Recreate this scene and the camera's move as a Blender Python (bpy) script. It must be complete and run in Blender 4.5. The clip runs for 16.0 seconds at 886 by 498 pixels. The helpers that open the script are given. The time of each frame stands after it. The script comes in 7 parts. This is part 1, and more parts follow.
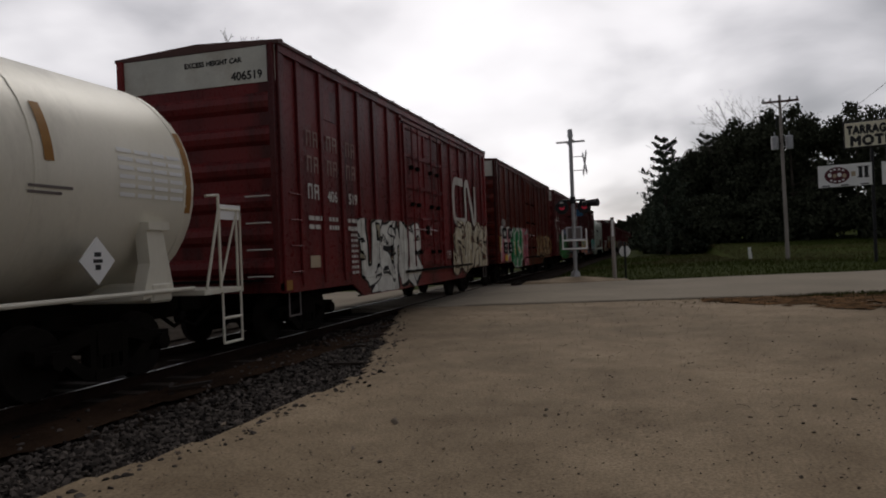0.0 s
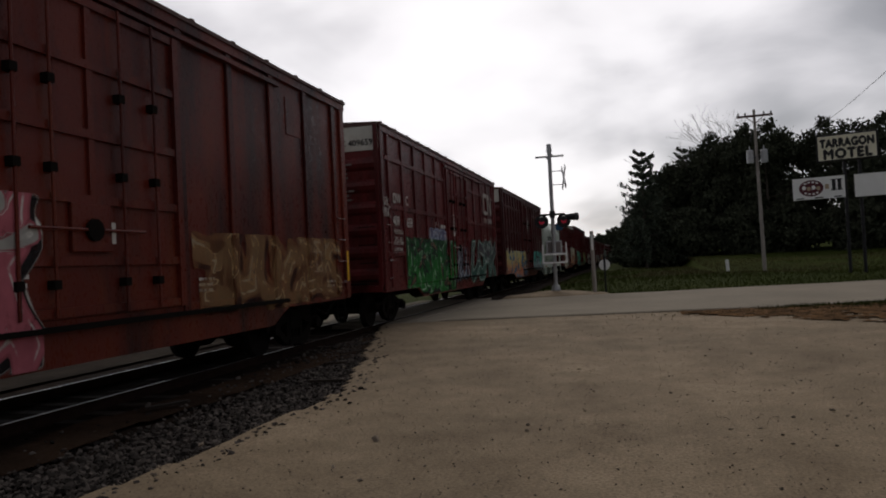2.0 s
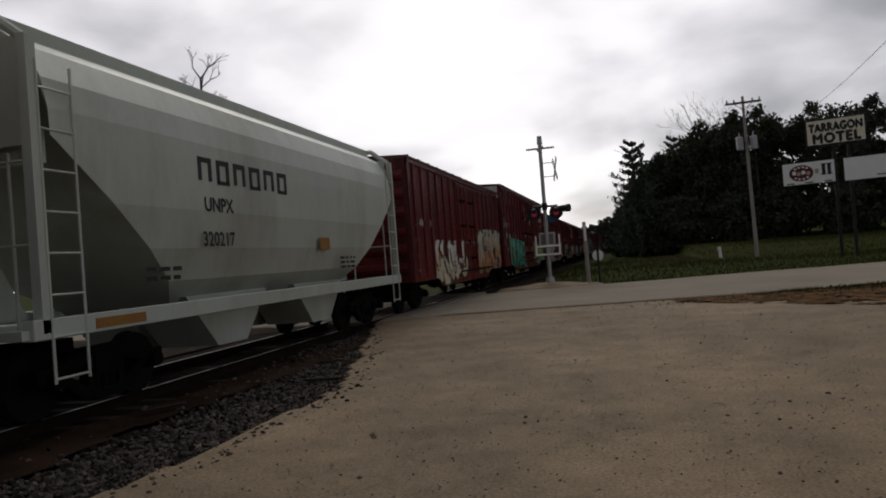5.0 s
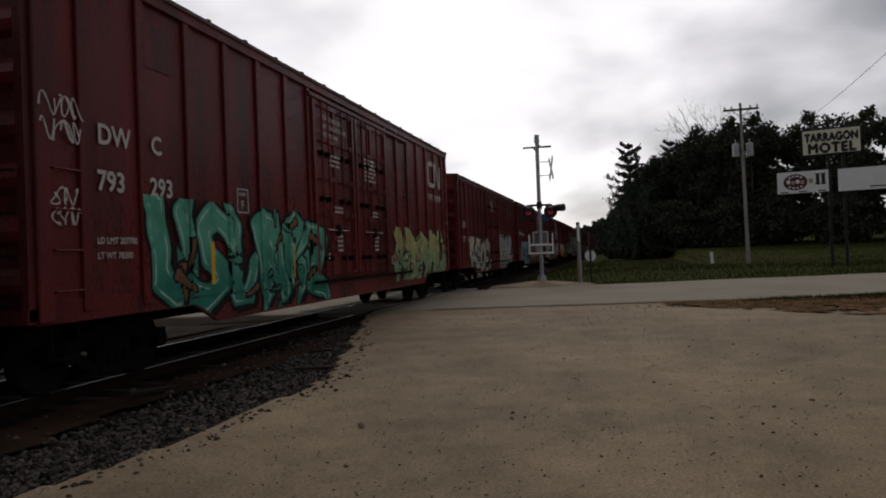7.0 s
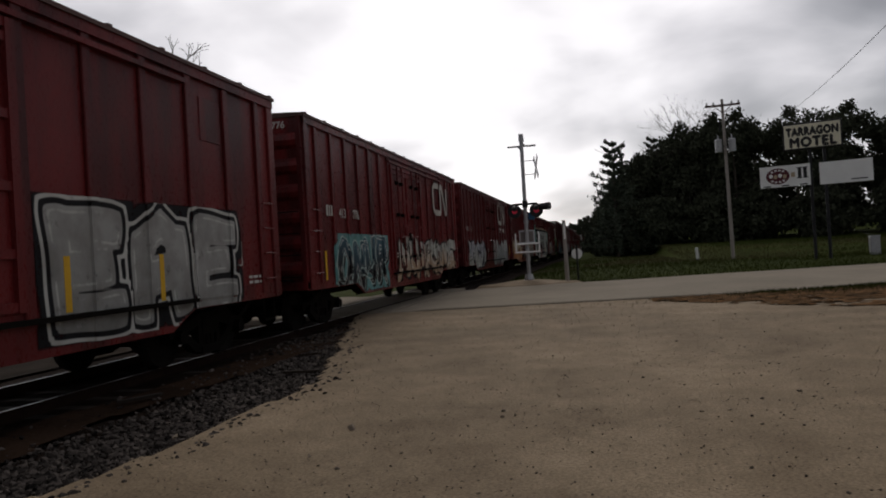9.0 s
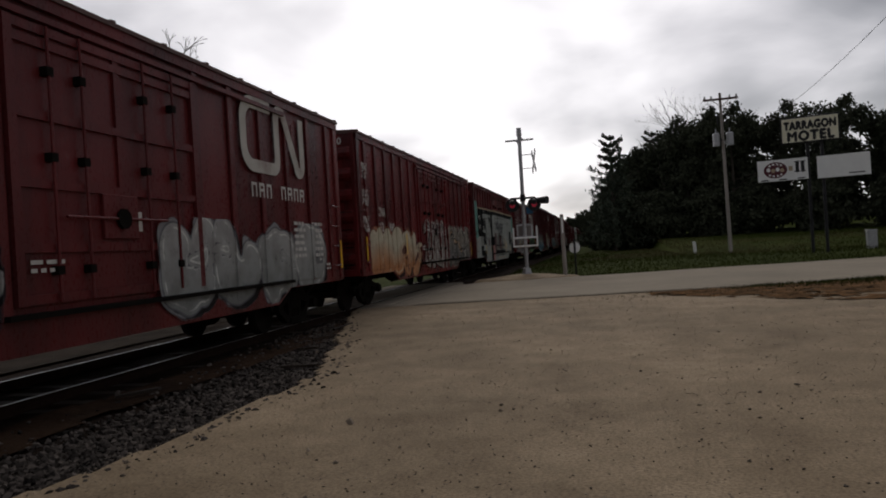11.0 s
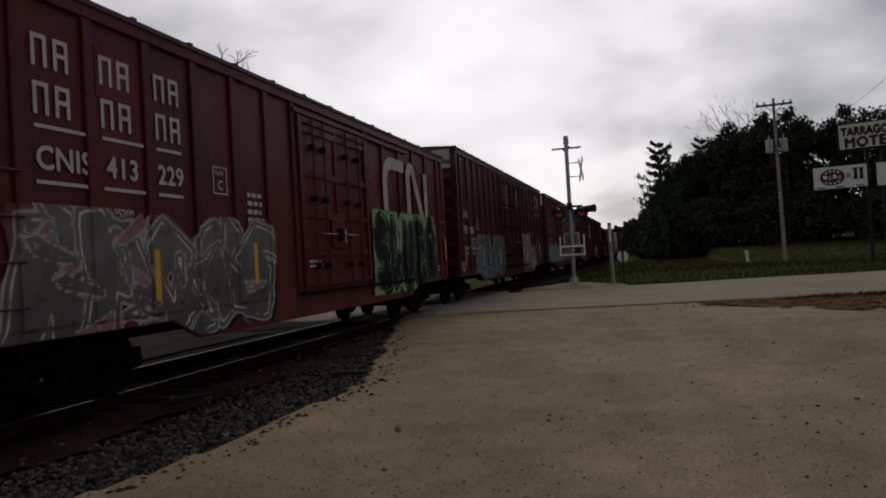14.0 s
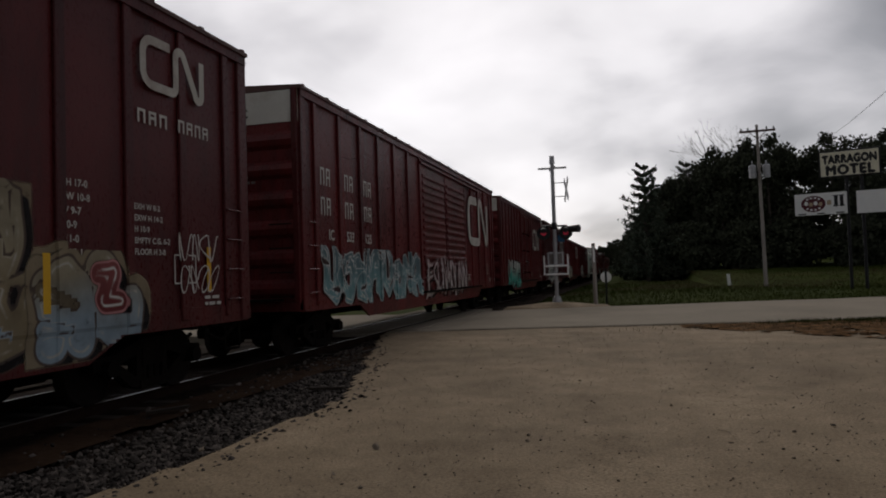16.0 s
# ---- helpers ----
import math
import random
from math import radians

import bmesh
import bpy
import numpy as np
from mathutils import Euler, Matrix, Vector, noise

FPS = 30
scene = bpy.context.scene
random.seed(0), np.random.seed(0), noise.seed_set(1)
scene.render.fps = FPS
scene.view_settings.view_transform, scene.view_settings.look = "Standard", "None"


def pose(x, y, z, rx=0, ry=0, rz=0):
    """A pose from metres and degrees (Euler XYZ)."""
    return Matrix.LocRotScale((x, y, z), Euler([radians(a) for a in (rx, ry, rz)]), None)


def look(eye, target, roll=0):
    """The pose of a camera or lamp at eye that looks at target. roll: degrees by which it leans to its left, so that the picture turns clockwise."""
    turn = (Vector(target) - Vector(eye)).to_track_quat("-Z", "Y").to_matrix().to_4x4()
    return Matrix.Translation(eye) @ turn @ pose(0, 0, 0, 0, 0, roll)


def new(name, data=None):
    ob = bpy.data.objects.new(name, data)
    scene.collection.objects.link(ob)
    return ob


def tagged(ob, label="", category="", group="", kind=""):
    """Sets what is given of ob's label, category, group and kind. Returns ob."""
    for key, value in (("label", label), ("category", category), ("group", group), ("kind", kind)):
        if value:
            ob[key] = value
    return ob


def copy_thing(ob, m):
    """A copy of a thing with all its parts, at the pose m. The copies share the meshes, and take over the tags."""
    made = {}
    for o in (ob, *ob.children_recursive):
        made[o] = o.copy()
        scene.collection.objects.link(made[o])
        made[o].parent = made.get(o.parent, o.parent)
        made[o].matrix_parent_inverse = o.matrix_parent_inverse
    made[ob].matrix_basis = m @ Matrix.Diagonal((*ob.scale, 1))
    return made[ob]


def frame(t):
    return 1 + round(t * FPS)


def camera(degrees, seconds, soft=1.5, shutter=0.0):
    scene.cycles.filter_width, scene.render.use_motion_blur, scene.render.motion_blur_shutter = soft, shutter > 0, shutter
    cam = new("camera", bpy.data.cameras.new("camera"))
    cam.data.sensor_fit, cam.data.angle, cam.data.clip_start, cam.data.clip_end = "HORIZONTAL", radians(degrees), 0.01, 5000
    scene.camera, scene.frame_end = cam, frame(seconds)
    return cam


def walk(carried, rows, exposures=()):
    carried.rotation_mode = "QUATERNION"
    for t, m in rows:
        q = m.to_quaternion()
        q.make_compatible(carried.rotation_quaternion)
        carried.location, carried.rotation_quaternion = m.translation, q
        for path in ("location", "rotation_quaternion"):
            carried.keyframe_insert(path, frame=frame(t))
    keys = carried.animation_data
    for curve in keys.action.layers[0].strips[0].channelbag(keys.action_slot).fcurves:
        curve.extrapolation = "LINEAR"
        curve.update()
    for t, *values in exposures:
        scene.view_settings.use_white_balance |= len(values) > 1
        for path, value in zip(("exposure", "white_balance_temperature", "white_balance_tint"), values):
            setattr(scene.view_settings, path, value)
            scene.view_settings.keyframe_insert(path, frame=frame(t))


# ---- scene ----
cam = camera(63.1, 16.0, soft=1.9)
PATH = [
    (0, (0.004, -0.003, 1.556), (-0.55, 1.918, 1.562), -2.3),
    (0.5, (0.001, -0.003, 1.563), (-0.567, 1.914, 1.58), -2.4),
    (1, (-0.001, 0.011, 1.564), (-0.568, 1.929, 1.608), -2.6),
    (1.5, (0.01, -0.004, 1.553), (-0.542, 1.918, 1.579), -2.3),
    (2, (0.008, 0.015, 1.559), (-0.493, 1.951, 1.604), -2.8),
    (2.5, (0.017, -0.009, 1.566), (-0.502, 1.922, 1.613), -3.4),
    (3, (0.026, -0.013, 1.564), (-0.522, 1.91, 1.602), -4.8),
    (3.5, (0.028, -0.015, 1.564), (-0.497, 1.914, 1.62), -4.4),
    (4, (0.029, 0.0, 1.559), (-0.496, 1.929, 1.612), -4.9),
    (4.5, (0.008, 0.036, 1.556), (-0.49, 1.973, 1.594), -5.0),
    (7, (0.004, -0.008, 1.546), (-0.462, 1.937, 1.561), -2.2),
    (7.5, (0.004, 0.004, 1.543), (-0.429, 1.957, 1.569), -2.8),
    (8, (-0.009, -0.004, 1.547), (-0.444, 1.949, 1.568), -2.9),
    (8.5, (-0.007, -0.004, 1.551), (-0.441, 1.948, 1.576), -3.1),
    (9, (-0.002, 0.008, 1.532), (-0.432, 1.961, 1.548), -3.4),
    (11.3, (-0.007, 0.014, 1.533), (-0.431, 1.969, 1.525), -3.5),
    (11.5, (-0.006, 0.014, 1.543), (-0.425, 1.97, 1.527), -3.8),
    (12, (-0.014, -0.003, 1.55), (-0.417, 1.956, 1.523), -3.6),
    (12.5, (-0.015, 0.003, 1.541), (-0.465, 1.952, 1.573), -3.3),
    (13, (-0.015, 0.003, 1.543), (-0.504, 1.942, 1.594), -3.9),
    (13.5, (-0.016, -0.021, 1.54), (-0.558, 1.904, 1.563), -3.5),
    (14, (-0.022, -0.017, 1.538), (-0.568, 1.907, 1.568), -3.3),
    (14.5, (-0.009, -0.002, 1.54), (-0.539, 1.927, 1.568), -3.2),
    (15, (-0.01, 0.013, 1.548), (-0.499, 1.951, 1.585), -2.9),
    (15.5, (-0.008, -0.007, 1.545), (-0.51, 1.928, 1.605), -2.3),
    (16, (-0.006, -0.012, 1.548), (-0.509, 1.923, 1.621), -1.9),
]
# the camera's own exposure drifts as the train's bright and dark sides pass
STOPS = [(0, -0.51), (0.5, -0.50), (2, -0.47), (4.5, -0.42), (7, -0.40), (9, -0.38), (11.5, -0.36), (12.5, -0.40), (13, -0.70), (14, -0.62), (15, -0.57), (16, -0.60)]
walk(cam, [(t, look(eye, target, roll)) for t, eye, target, roll in PATH], STOPS)

# ---- light ----
SUN_AZ, SUN_EL = radians(-12), radians(42)      # ahead, behind the cloud, a little left of the track


def make_world():
    world = bpy.data.worlds.new("overcast_sky")
    scene.world = world
    world.use_nodes = True
    nt = world.node_tree
    nt.nodes.clear()
    N, L = nt.nodes.new, nt.links.new
    out, bg = N("ShaderNodeOutputWorld"), N("ShaderNodeBackground")
    sky = N("ShaderNodeTexSky")
    sky.sky_type, sky.sun_disc, sky.sun_elevation, sky.sun_rotation = "NISHITA", False, SUN_EL, SUN_AZ
    tc, sep = N("ShaderNodeTexCoord"), N("ShaderNodeSeparateXYZ")
    L(tc.outputs["Generated"], sep.inputs[0])

    def m(op, a, b=None, c=None):
        n = N("ShaderNodeMath")
        n.operation = op
        for i, v in enumerate((a, b, c)):
            if v is None:
                continue
            if isinstance(v, (int, float)):
                n.inputs[i].default_value = v
            else:
                L(v, n.inputs[i])
        return n.outputs[0]
    up = m("MAXIMUM", sep.outputs[2], 0.0)
    flat = m("ADD", up, 0.30)
    comb = N("ShaderNodeCombineXYZ")
    L(m("DIVIDE", sep.outputs[0], flat), comb.inputs[0])
    L(m("DIVIDE", sep.outputs[1], flat), comb.inputs[1])

    def cloud(scale, detail, rough, off):
        mp, n = N("ShaderNodeMapping"), N("ShaderNodeTexNoise")
        mp.inputs["Location"].default_value = off
        mp.inputs["Scale"].default_value = (1.0, 1.0, 1.0)
        n.inputs["Scale"].default_value, n.inputs["Detail"].default_value, n.inputs["Roughness"].default_value = scale, detail, rough
        n.inputs["Distortion"].default_value = 0.25
        L(comb.outputs[0], mp.inputs[0])
        L(mp.outputs[0], n.inputs["Vector"])
        return n.outputs[0]
    big, small = cloud(0.8, 4, 0.5, (3.1, 7.4, 0)), cloud(2.2, 5, 0.5, (1.3, 2.2, 0))
    mixed = m("ADD", m("MULTIPLY", big, 0.76), m("MULTIPLY", small, 0.24))
    # thinner cloud where the sun stands behind it
    dot = N("ShaderNodeVectorMath")
    dot.operation = "DOT_PRODUCT"
    L(tc.outputs["Generated"], dot.inputs[0])
    dot.inputs[1].default_value = Vector((-0.26, 0.95, 0.19)).normalized()
    glow = m("POWER", m("MAXIMUM", dot.outputs["Value"], 0.0), 7.0)
    bright = m("ADD", m("MULTIPLY_ADD", mixed, 1.45, -0.225), m("MULTIPLY", glow, 0.25))
    # heavier cloud ahead to the right, and behind, away from the sun
    ahead, behind = m("MAXIMUM", sep.outputs[1], 0.0), m("MINIMUM", sep.outputs[1], 0.0)
    side = m("ADD", m("MULTIPLY", m("MULTIPLY", sep.outputs[0], ahead), -0.24), m("MULTIPLY_ADD", behind, 0.14, -0.010))
    bright = m("ADD", bright, side)
    ramp = N("ShaderNodeValToRGB")
    els = ramp.color_ramp.elements
    els[0].position, els[0].color = 0.32, (0.20, 0.194, 0.204, 1)
    els[1].position, els[1].color = 0.86, (1.60, 1.54, 1.56, 1)
    for pos, col in ((0.47, (0.36, 0.35, 0.365, 1)), (0.55, (0.54, 0.525, 0.545, 1)), (0.64, (0.92, 0.885, 0.91, 1)), (0.73, (1.32, 1.27, 1.29, 1))):
        els.new(pos).color = col
    L(bright, ramp.inputs[0])
    mix = N("ShaderNodeMixRGB")
    mix.inputs[0].default_value = 0.015
    L(ramp.outputs[0], mix.inputs[1])
    L(sky.outputs[0], mix.inputs[2])
    L(mix.outputs[0], bg.inputs[0])
    bg.inputs[1].default_value = 0.92
    L(bg.outputs[0], out.inputs[0])


make_world()
sun = new("sun", bpy.data.lights.new("sun", "SUN"))
sun.data.energy, sun.data.angle, sun.data.color = 0.9, radians(20), (1.0, 0.94, 0.86)
_dir = Vector((math.sin(SUN_AZ) * math.cos(SUN_EL), math.cos(SUN_AZ) * math.cos(SUN_EL), math.sin(SUN_EL)))
sun.matrix_basis = look(_dir * 50, (0, 0, 0))

# ---- materials ----
MATS = {}


def nodes(name):
    mat = bpy.data.materials.new(name)
    mat.use_nodes = True
    nt = mat.node_tree
    return mat, nt, nt.nodes["Principled BSDF"]


def surface(name, dark, light, rough=0.7, metal=0.0, scale=3.0, fine=40.0, bump=0.3, depth=0.01, stain=None, stain_amount=0.0, stretch=(1, 1, 1), rand=0.0, spec=0.3):
    """Two scales of colour variation, a stain layer and fine relief, in the object's own metres."""
    if name in MATS:
        return MATS[name]
    mat, nt, p = nodes(name)
    N, L = nt.nodes.new, nt.links.new
    tc, mp = N("ShaderNodeTexCoord"), N("ShaderNodeMapping")
    mp.inputs["Scale"].default_value = stretch
    L(tc.outputs["Object"], mp.inputs[0])
    info = N("ShaderNodeObjectInfo")
    add = N("ShaderNodeVectorMath")
    add.operation = "MULTIPLY_ADD"
    L(info.outputs["Random"], add.inputs[0])
    add.inputs[1].default_value = (13, 7, 5)
    L(mp.outputs[0], add.inputs[2])
    n1, n2 = N("ShaderNodeTexNoise"), N("ShaderNodeTexNoise")
    for n, s, d in ((n1, scale, 6), (n2, fine, 4)):
        n.inputs["Scale"].default_value, n.inputs["Detail"].default_value, n.inputs["Roughness"].default_value = s, d, 0.62
        L(add.outputs[0], n.inputs["Vector"])
    mixf = N("ShaderNodeMath")
    mixf.operation = "MULTIPLY_ADD"
    L(n2.outputs[0], mixf.inputs[0])
    mixf.inputs[1].default_value = 0.45
    sub = N("ShaderNodeMath")
    sub.operation = "MULTIPLY_ADD"
    L(n1.outputs[0], sub.inputs[0])
    sub.inputs[1].default_value, sub.inputs[2].default_value = 1.3, -0.4
    L(sub.outputs[0], mixf.inputs[2])
    mix = N("ShaderNodeMixRGB")
    mix.inputs[1].default_value, mix.inputs[2].default_value = (*dark, 1), (*light, 1)
    L(mixf.outputs[0], mix.inputs[0])
    col = mix.outputs[0]
    if stain:
        n3, rp, mx = N("ShaderNodeTexNoise"), N("ShaderNodeValToRGB"), N("ShaderNodeMixRGB")
        n3.inputs["Scale"].default_value, n3.inputs["Detail"].default_value, n3.inputs["Roughness"].default_value = scale * 0.6, 9, 0.7
        L(add.outputs[0], n3.inputs["Vector"])
        rp.color_ramp.elements[0].position, rp.color_ramp.elements[1].position = 0.5, 0.72
        rp.color_ramp.elements[1].color = (stain_amount,) * 3 + (1,)
        L(n3.outputs[0], rp.inputs[0])
        L(rp.outputs[0], mx.inputs[0])
        L(col, mx.inputs[1])
        mx.inputs[2].default_value = (*stain, 1)
        col = mx.outputs[0]
    if rand:
        hs, mr = N("ShaderNodeHueSaturation"), N("ShaderNodeMapRange")
        mr.inputs[3].default_value, mr.inputs[4].default_value = 1 - rand, 1 + rand
        L(info.outputs["Random"], mr.inputs[0])
        L(mr.outputs[0], hs.inputs["Value"])
        L(col, hs.inputs["Color"])
        col = hs.outputs[0]
    L(col, p.inputs["Base Color"])
    p.inputs["Roughness"].default_value, p.inputs["Metallic"].default_value = rough, metal
    p.inputs["Specular IOR Level"].default_value = spec
    b = N("ShaderNodeBump")
    b.inputs["Strength"].default_value, b.inputs["Distance"].default_value = bump, depth
    L(n2.outputs[0], b.inputs["Height"])
    L(b.outputs[0], p.inputs["Normal"])
    MATS[name] = mat
    return mat


def car_paint(name, dark, light, rust=(0.10, 0.035, 0.015), amount=0.5, soot=(0.018, 0.010, 0.010)):
    """Faded oxide paint with rain streaks, rust bloom and sooty upper patches, each with a shape of its own."""
    mat, nt, p = nodes(name)
    N, L = nt.nodes.new, nt.links.new
    tc, info, add = N("ShaderNodeTexCoord"), N("ShaderNodeObjectInfo"), N("ShaderNodeVectorMath")
    add.operation = "MULTIPLY_ADD"
    L(info.outputs["Random"], add.inputs[0])
    add.inputs[1].default_value = (0.4, 0.7, 0.1)
    L(tc.outputs["Object"], add.inputs[2])

    def tex(scale, stretch, detail=7, rough=0.62):
        mp, n = N("ShaderNodeMapping"), N("ShaderNodeTexNoise")
        mp.inputs["Scale"].default_value = stretch
        n.inputs["Scale"].default_value, n.inputs["Detail"].default_value, n.inputs["Roughness"].default_value = scale, detail, rough
        L(add.outputs[0], mp.inputs[0])
        L(mp.outputs[0], n.inputs["Vector"])
        return n.outputs[0]

    def span(v, lo, hi, top=1.0):
        mr = N("ShaderNodeMapRange")
        mr.inputs[1].default_value, mr.inputs[2].default_value, mr.inputs[4].default_value = lo, hi, top
        L(v, mr.inputs[0])
        return mr.outputs[0]

    def mix(f, a, b):
        n = N("ShaderNodeMixRGB")
        for i, v in ((0, f), (1, a), (2, b)):
            if isinstance(v, tuple):
                n.inputs[i].default_value = (*v, 1)
            else:
                L(v, n.inputs[i])
        return n.outputs[0]
    big, streak, fine = tex(0.55, (1, 1, 0.8)), tex(1.0, (3.2, 3.2, 0.22), 8), tex(26, (1, 1, 0.5), 4)
    col = mix(span(big, 0.3, 0.7), dark, light)
    col = mix(span(streak, 0.52, 0.74, amount), col, rust)
    sep = N("ShaderNodeSeparateXYZ")
    L(tc.outputs["Object"], sep.inputs[0])
    patches = tex(1.1, (1, 0.9, 0.13), 5, 0.7)
    col = mix(span(patches, 0.46, 0.62, amount), col, soot)
    spots = tex(7, (1, 1, 1), 6, 0.7)
    col = mix(span(spots, 0.62, 0.72, 0.5), col, tuple(min(1, v * 1.9) for v in rust))
    L(col, p.inputs["Base Color"])
    L(span(fine, 0.2, 0.8, 0.75), p.inputs["Roughness"])
    p.inputs["Specular IOR Level"].default_value = 0.20
    b = N("ShaderNodeBump")
    b.inputs["Strength"].default_value, b.inputs["Distance"].default_value = 0.25, 0.015
    L(tex(1.6, (1, 1, 0.7), 4), b.inputs["Height"])
    L(b.outputs[0], p.inputs["Normal"])
    MATS[name] = mat
    return mat


M_RED = car_paint("boxcar_red", (0.108, 0.0140, 0.0150), (0.185, 0.0230, 0.0238), (0.045, 0.008, 0.009), 0.6)
M_RUST = car_paint("boxcar_rusty", (0.080, 0.011, 0.008), (0.150, 0.024, 0.013), (0.150, 0.038, 0.014), 0.75, (0.009, 0.006, 0.008))
M_BROWN = car_paint("boxcar_brown", (0.064, 0.0125, 0.0135), (0.108, 0.0200, 0.0212), (0.030, 0.008, 0.009), 0.5)
M_MAROON = car_paint("boxcar_maroon", (0.092, 0.0140, 0.0150), (0.155, 0.0235, 0.0245), (0.042, 0.009, 0.010), 0.5)
M_ROOF = surface("roof_steel", (0.05, 0.02, 0.018), (0.13, 0.07, 0.06), rough=0.6, scale=0.8, fine=12)
M_WHITE = surface("white_end_paint", (0.42, 0.42, 0.38), (0.66, 0.66, 0.60), rough=0.55, scale=1.5, stain=(0.28, 0.22, 0.17), stain_amount=0.6, bump=0.05)
M_LETTER = surface("lettering_white", (0.42, 0.40, 0.37), (0.66, 0.64, 0.60), rough=0.6, scale=4, bump=0.02)
M_LOGO = surface("logo_white", (0.36, 0.34, 0.30), (0.62, 0.60, 0.55), rough=0.6, scale=2, stain=(0.14, 0.05, 0.04), stain_amount=0.7, bump=0.02)
M_FADED = surface("faded_lettering", (0.14, 0.035, 0.03), (0.42, 0.34, 0.30), rough=0.7, scale=2.5, bump=0.02)
M_BLACK = surface("black_panel", (0.004, 0.004, 0.0045), (0.012, 0.011, 0.011), rough=0.8, bump=0.05, spec=0.08)
M_YELLOW = surface("reflector_yellow", (0.62, 0.34, 0.015), (0.80, 0.48, 0.03), rough=0.4, scale=5, bump=0.02)
# blacker than oily steel: the deep shade under the cars is in these colours
M_STEEL = surface("shade_dark_steel", (0.004, 0.0035, 0.003), (0.014, 0.011, 0.009), rough=0.9, scale=3, fine=25, spec=0.06)
M_WHEEL = surface("shade_dark_wheel", (0.006, 0.005, 0.0045), (0.02, 0.016, 0.014), rough=0.85, metal=0.0, scale=4, spec=0.08)
M_RAIL = surface("rail_head", (0.25, 0.24, 0.23), (0.45, 0.43, 0.41), rough=0.3, metal=1.0, scale=6, bump=0.03)
M_RAILRUST = surface("rail_rust", (0.010, 0.006, 0.005), (0.030, 0.017, 0.012), rough=0.95, scale=5, spec=0.06)
M_TIE = surface("tie_wood", (0.010, 0.007, 0.005), (0.045, 0.030, 0.021), rough=0.95, scale=2, fine=30, stretch=(0.25, 3, 3), rand=0.3)
M_TANK = surface("tank_cream", (0.60, 0.57, 0.47), (0.80, 0.76, 0.65), rough=0.42, scale=0.8, stain=(0.16, 0.13, 0.09), stain_amount=0.5, stretch=(1, 1, 0.3), bump=0.03, spec=0.45)
M_HOP = surface("hopper_grey", (0.38, 0.42, 0.37), (0.58, 0.62, 0.55), rough=0.45, scale=0.8, stain=(0.20, 0.18, 0.13), stain_amount=0.5, stretch=(1, 1, 0.3), bump=0.03, spec=0.4)
M_MURAL = surface("mural_grey", (0.26, 0.265, 0.245), (0.50, 0.505, 0.465), rough=0.6, scale=1.6, fine=14, stain=(0.055, 0.045, 0.038), stain_amount=0.85, stretch=(1, 1.2, 0.35), bump=0.05)
M_ORANGE = surface("rust_band", (0.22, 0.10, 0.02), (0.36, 0.18, 0.04), rough=0.6, scale=4, bump=0.03)
M_DULL = surface("dull_grip", (0.10, 0.085, 0.08), (0.22, 0.19, 0.18), rough=0.7, bump=0.02)
M_GALV = surface("galvanised", (0.28, 0.28, 0.29), (0.48, 0.48, 0.49), rough=0.45, metal=0.55, scale=6, bump=0.05)
M_POLE = surface("pole_wood", (0.20, 0.175, 0.16), (0.42, 0.38, 0.345), rough=0.9, scale=2, fine=25, stretch=(4, 4, 0.3))
M_CREO = surface("crossarm_wood", (0.06, 0.035, 0.035), (0.16, 0.10, 0.095), rough=0.9, scale=3, stretch=(0.5, 4, 4))
M_SIGN = surface("sign_cream", (0.62, 0.58, 0.44), (0.80, 0.76, 0.60), rough=0.5, scale=2, bump=0.02)
M_BOARD = surface("sign_white", (0.74, 0.74, 0.73), (0.86, 0.86, 0.85), rough=0.5, scale=2, bump=0.02)
M_INK = surface("sign_ink", (0.012, 0.012, 0.014), (0.03, 0.028, 0.03), rough=0.6)
M_MAROONINK = surface("sign_maroon", (0.07, 0.012, 0.02), (0.12, 0.025, 0.035), rough=0.6)
M_BEIGE = surface("sign_beige", (0.36, 0.28, 0.19), (0.5, 0.4, 0.28), rough=0.6)
M_DARKMETAL = surface("dark_metal", (0.012, 0.012, 0.014), (0.035, 0.034, 0.036), rough=0.6, metal=0.3)
M_BLUE = surface("blue_plate", (0.01, 0.06, 0.13), (0.02, 0.10, 0.2), rough=0.5)
M_BARK = surface("bark", (0.045, 0.037, 0.03), (0.13, 0.11, 0.09), rough=0.95, scale=3, fine=20, stretch=(4, 4, 0.5))
M_PALEBARK = surface("bare_branch", (0.06, 0.05, 0.045), (0.14, 0.12, 0.105), rough=0.95, scale=3, fine=20)


def island_mat(name, a, b, rough=0.85, spec=0.2):
    mat, nt, p = nodes(name)
    g, r = nt.nodes.new("ShaderNodeNewGeometry"), nt.nodes.new("ShaderNodeMixRGB")
    r.inputs[1].default_value, r.inputs[2].default_value = (*a, 1), (*b, 1)
    nt.links.new(g.outputs["Random Per Island"], r.inputs[0])
    nt.links.new(r.outputs[0], p.inputs["Base Color"])
    p.inputs["Roughness"].default_value = rough
    p.inputs["Specular IOR Level"].default_value = spec
    MATS[name] = mat
    return mat


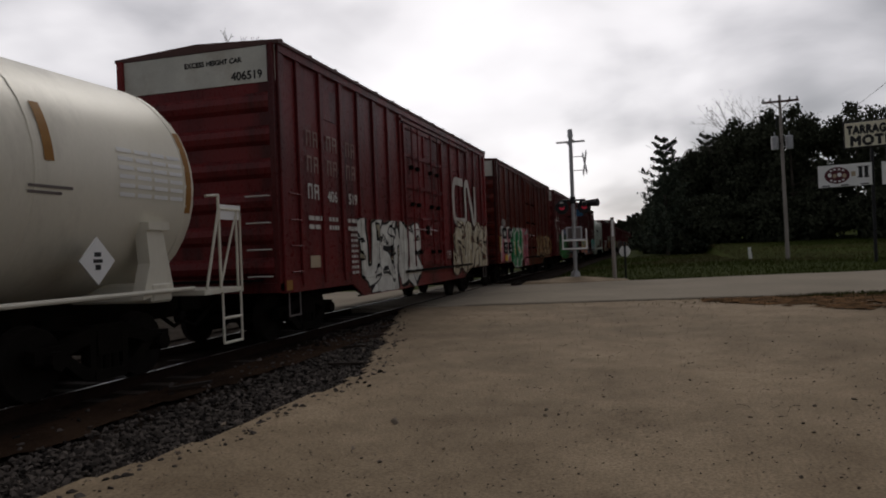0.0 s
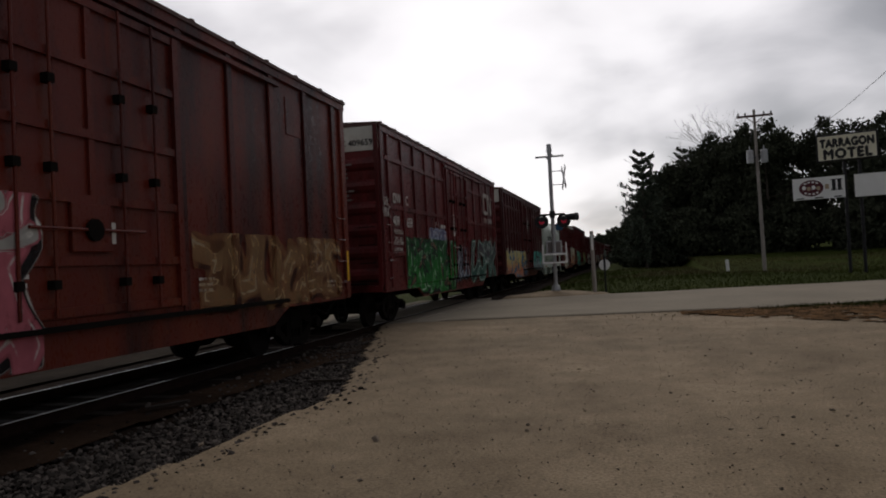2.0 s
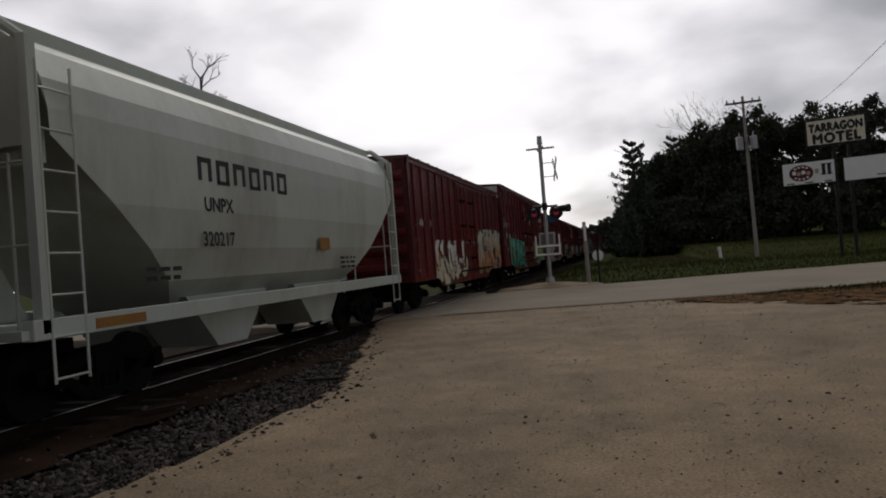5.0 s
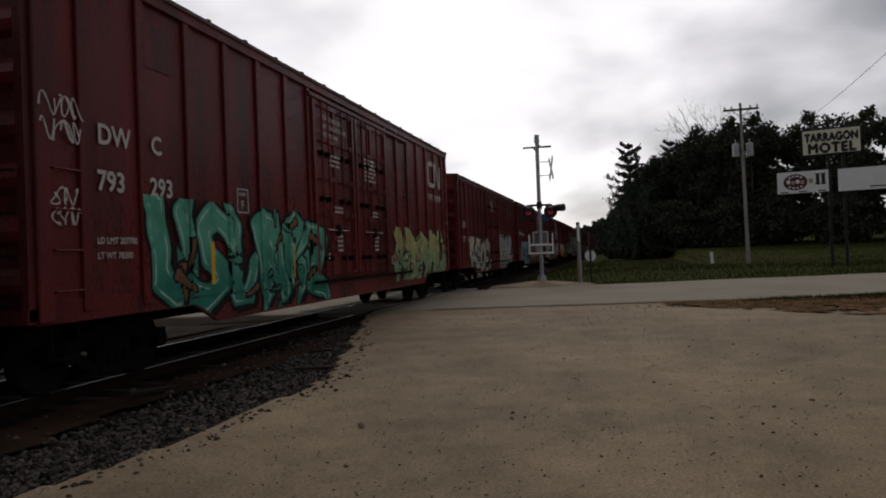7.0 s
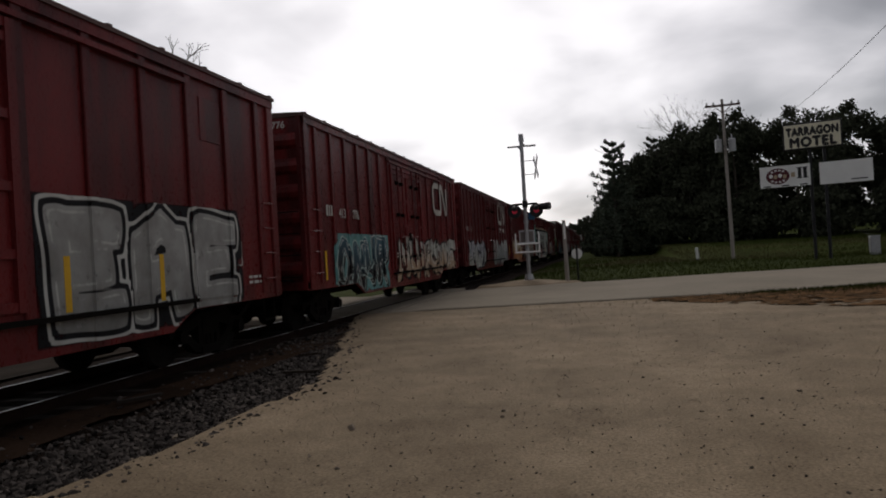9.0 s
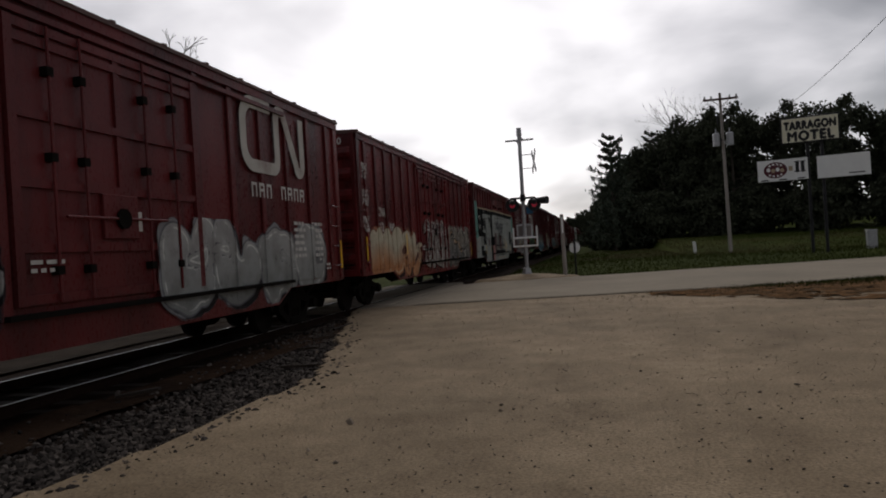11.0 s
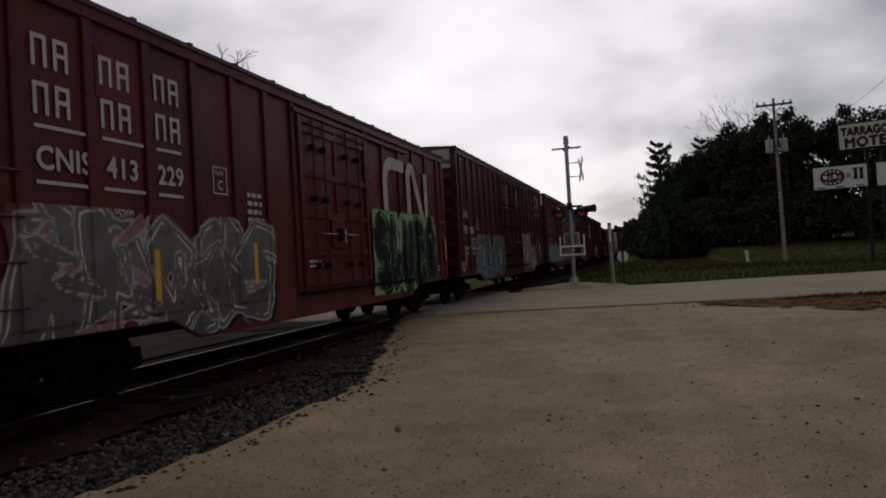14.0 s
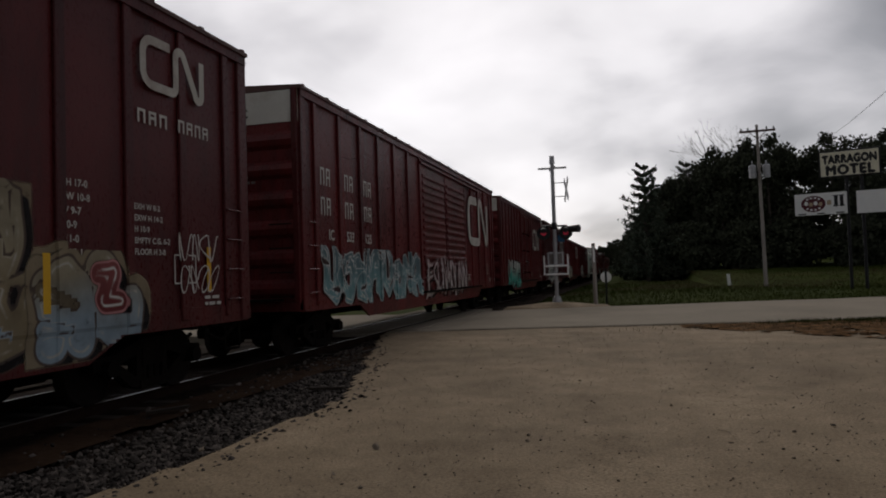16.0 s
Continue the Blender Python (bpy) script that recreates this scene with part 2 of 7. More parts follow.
M_ROCK = island_mat("ballast_rock", (0.012, 0.0105, 0.0095), (0.118, 0.100, 0.088), 0.95, 0.05)
M_PEBBLE = island_mat("lot_pebble", (0.05, 0.041, 0.034), (0.26, 0.21, 0.16), 0.95, 0.1)
M_LEAF = island_mat("leaf_dark", (0.034, 0.039, 0.026), (0.062, 0.068, 0.044), 0.95, 0.05)
M_NEEDLE = island_mat("needle_dark", (0.040, 0.050, 0.038), (0.080, 0.094, 0.066), 0.95, 0.05)
M_GRASS = island_mat("grass_blade", (0.030, 0.042, 0.008), (0.054, 0.064, 0.014), 0.95, 0.05)
M_DRYGRASS = island_mat("dry_grass_blade", (0.055, 0.050, 0.022), (0.115, 0.092, 0.045), 0.95, 0.05)


def ground_mat(name, layers, bump=0.5, depth=0.02, fine=30, rough=0.95, spec=0.02):
    """layers: (noise scale, low colour, high colour) blended in turn over a base, for soil, gravel, grass and asphalt."""
    mat, nt, p = nodes(name)
    N, L = nt.nodes.new, nt.links.new
    tc = N("ShaderNodeTexCoord")
    col = None
    for i, (s, a, b, lo, hi, w) in enumerate(layers):
        n, r, c = N("ShaderNodeTexNoise"), N("ShaderNodeMapRange"), N("ShaderNodeMixRGB")
        n.inputs["Scale"].default_value, n.inputs["Detail"].default_value, n.inputs["Roughness"].default_value = s, 8, 0.65
        L(tc.outputs["Object"], n.inputs["Vector"])
        r.inputs[1].default_value, r.inputs[2].default_value = lo, hi
        L(n.outputs[0], r.inputs[0])
        c.inputs[1].default_value, c.inputs[2].default_value = (*a, 1), (*b, 1)
        L(r.outputs[0], c.inputs[0])
        if col is None:
            col = c.outputs[0]
        else:
            mx = N("ShaderNodeMixRGB")
            mx.blend_type, mx.inputs[0].default_value = "MULTIPLY", w
            L(col, mx.inputs[1])
            L(c.outputs[0], mx.inputs[2])
            col = mx.outputs[0]
    L(col, p.inputs["Base Color"])
    p.inputs["Roughness"].default_value, p.inputs["Specular IOR Level"].default_value = rough, spec
    nb, b = N("ShaderNodeTexNoise"), N("ShaderNodeBump")
    nb.inputs["Scale"].default_value, nb.inputs["Detail"].default_value, nb.inputs["Roughness"].default_value = fine, 6, 0.7
    L(tc.outputs["Object"], nb.inputs["Vector"])
    b.inputs["Strength"].default_value, b.inputs["Distance"].default_value = bump, depth
    L(nb.outputs[0], b.inputs["Height"])
    L(b.outputs[0], p.inputs["Normal"])
    MATS[name] = mat
    return mat


M_LOT = ground_mat("gravel_lot", [(0.35, (0.242, 0.182, 0.119), (0.344, 0.263, 0.178), 0.3, 0.7, 1), (1.3, (0.70, 0.67, 0.63), (1, 1, 1), 0.36, 0.62, 0.7), (7, (0.78, 0.77, 0.75), (1, 1, 1), 0.36, 0.56, 0.5), (0.16, (0.74, 0.73, 0.70), (1.10, 1.10, 1.08), 0.40, 0.60, 0.9), (38, (0.50, 0.48, 0.46), (1.10, 1.10, 1.08), 0.36, 0.58, 0.8)], 0.5, 0.015, 55, 0.9, 0.22)
M_ROAD = ground_mat("worn_asphalt", [(0.3, (0.235, 0.205, 0.163), (0.315, 0.275, 0.22), 0.3, 0.7, 1), (25, (0.7, 0.69, 0.68), (1, 1, 1), 0.35, 0.6, 0.7)], 0.3, 0.008, 60)
M_FIELD = ground_mat("field_grass", [(0.08, (0.030, 0.043, 0.009), (0.056, 0.064, 0.016), 0.35, 0.65, 1), (0.7, (0.62, 0.64, 0.56), (1, 1, 1), 0.3, 0.65, 0.8), (18, (0.72, 0.72, 0.7), (1, 1, 1), 0.3, 0.6, 0.7)], 0.4, 0.04, 14)
M_BED = ground_mat("ballast_bed", [(1.2, (0.014, 0.010, 0.008), (0.042, 0.030, 0.023), 0.3, 0.7, 1), (26, (0.35, 0.33, 0.32), (1, 1, 1), 0.35, 0.6, 0.8)], 0.9, 0.04, 22)
M_DIRT = ground_mat("brown_dirt", [(1.0, (0.020, 0.012, 0.008), (0.060, 0.036, 0.023), 0.3, 0.7, 1), (14, (0.5, 0.48, 0.46), (1, 1, 1), 0.35, 0.6, 0.7)], 0.8, 0.04, 18)

M_FARBED = ground_mat("trackside_gravel", [(0.8, (0.022, 0.017, 0.013), (0.060, 0.047, 0.036), 0.3, 0.7, 1), (20, (0.5, 0.48, 0.46), (1, 1, 1), 0.35, 0.6, 0.7)], 0.8, 0.04, 18)
M_VERGE = ground_mat("reddish_dirt", [(2.2, (0.030, 0.020, 0.010), (0.20, 0.110, 0.052), 0.36, 0.62, 1), (9, (0.5, 0.48, 0.46), (1, 1, 1), 0.35, 0.6, 0.7)], 0.8, 0.04, 18)


def lamp_mat():
    mat, nt, p = nodes("signal_red_lens")
    p.inputs["Base Color"].default_value = (0.25, 0.01, 0.015, 1)
    p.inputs["Emission Color"].default_value = (1, 0.02, 0.10, 1)
    p.inputs["Emission Strength"].default_value = 0.10
    p.inputs["Roughness"].default_value = 0.15
    return mat


M_LENS = lamp_mat()


def graffiti_mat(name, fill, fill2, line, back, shine, base=0.93, shade=None, line_w=0.05, halo=0.0, accent=None):
    """Spray paint driven by stroke distances stored on the mesh."""
    fill, fill2, line, back, shine = [tuple(1.2 * v for v in c) for c in (fill, fill2, line, back, shine)]
    mat, nt, p = nodes(name)
    N, L = nt.nodes.new, nt.links.new

    def att(key):
        a = N("ShaderNodeAttribute")
        a.attribute_name = key
        return a.outputs["Fac"]

    def less(v, lim, soft=0.012):
        r = N("ShaderNodeMapRange")
        r.inputs[1].default_value, r.inputs[2].default_value = lim - soft, lim + soft
        r.inputs[3].default_value, r.inputs[4].default_value = 1, 0
        L(v, r.inputs[0])
        return r.outputs[0]

    def mix(f, a, b):
        n = N("ShaderNodeMixRGB")
        for i, v in ((0, f), (1, a), (2, b)):
            if isinstance(v, tuple):
                n.inputs[i].default_value = (*v, 1)
            else:
                L(v, n.inputs[i])
        return n.outputs[0]
    sd, cl, hv = att("letters"), att("cloud"), att("blend")
    tc, wear = N("ShaderNodeTexCoord"), N("ShaderNodeTexNoise")
    wear.inputs["Scale"].default_value, wear.inputs["Detail"].default_value = 3.0, 8
    L(tc.outputs["Object"], wear.inputs["Vector"])
    shade = shade or (0.014, 0.013, 0.014)
    c = mix(less(att("shadow"), 0.0), back, shade)
    if halo:
        c = mix(less(sd, line_w + halo, 0.006), c, shine)
    c = mix(less(sd, line_w, 0.008), c, line)
    tone = N("ShaderNodeMapRange")
    tone.inputs[1].default_value, tone.inputs[2].default_value = 0.30, 0.72
    L(hv, tone.inputs[0])
    inner = mix(tone.outputs[0], fill, fill2)
    dark_in = N("ShaderNodeMapRange")
    dark_in.inputs[1].default_value, dark_in.inputs[2].default_value, dark_in.inputs[4].default_value = 0.52, 0.66, 0.30
    spray = N("ShaderNodeTexNoise")
    spray.inputs["Scale"].default_value, spray.inputs["Detail"].default_value = 1.7, 2
    L(N("ShaderNodeTexCoord").outputs["Object"], spray.inputs["Vector"])
    L(spray.outputs[0], dark_in.inputs[0])
    inner = mix(dark_in.outputs[0], inner, tuple(0.5 * a + 0.08 * b for a, b in zip(fill2, fill)))
    accent = accent or tuple(0.5 * v for v in back)
    second = N("ShaderNodeMapRange")
    second.inputs[1].default_value, second.inputs[2].default_value = 0.7, 0.8
    L(att("hue"), second.inputs[0])
    inner = mix(second.outputs[0], inner, tuple(1.2 * v for v in accent))
    c = mix(less(sd, 0.0, 0.008), c, inner)
    ab = N("ShaderNodeMath")
    ab.operation = "ABSOLUTE"
    ad = N("ShaderNodeMath")
    ad.inputs[1].default_value = 0.07
    L(sd, ad.inputs[0])
    L(ad.outputs[0], ab.inputs[0])
    hl = N("ShaderNodeMath")
    hl.operation = "MULTIPLY"
    L(less(ab.outputs[0], 0.012), hl.inputs[0])
    hw = N("ShaderNodeMapRange")
    hw.inputs[1].default_value, hw.inputs[2].default_value = 0.45, 0.55
    L(wear.outputs[0], hw.inputs[0])
    L(hw.outputs[0], hl.inputs[1])
    c = mix(hl.outputs[0], c, shine)
    dirt = N("ShaderNodeMixRGB")
    dirt.blend_type, dirt.inputs[0].default_value = "MULTIPLY", 0.45
    L(c, dirt.inputs[1])
    rp = N("ShaderNodeValToRGB")
    rp.color_ramp.elements[0].position, rp.color_ramp.elements[0].color = 0.3, (0.35, 0.3, 0.28, 1)
    rp.color_ramp.elements[1].position = 0.6
    L(wear.outputs[0], rp.inputs[0])
    L(rp.outputs[0], dirt.inputs[2])
    L(dirt.outputs[0], p.inputs["Base Color"])
    p.inputs["Roughness"].default_value, p.inputs["Specular IOR Level"].default_value = 0.65, 0.12
    tr, ms, out = N("ShaderNodeBsdfTransparent"), N("ShaderNodeMixShader"), nt.nodes["Material Output"]
    mx = N("ShaderNodeMath")
    mx.operation = "MAXIMUM"
    L(less(cl, 0.0, 0.02), mx.inputs[0])
    m2 = N("ShaderNodeMath")
    m2.operation = "MAXIMUM"
    L(less(sd, line_w + halo), m2.inputs[0])
    L(less(att("shadow"), 0.0), m2.inputs[1])
    L(m2.outputs[0], mx.inputs[1])
    k = N("ShaderNodeMath")
    k.operation = "MULTIPLY"
    L(mx.outputs[0], k.inputs[0])
    # flaked and rubbed spots
    chip, bare = N("ShaderNodeTexNoise"), N("ShaderNodeMapRange")
    chip.inputs["Scale"].default_value, chip.inputs["Detail"].default_value, chip.inputs["Roughness"].default_value = 5.0, 9, 0.72
    L(tc.outputs["Object"], chip.inputs["Vector"])
    bare.inputs[1].default_value, bare.inputs[2].default_value, bare.inputs[3].default_value, bare.inputs[4].default_value = 0.58, 0.72, base, base * 0.45
    L(chip.outputs[0], bare.inputs[0])
    L(bare.outputs[0], k.inputs[1])
    L(k.outputs[0], ms.inputs[0])
    L(tr.outputs[0], ms.inputs[1])
    L(p.outputs[0], ms.inputs[2])
    L(ms.outputs[0], out.inputs[0])
    return mat


# ---- mesh helpers ----
def to_mesh(bm, name, material, smooth=False):
    me = bpy.data.meshes.new(name)
    bmesh.ops.recalc_face_normals(bm, faces=bm.faces[:])
    bm.to_mesh(me)
    bm.free()
    for m in (material if isinstance(material, (list, tuple)) else [material]):
        me.materials.append(m)
    if smooth:
        me.shade_smooth()
    return me


def part(name, data, material=None, parent=None, label="", at=None, smooth=False):
    """Links a bmesh or a ready mesh as one object, under a thing or part."""
    me = data if isinstance(data, bpy.types.Mesh) else to_mesh(data, name, material, smooth)
    ob = new(name, me)
    if parent is not None:
        ob.parent = parent
    if at is not None:
        ob.matrix_basis = at
    if label:
        ob["label"] = label
    return ob


def box(bm, x0, x1, y0, y1, z0, z1, bevel=0.0):
    vs = [bm.verts.new((x, y, z)) for x in (x0, x1) for y in (y0, y1) for z in (z0, z1)]
    fs = [bm.faces.new([vs[i] for i in f]) for f in ((0, 1, 3, 2), (4, 6, 7, 5), (0, 4, 5, 1), (2, 3, 7, 6), (0, 2, 6, 4), (1, 5, 7, 3))]
    if bevel:
        es = list({e for f in fs for e in f.edges})
        bmesh.ops.bevel(bm, geom=es, offset=bevel, segments=1, affect="EDGES", profile=0.5)


def boxes(*items, bevel=0.0):
    bm = bmesh.new()
    for it in items:
        box(bm, *it, bevel=bevel)
    return bm


def tube(bm, a, b, r0, r1=None, n=8):
    r1 = r0 if r1 is None else r1
    a, b = Vector(a), Vector(b)
    q = (b - a).to_track_quat("Z", "Y")
    ring = []
    for c, r in ((a, r0), (b, r1)):
        ring.append([bm.verts.new(c + q @ Vector((r * math.cos(2 * math.pi * i / n), r * math.sin(2 * math.pi * i / n), 0))) for i in range(n)])
    for i in range(n):
        bm.faces.new((ring[0][i], ring[0][(i + 1) % n], ring[1][(i + 1) % n], ring[1][i]))
    bm.faces.new(ring[0][::-1])
    bm.faces.new(ring[1])


def tubes(segs, n=8):
    bm = bmesh.new()
    for s in segs:
        tube(bm, s[0], s[1], s[2], s[3] if len(s) > 3 else None, n)
    return bm


def prism(bm, outline, axis, a, b):
    """A flat outline of (u, v) drawn out from a to b along an axis: 'x' takes (y, z), 'y' takes (x, z), 'z' takes (x, y)."""
    def at3(u, v, w):
        return (w, u, v) if axis == "x" else (u, w, v) if axis == "y" else (u, v, w)
    lo = [bm.verts.new(at3(u, v, a)) for u, v in outline]
    hi = [bm.verts.new(at3(u, v, b)) for u, v in outline]
    n = len(outline)
    for i in range(n):
        bm.faces.new((lo[i], lo[(i + 1) % n], hi[(i + 1) % n], hi[i]))
    bm.faces.new(lo[::-1])
    bm.faces.new(hi)


CACHE = {}


def cached(key, make, name, material, smooth=False):
    if key not in CACHE:
        CACHE[key] = to_mesh(make(), name, material, smooth)
    return CACHE[key]


def text_mesh(words, size, material, bold=0.0, spread=1.0, align="LEFT"):
    """Flat lettering in the built-in font; bold lays shifted copies a hair above one another."""
    key = ("text", words, size, material.name, bold, spread, align)
    if key not in CACHE:
        cu = bpy.data.curves.new("lettering", "FONT")
        cu.body, cu.size, cu.space_character, cu.align_x, cu.resolution_u = words, size, spread, align, 3
        ob = bpy.data.objects.new("lettering", cu)
        scene.collection.objects.link(ob)
        bpy.context.view_layer.update()
        me = bpy.data.meshes.new_from_object(ob)
        bpy.data.objects.remove(ob)
        if bold:
            co, fs = [v.co.copy() for v in me.vertices], [tuple(p.vertices) for p in me.polygons]
            verts, faces = [], []
            for k, (dx, dy) in enumerate(((0, 0), (bold, 0), (-bold, 0), (0, bold), (0, -bold))):
                o = len(verts)
                verts += [(v.x + dx, v.y + dy, 0.0008 * k) for v in co]
                faces += [tuple(i + o for i in f) for f in fs]
            me = bpy.data.meshes.new("lettering")
            me.from_pydata(verts, [], faces)
        me.materials.clear()
        me.materials.append(material)
        CACHE[key] = me
    return CACHE[key]


def side_text(parent, words, y, z, size, x, material=None, bold=0.010, spread=1.0):
    return part("lettering", text_mesh(words, size, material or M_LETTER, min(bold, 0.03 * size), spread), parent=parent, at=pose(x, y, z, 90, 0, 90))


def end_text(parent, words, x, z, size, y, material=None, bold=0.006):
    return part("lettering", text_mesh(words, size, material or M_INK, bold), parent=parent, at=pose(x, y, z, 90, 0, 0))


def text_bars(parent, y, z, w, rows, pitch, x, material=None, seed=0, rh=0.5):
    """Small unreadable lines of lettering as short bars."""
    rng = random.Random(seed)
    bm = bmesh.new()
    for r in range(rows):
        yy = y
        while yy < y + w * 0.9:
            ln = min(rng.uniform(0.15, 0.4) * w, y + w - yy)
            vs = [bm.verts.new((x, p, q)) for p, q in ((yy, z - r * pitch), (yy + ln, z - r * pitch), (yy + ln, z - r * pitch - pitch * rh), (yy, z - r * pitch - pitch * rh))]
            bm.faces.new(vs)
            yy += ln + 0.06 * w + rng.uniform(0, 0.05) * w
    return part("stencil_lines", bm, material or M_LETTER, parent)

# ---- ground and track ----
TRACK_X, RAIL_Z, HALF = -7.5, 0.05, 1.6


def sheet(name, xs, ys, height, material, label, category, keep=None):
    """A sheet over a grid with a height function; keep(x, y) trims its edge."""
    bm = bmesh.new()
    vs = {}
    for i, x in enumerate(xs):
        for j, y in enumerate(ys):
            vs[i, j] = bm.verts.new((x, y, height(x, y)))
    for i in range(len(xs) - 1):
        for j in range(len(ys) - 1):
            cx, cy = (xs[i] + xs[i + 1]) / 2, (ys[j] + ys[j + 1]) / 2
            if keep is None or keep(cx, cy):
                bm.faces.new((vs[i, j], vs[i + 1, j], vs[i + 1, j + 1], vs[i, j + 1]))
    bmesh.ops.delete(bm, geom=[v for v in bm.verts if not v.link_faces], context="VERTS")
    ob = part(name, bm, material, smooth=True)
    return tagged(ob, label, category, kind="structure")


def wob(x, y, s=1.0, seed=0.0):
    return noise.noise(Vector((x * s, y * s, seed)))


def road_near(x):
    return 19.95 + 0.16 * (x + 2) + 0.10 * wob(x, 0, 0.5, 3) + (0.02 * max(0, x - 2) ** 2 if x > 2 else 0)


def road_far(x):
    return 30.2 + 0.30 * (x + 2) + 0.25 * wob(x, 5, 0.35, 4)


def lot_edge(y):
    """The line where the gravel lot meets the loose ballast."""
    return -3.75 - 0.35 * math.exp(-((y - 3.5) / 2.0) ** 2) - max(0, y - 9) * 0.30 + 0.16 * wob(0, y, 0.8, 8) + 0.06 * wob(0, y, 3, 9)


def axis_steps(*runs):
    out = []
    for a, b, n in runs:
        out += [a + (b - a) * i / n for i in range(n)]
    return out + [runs[-1][1]]


def field_height(x, y):
    d = abs(x - TRACK_X)
    z = -0.10
    if y < 30.5 and abs(x) < 90:
        z = -0.36
    if y > 34 and x > -4:
        z += min(0.12, (y - 34) * 0.01) + 0.10 * wob(x, y, 0.12, 2)
    if x > 6 and y > 56:
        z += min(1.6, (y - 56) * 0.035)
    if d < 6 and y > 31:
        z = -0.26 + 0.12 * min(1, max(0, d - 2.2) / 2.5)
    if y > 490:
        z += min(1.0, (y - 490) / 40) * max(0.0, min(14.0, (x + 34) * 0.42))
    if x < -12:
        z += 0.05 * wob(x, y, 0.2, 7)
    return z


XS = axis_steps((-3000, -300, 5), (-300, -40, 8), (-40, -14, 10), (-14, 40, 54), (40, 300, 12), (300, 3000, 5))
YS = axis_steps((-3000, -200, 5), (-200, -20, 8), (-20, 16, 12), (16, 110, 94), (110, 300, 20), (300, 480, 6), (480, 560, 16), (560, 3200, 8))
sheet("ground", XS, YS, field_height, M_FIELD, "rough green grass field beside the railway", "ground")


def lot_height(x, y):
    z = 0.012 * wob(x, y, 0.4, 1) + 0.008 * wob(x, y, 2.2, 5)
    e = x - lot_edge(y)
    if e < 0.4:
        z -= 0.05 * (0.4 - e)
    return z


LX = axis_steps((-9, -2, 70), (-2, 12, 56), (12, 40, 14))
LY = axis_steps((-30, 0, 20), (0, 22, 110), (22, 27, 10))
sheet("gravel_lot", LX, LY, lot_height, M_LOT, "pale compacted gravel parking lot with scattered stones", "ground",
      keep=lambda x, y: x > lot_edge(y) and y < road_near(x) + 0.25)


def road_height(x, y):
    z = 0.05 + 0.012 * wob(x, y, 0.3, 2)
    if abs(x - TRACK_X) < 2.2:
        return 0.02
    return z


RX = axis_steps((-60, -12, 24), (-12, 20, 96), (20, 90, 20))


def build_road():
    bm = bmesh.new()
    rows = []
    for x in RX:
        a, b = road_near(max(-16, min(30, x))), road_far(max(-16, min(30, x)))
        ring = [(a + 0.02, -0.25), (a, road_height(x, a) - 0.03)]
        ring += [(a + (b - a) * k / 12 + 0.05, road_height(x, a + (b - a) * k / 12)) for k in range(13)]
        ring += [(b + 0.25, -0.25)]
        rows.append([bm.verts.new((x, y, z)) for y, z in ring])
    for p, q in zip(rows, rows[1:]):
        for i in range(len(p) - 1):
            bm.faces.new((p[i], q[i], q[i + 1], p[i + 1]))
    ob = part("road", bm, M_ROAD)
    tagged(ob, "worn pale grey asphalt road crossing the railway", "road", kind="structure")


build_road()


def bed_height(x, y):
    d = abs(x - TRACK_X)
    z = -0.10 + 0.02 * wob(x, y, 1.5, 6)
    if d > 1.5:
        z -= 0.06 * min(1.0, (d - 1.5) / 1.5)
    return z


BX = axis_steps((-11.5, -9, 4), (-9, -3, 30))
BY = axis_steps((-40, 0, 60), (0, 20, 80), (20, 30, 10), (30, 80, 50), (80, 500, 42))
sheet("ballast_bed", BX, BY, bed_height, M_BED, "dark dirty ballast bed under the track", "ground",
      keep=lambda x, y: (x < lot_edge(y) + 0.6 if y < 20 else True) and (x < -4.7 if y > 20 else True) and (abs(x - TRACK_X) < 2.3 if y > 31.5 else True))


def dirt_strip():
    xs, ys = axis_steps((-6.4, -4.2, 18)), axis_steps((4, 20, 60))
    ob = sheet("dirt_strip", xs, ys, lambda x, y: -0.075 + 0.035 * wob(x, y, 0.9, 12) + 0.01 * wob(x, y, 4, 2), M_DIRT,
               "brown bare dirt between the tie ends and the ballast", "ground",
               keep=lambda x, y: abs(x - (-5.75 + 0.25 * wob(0, y, 0.5, 3))) < 0.38 + (0.02 * max(0, y - 9)))
    return ob


dirt_strip()


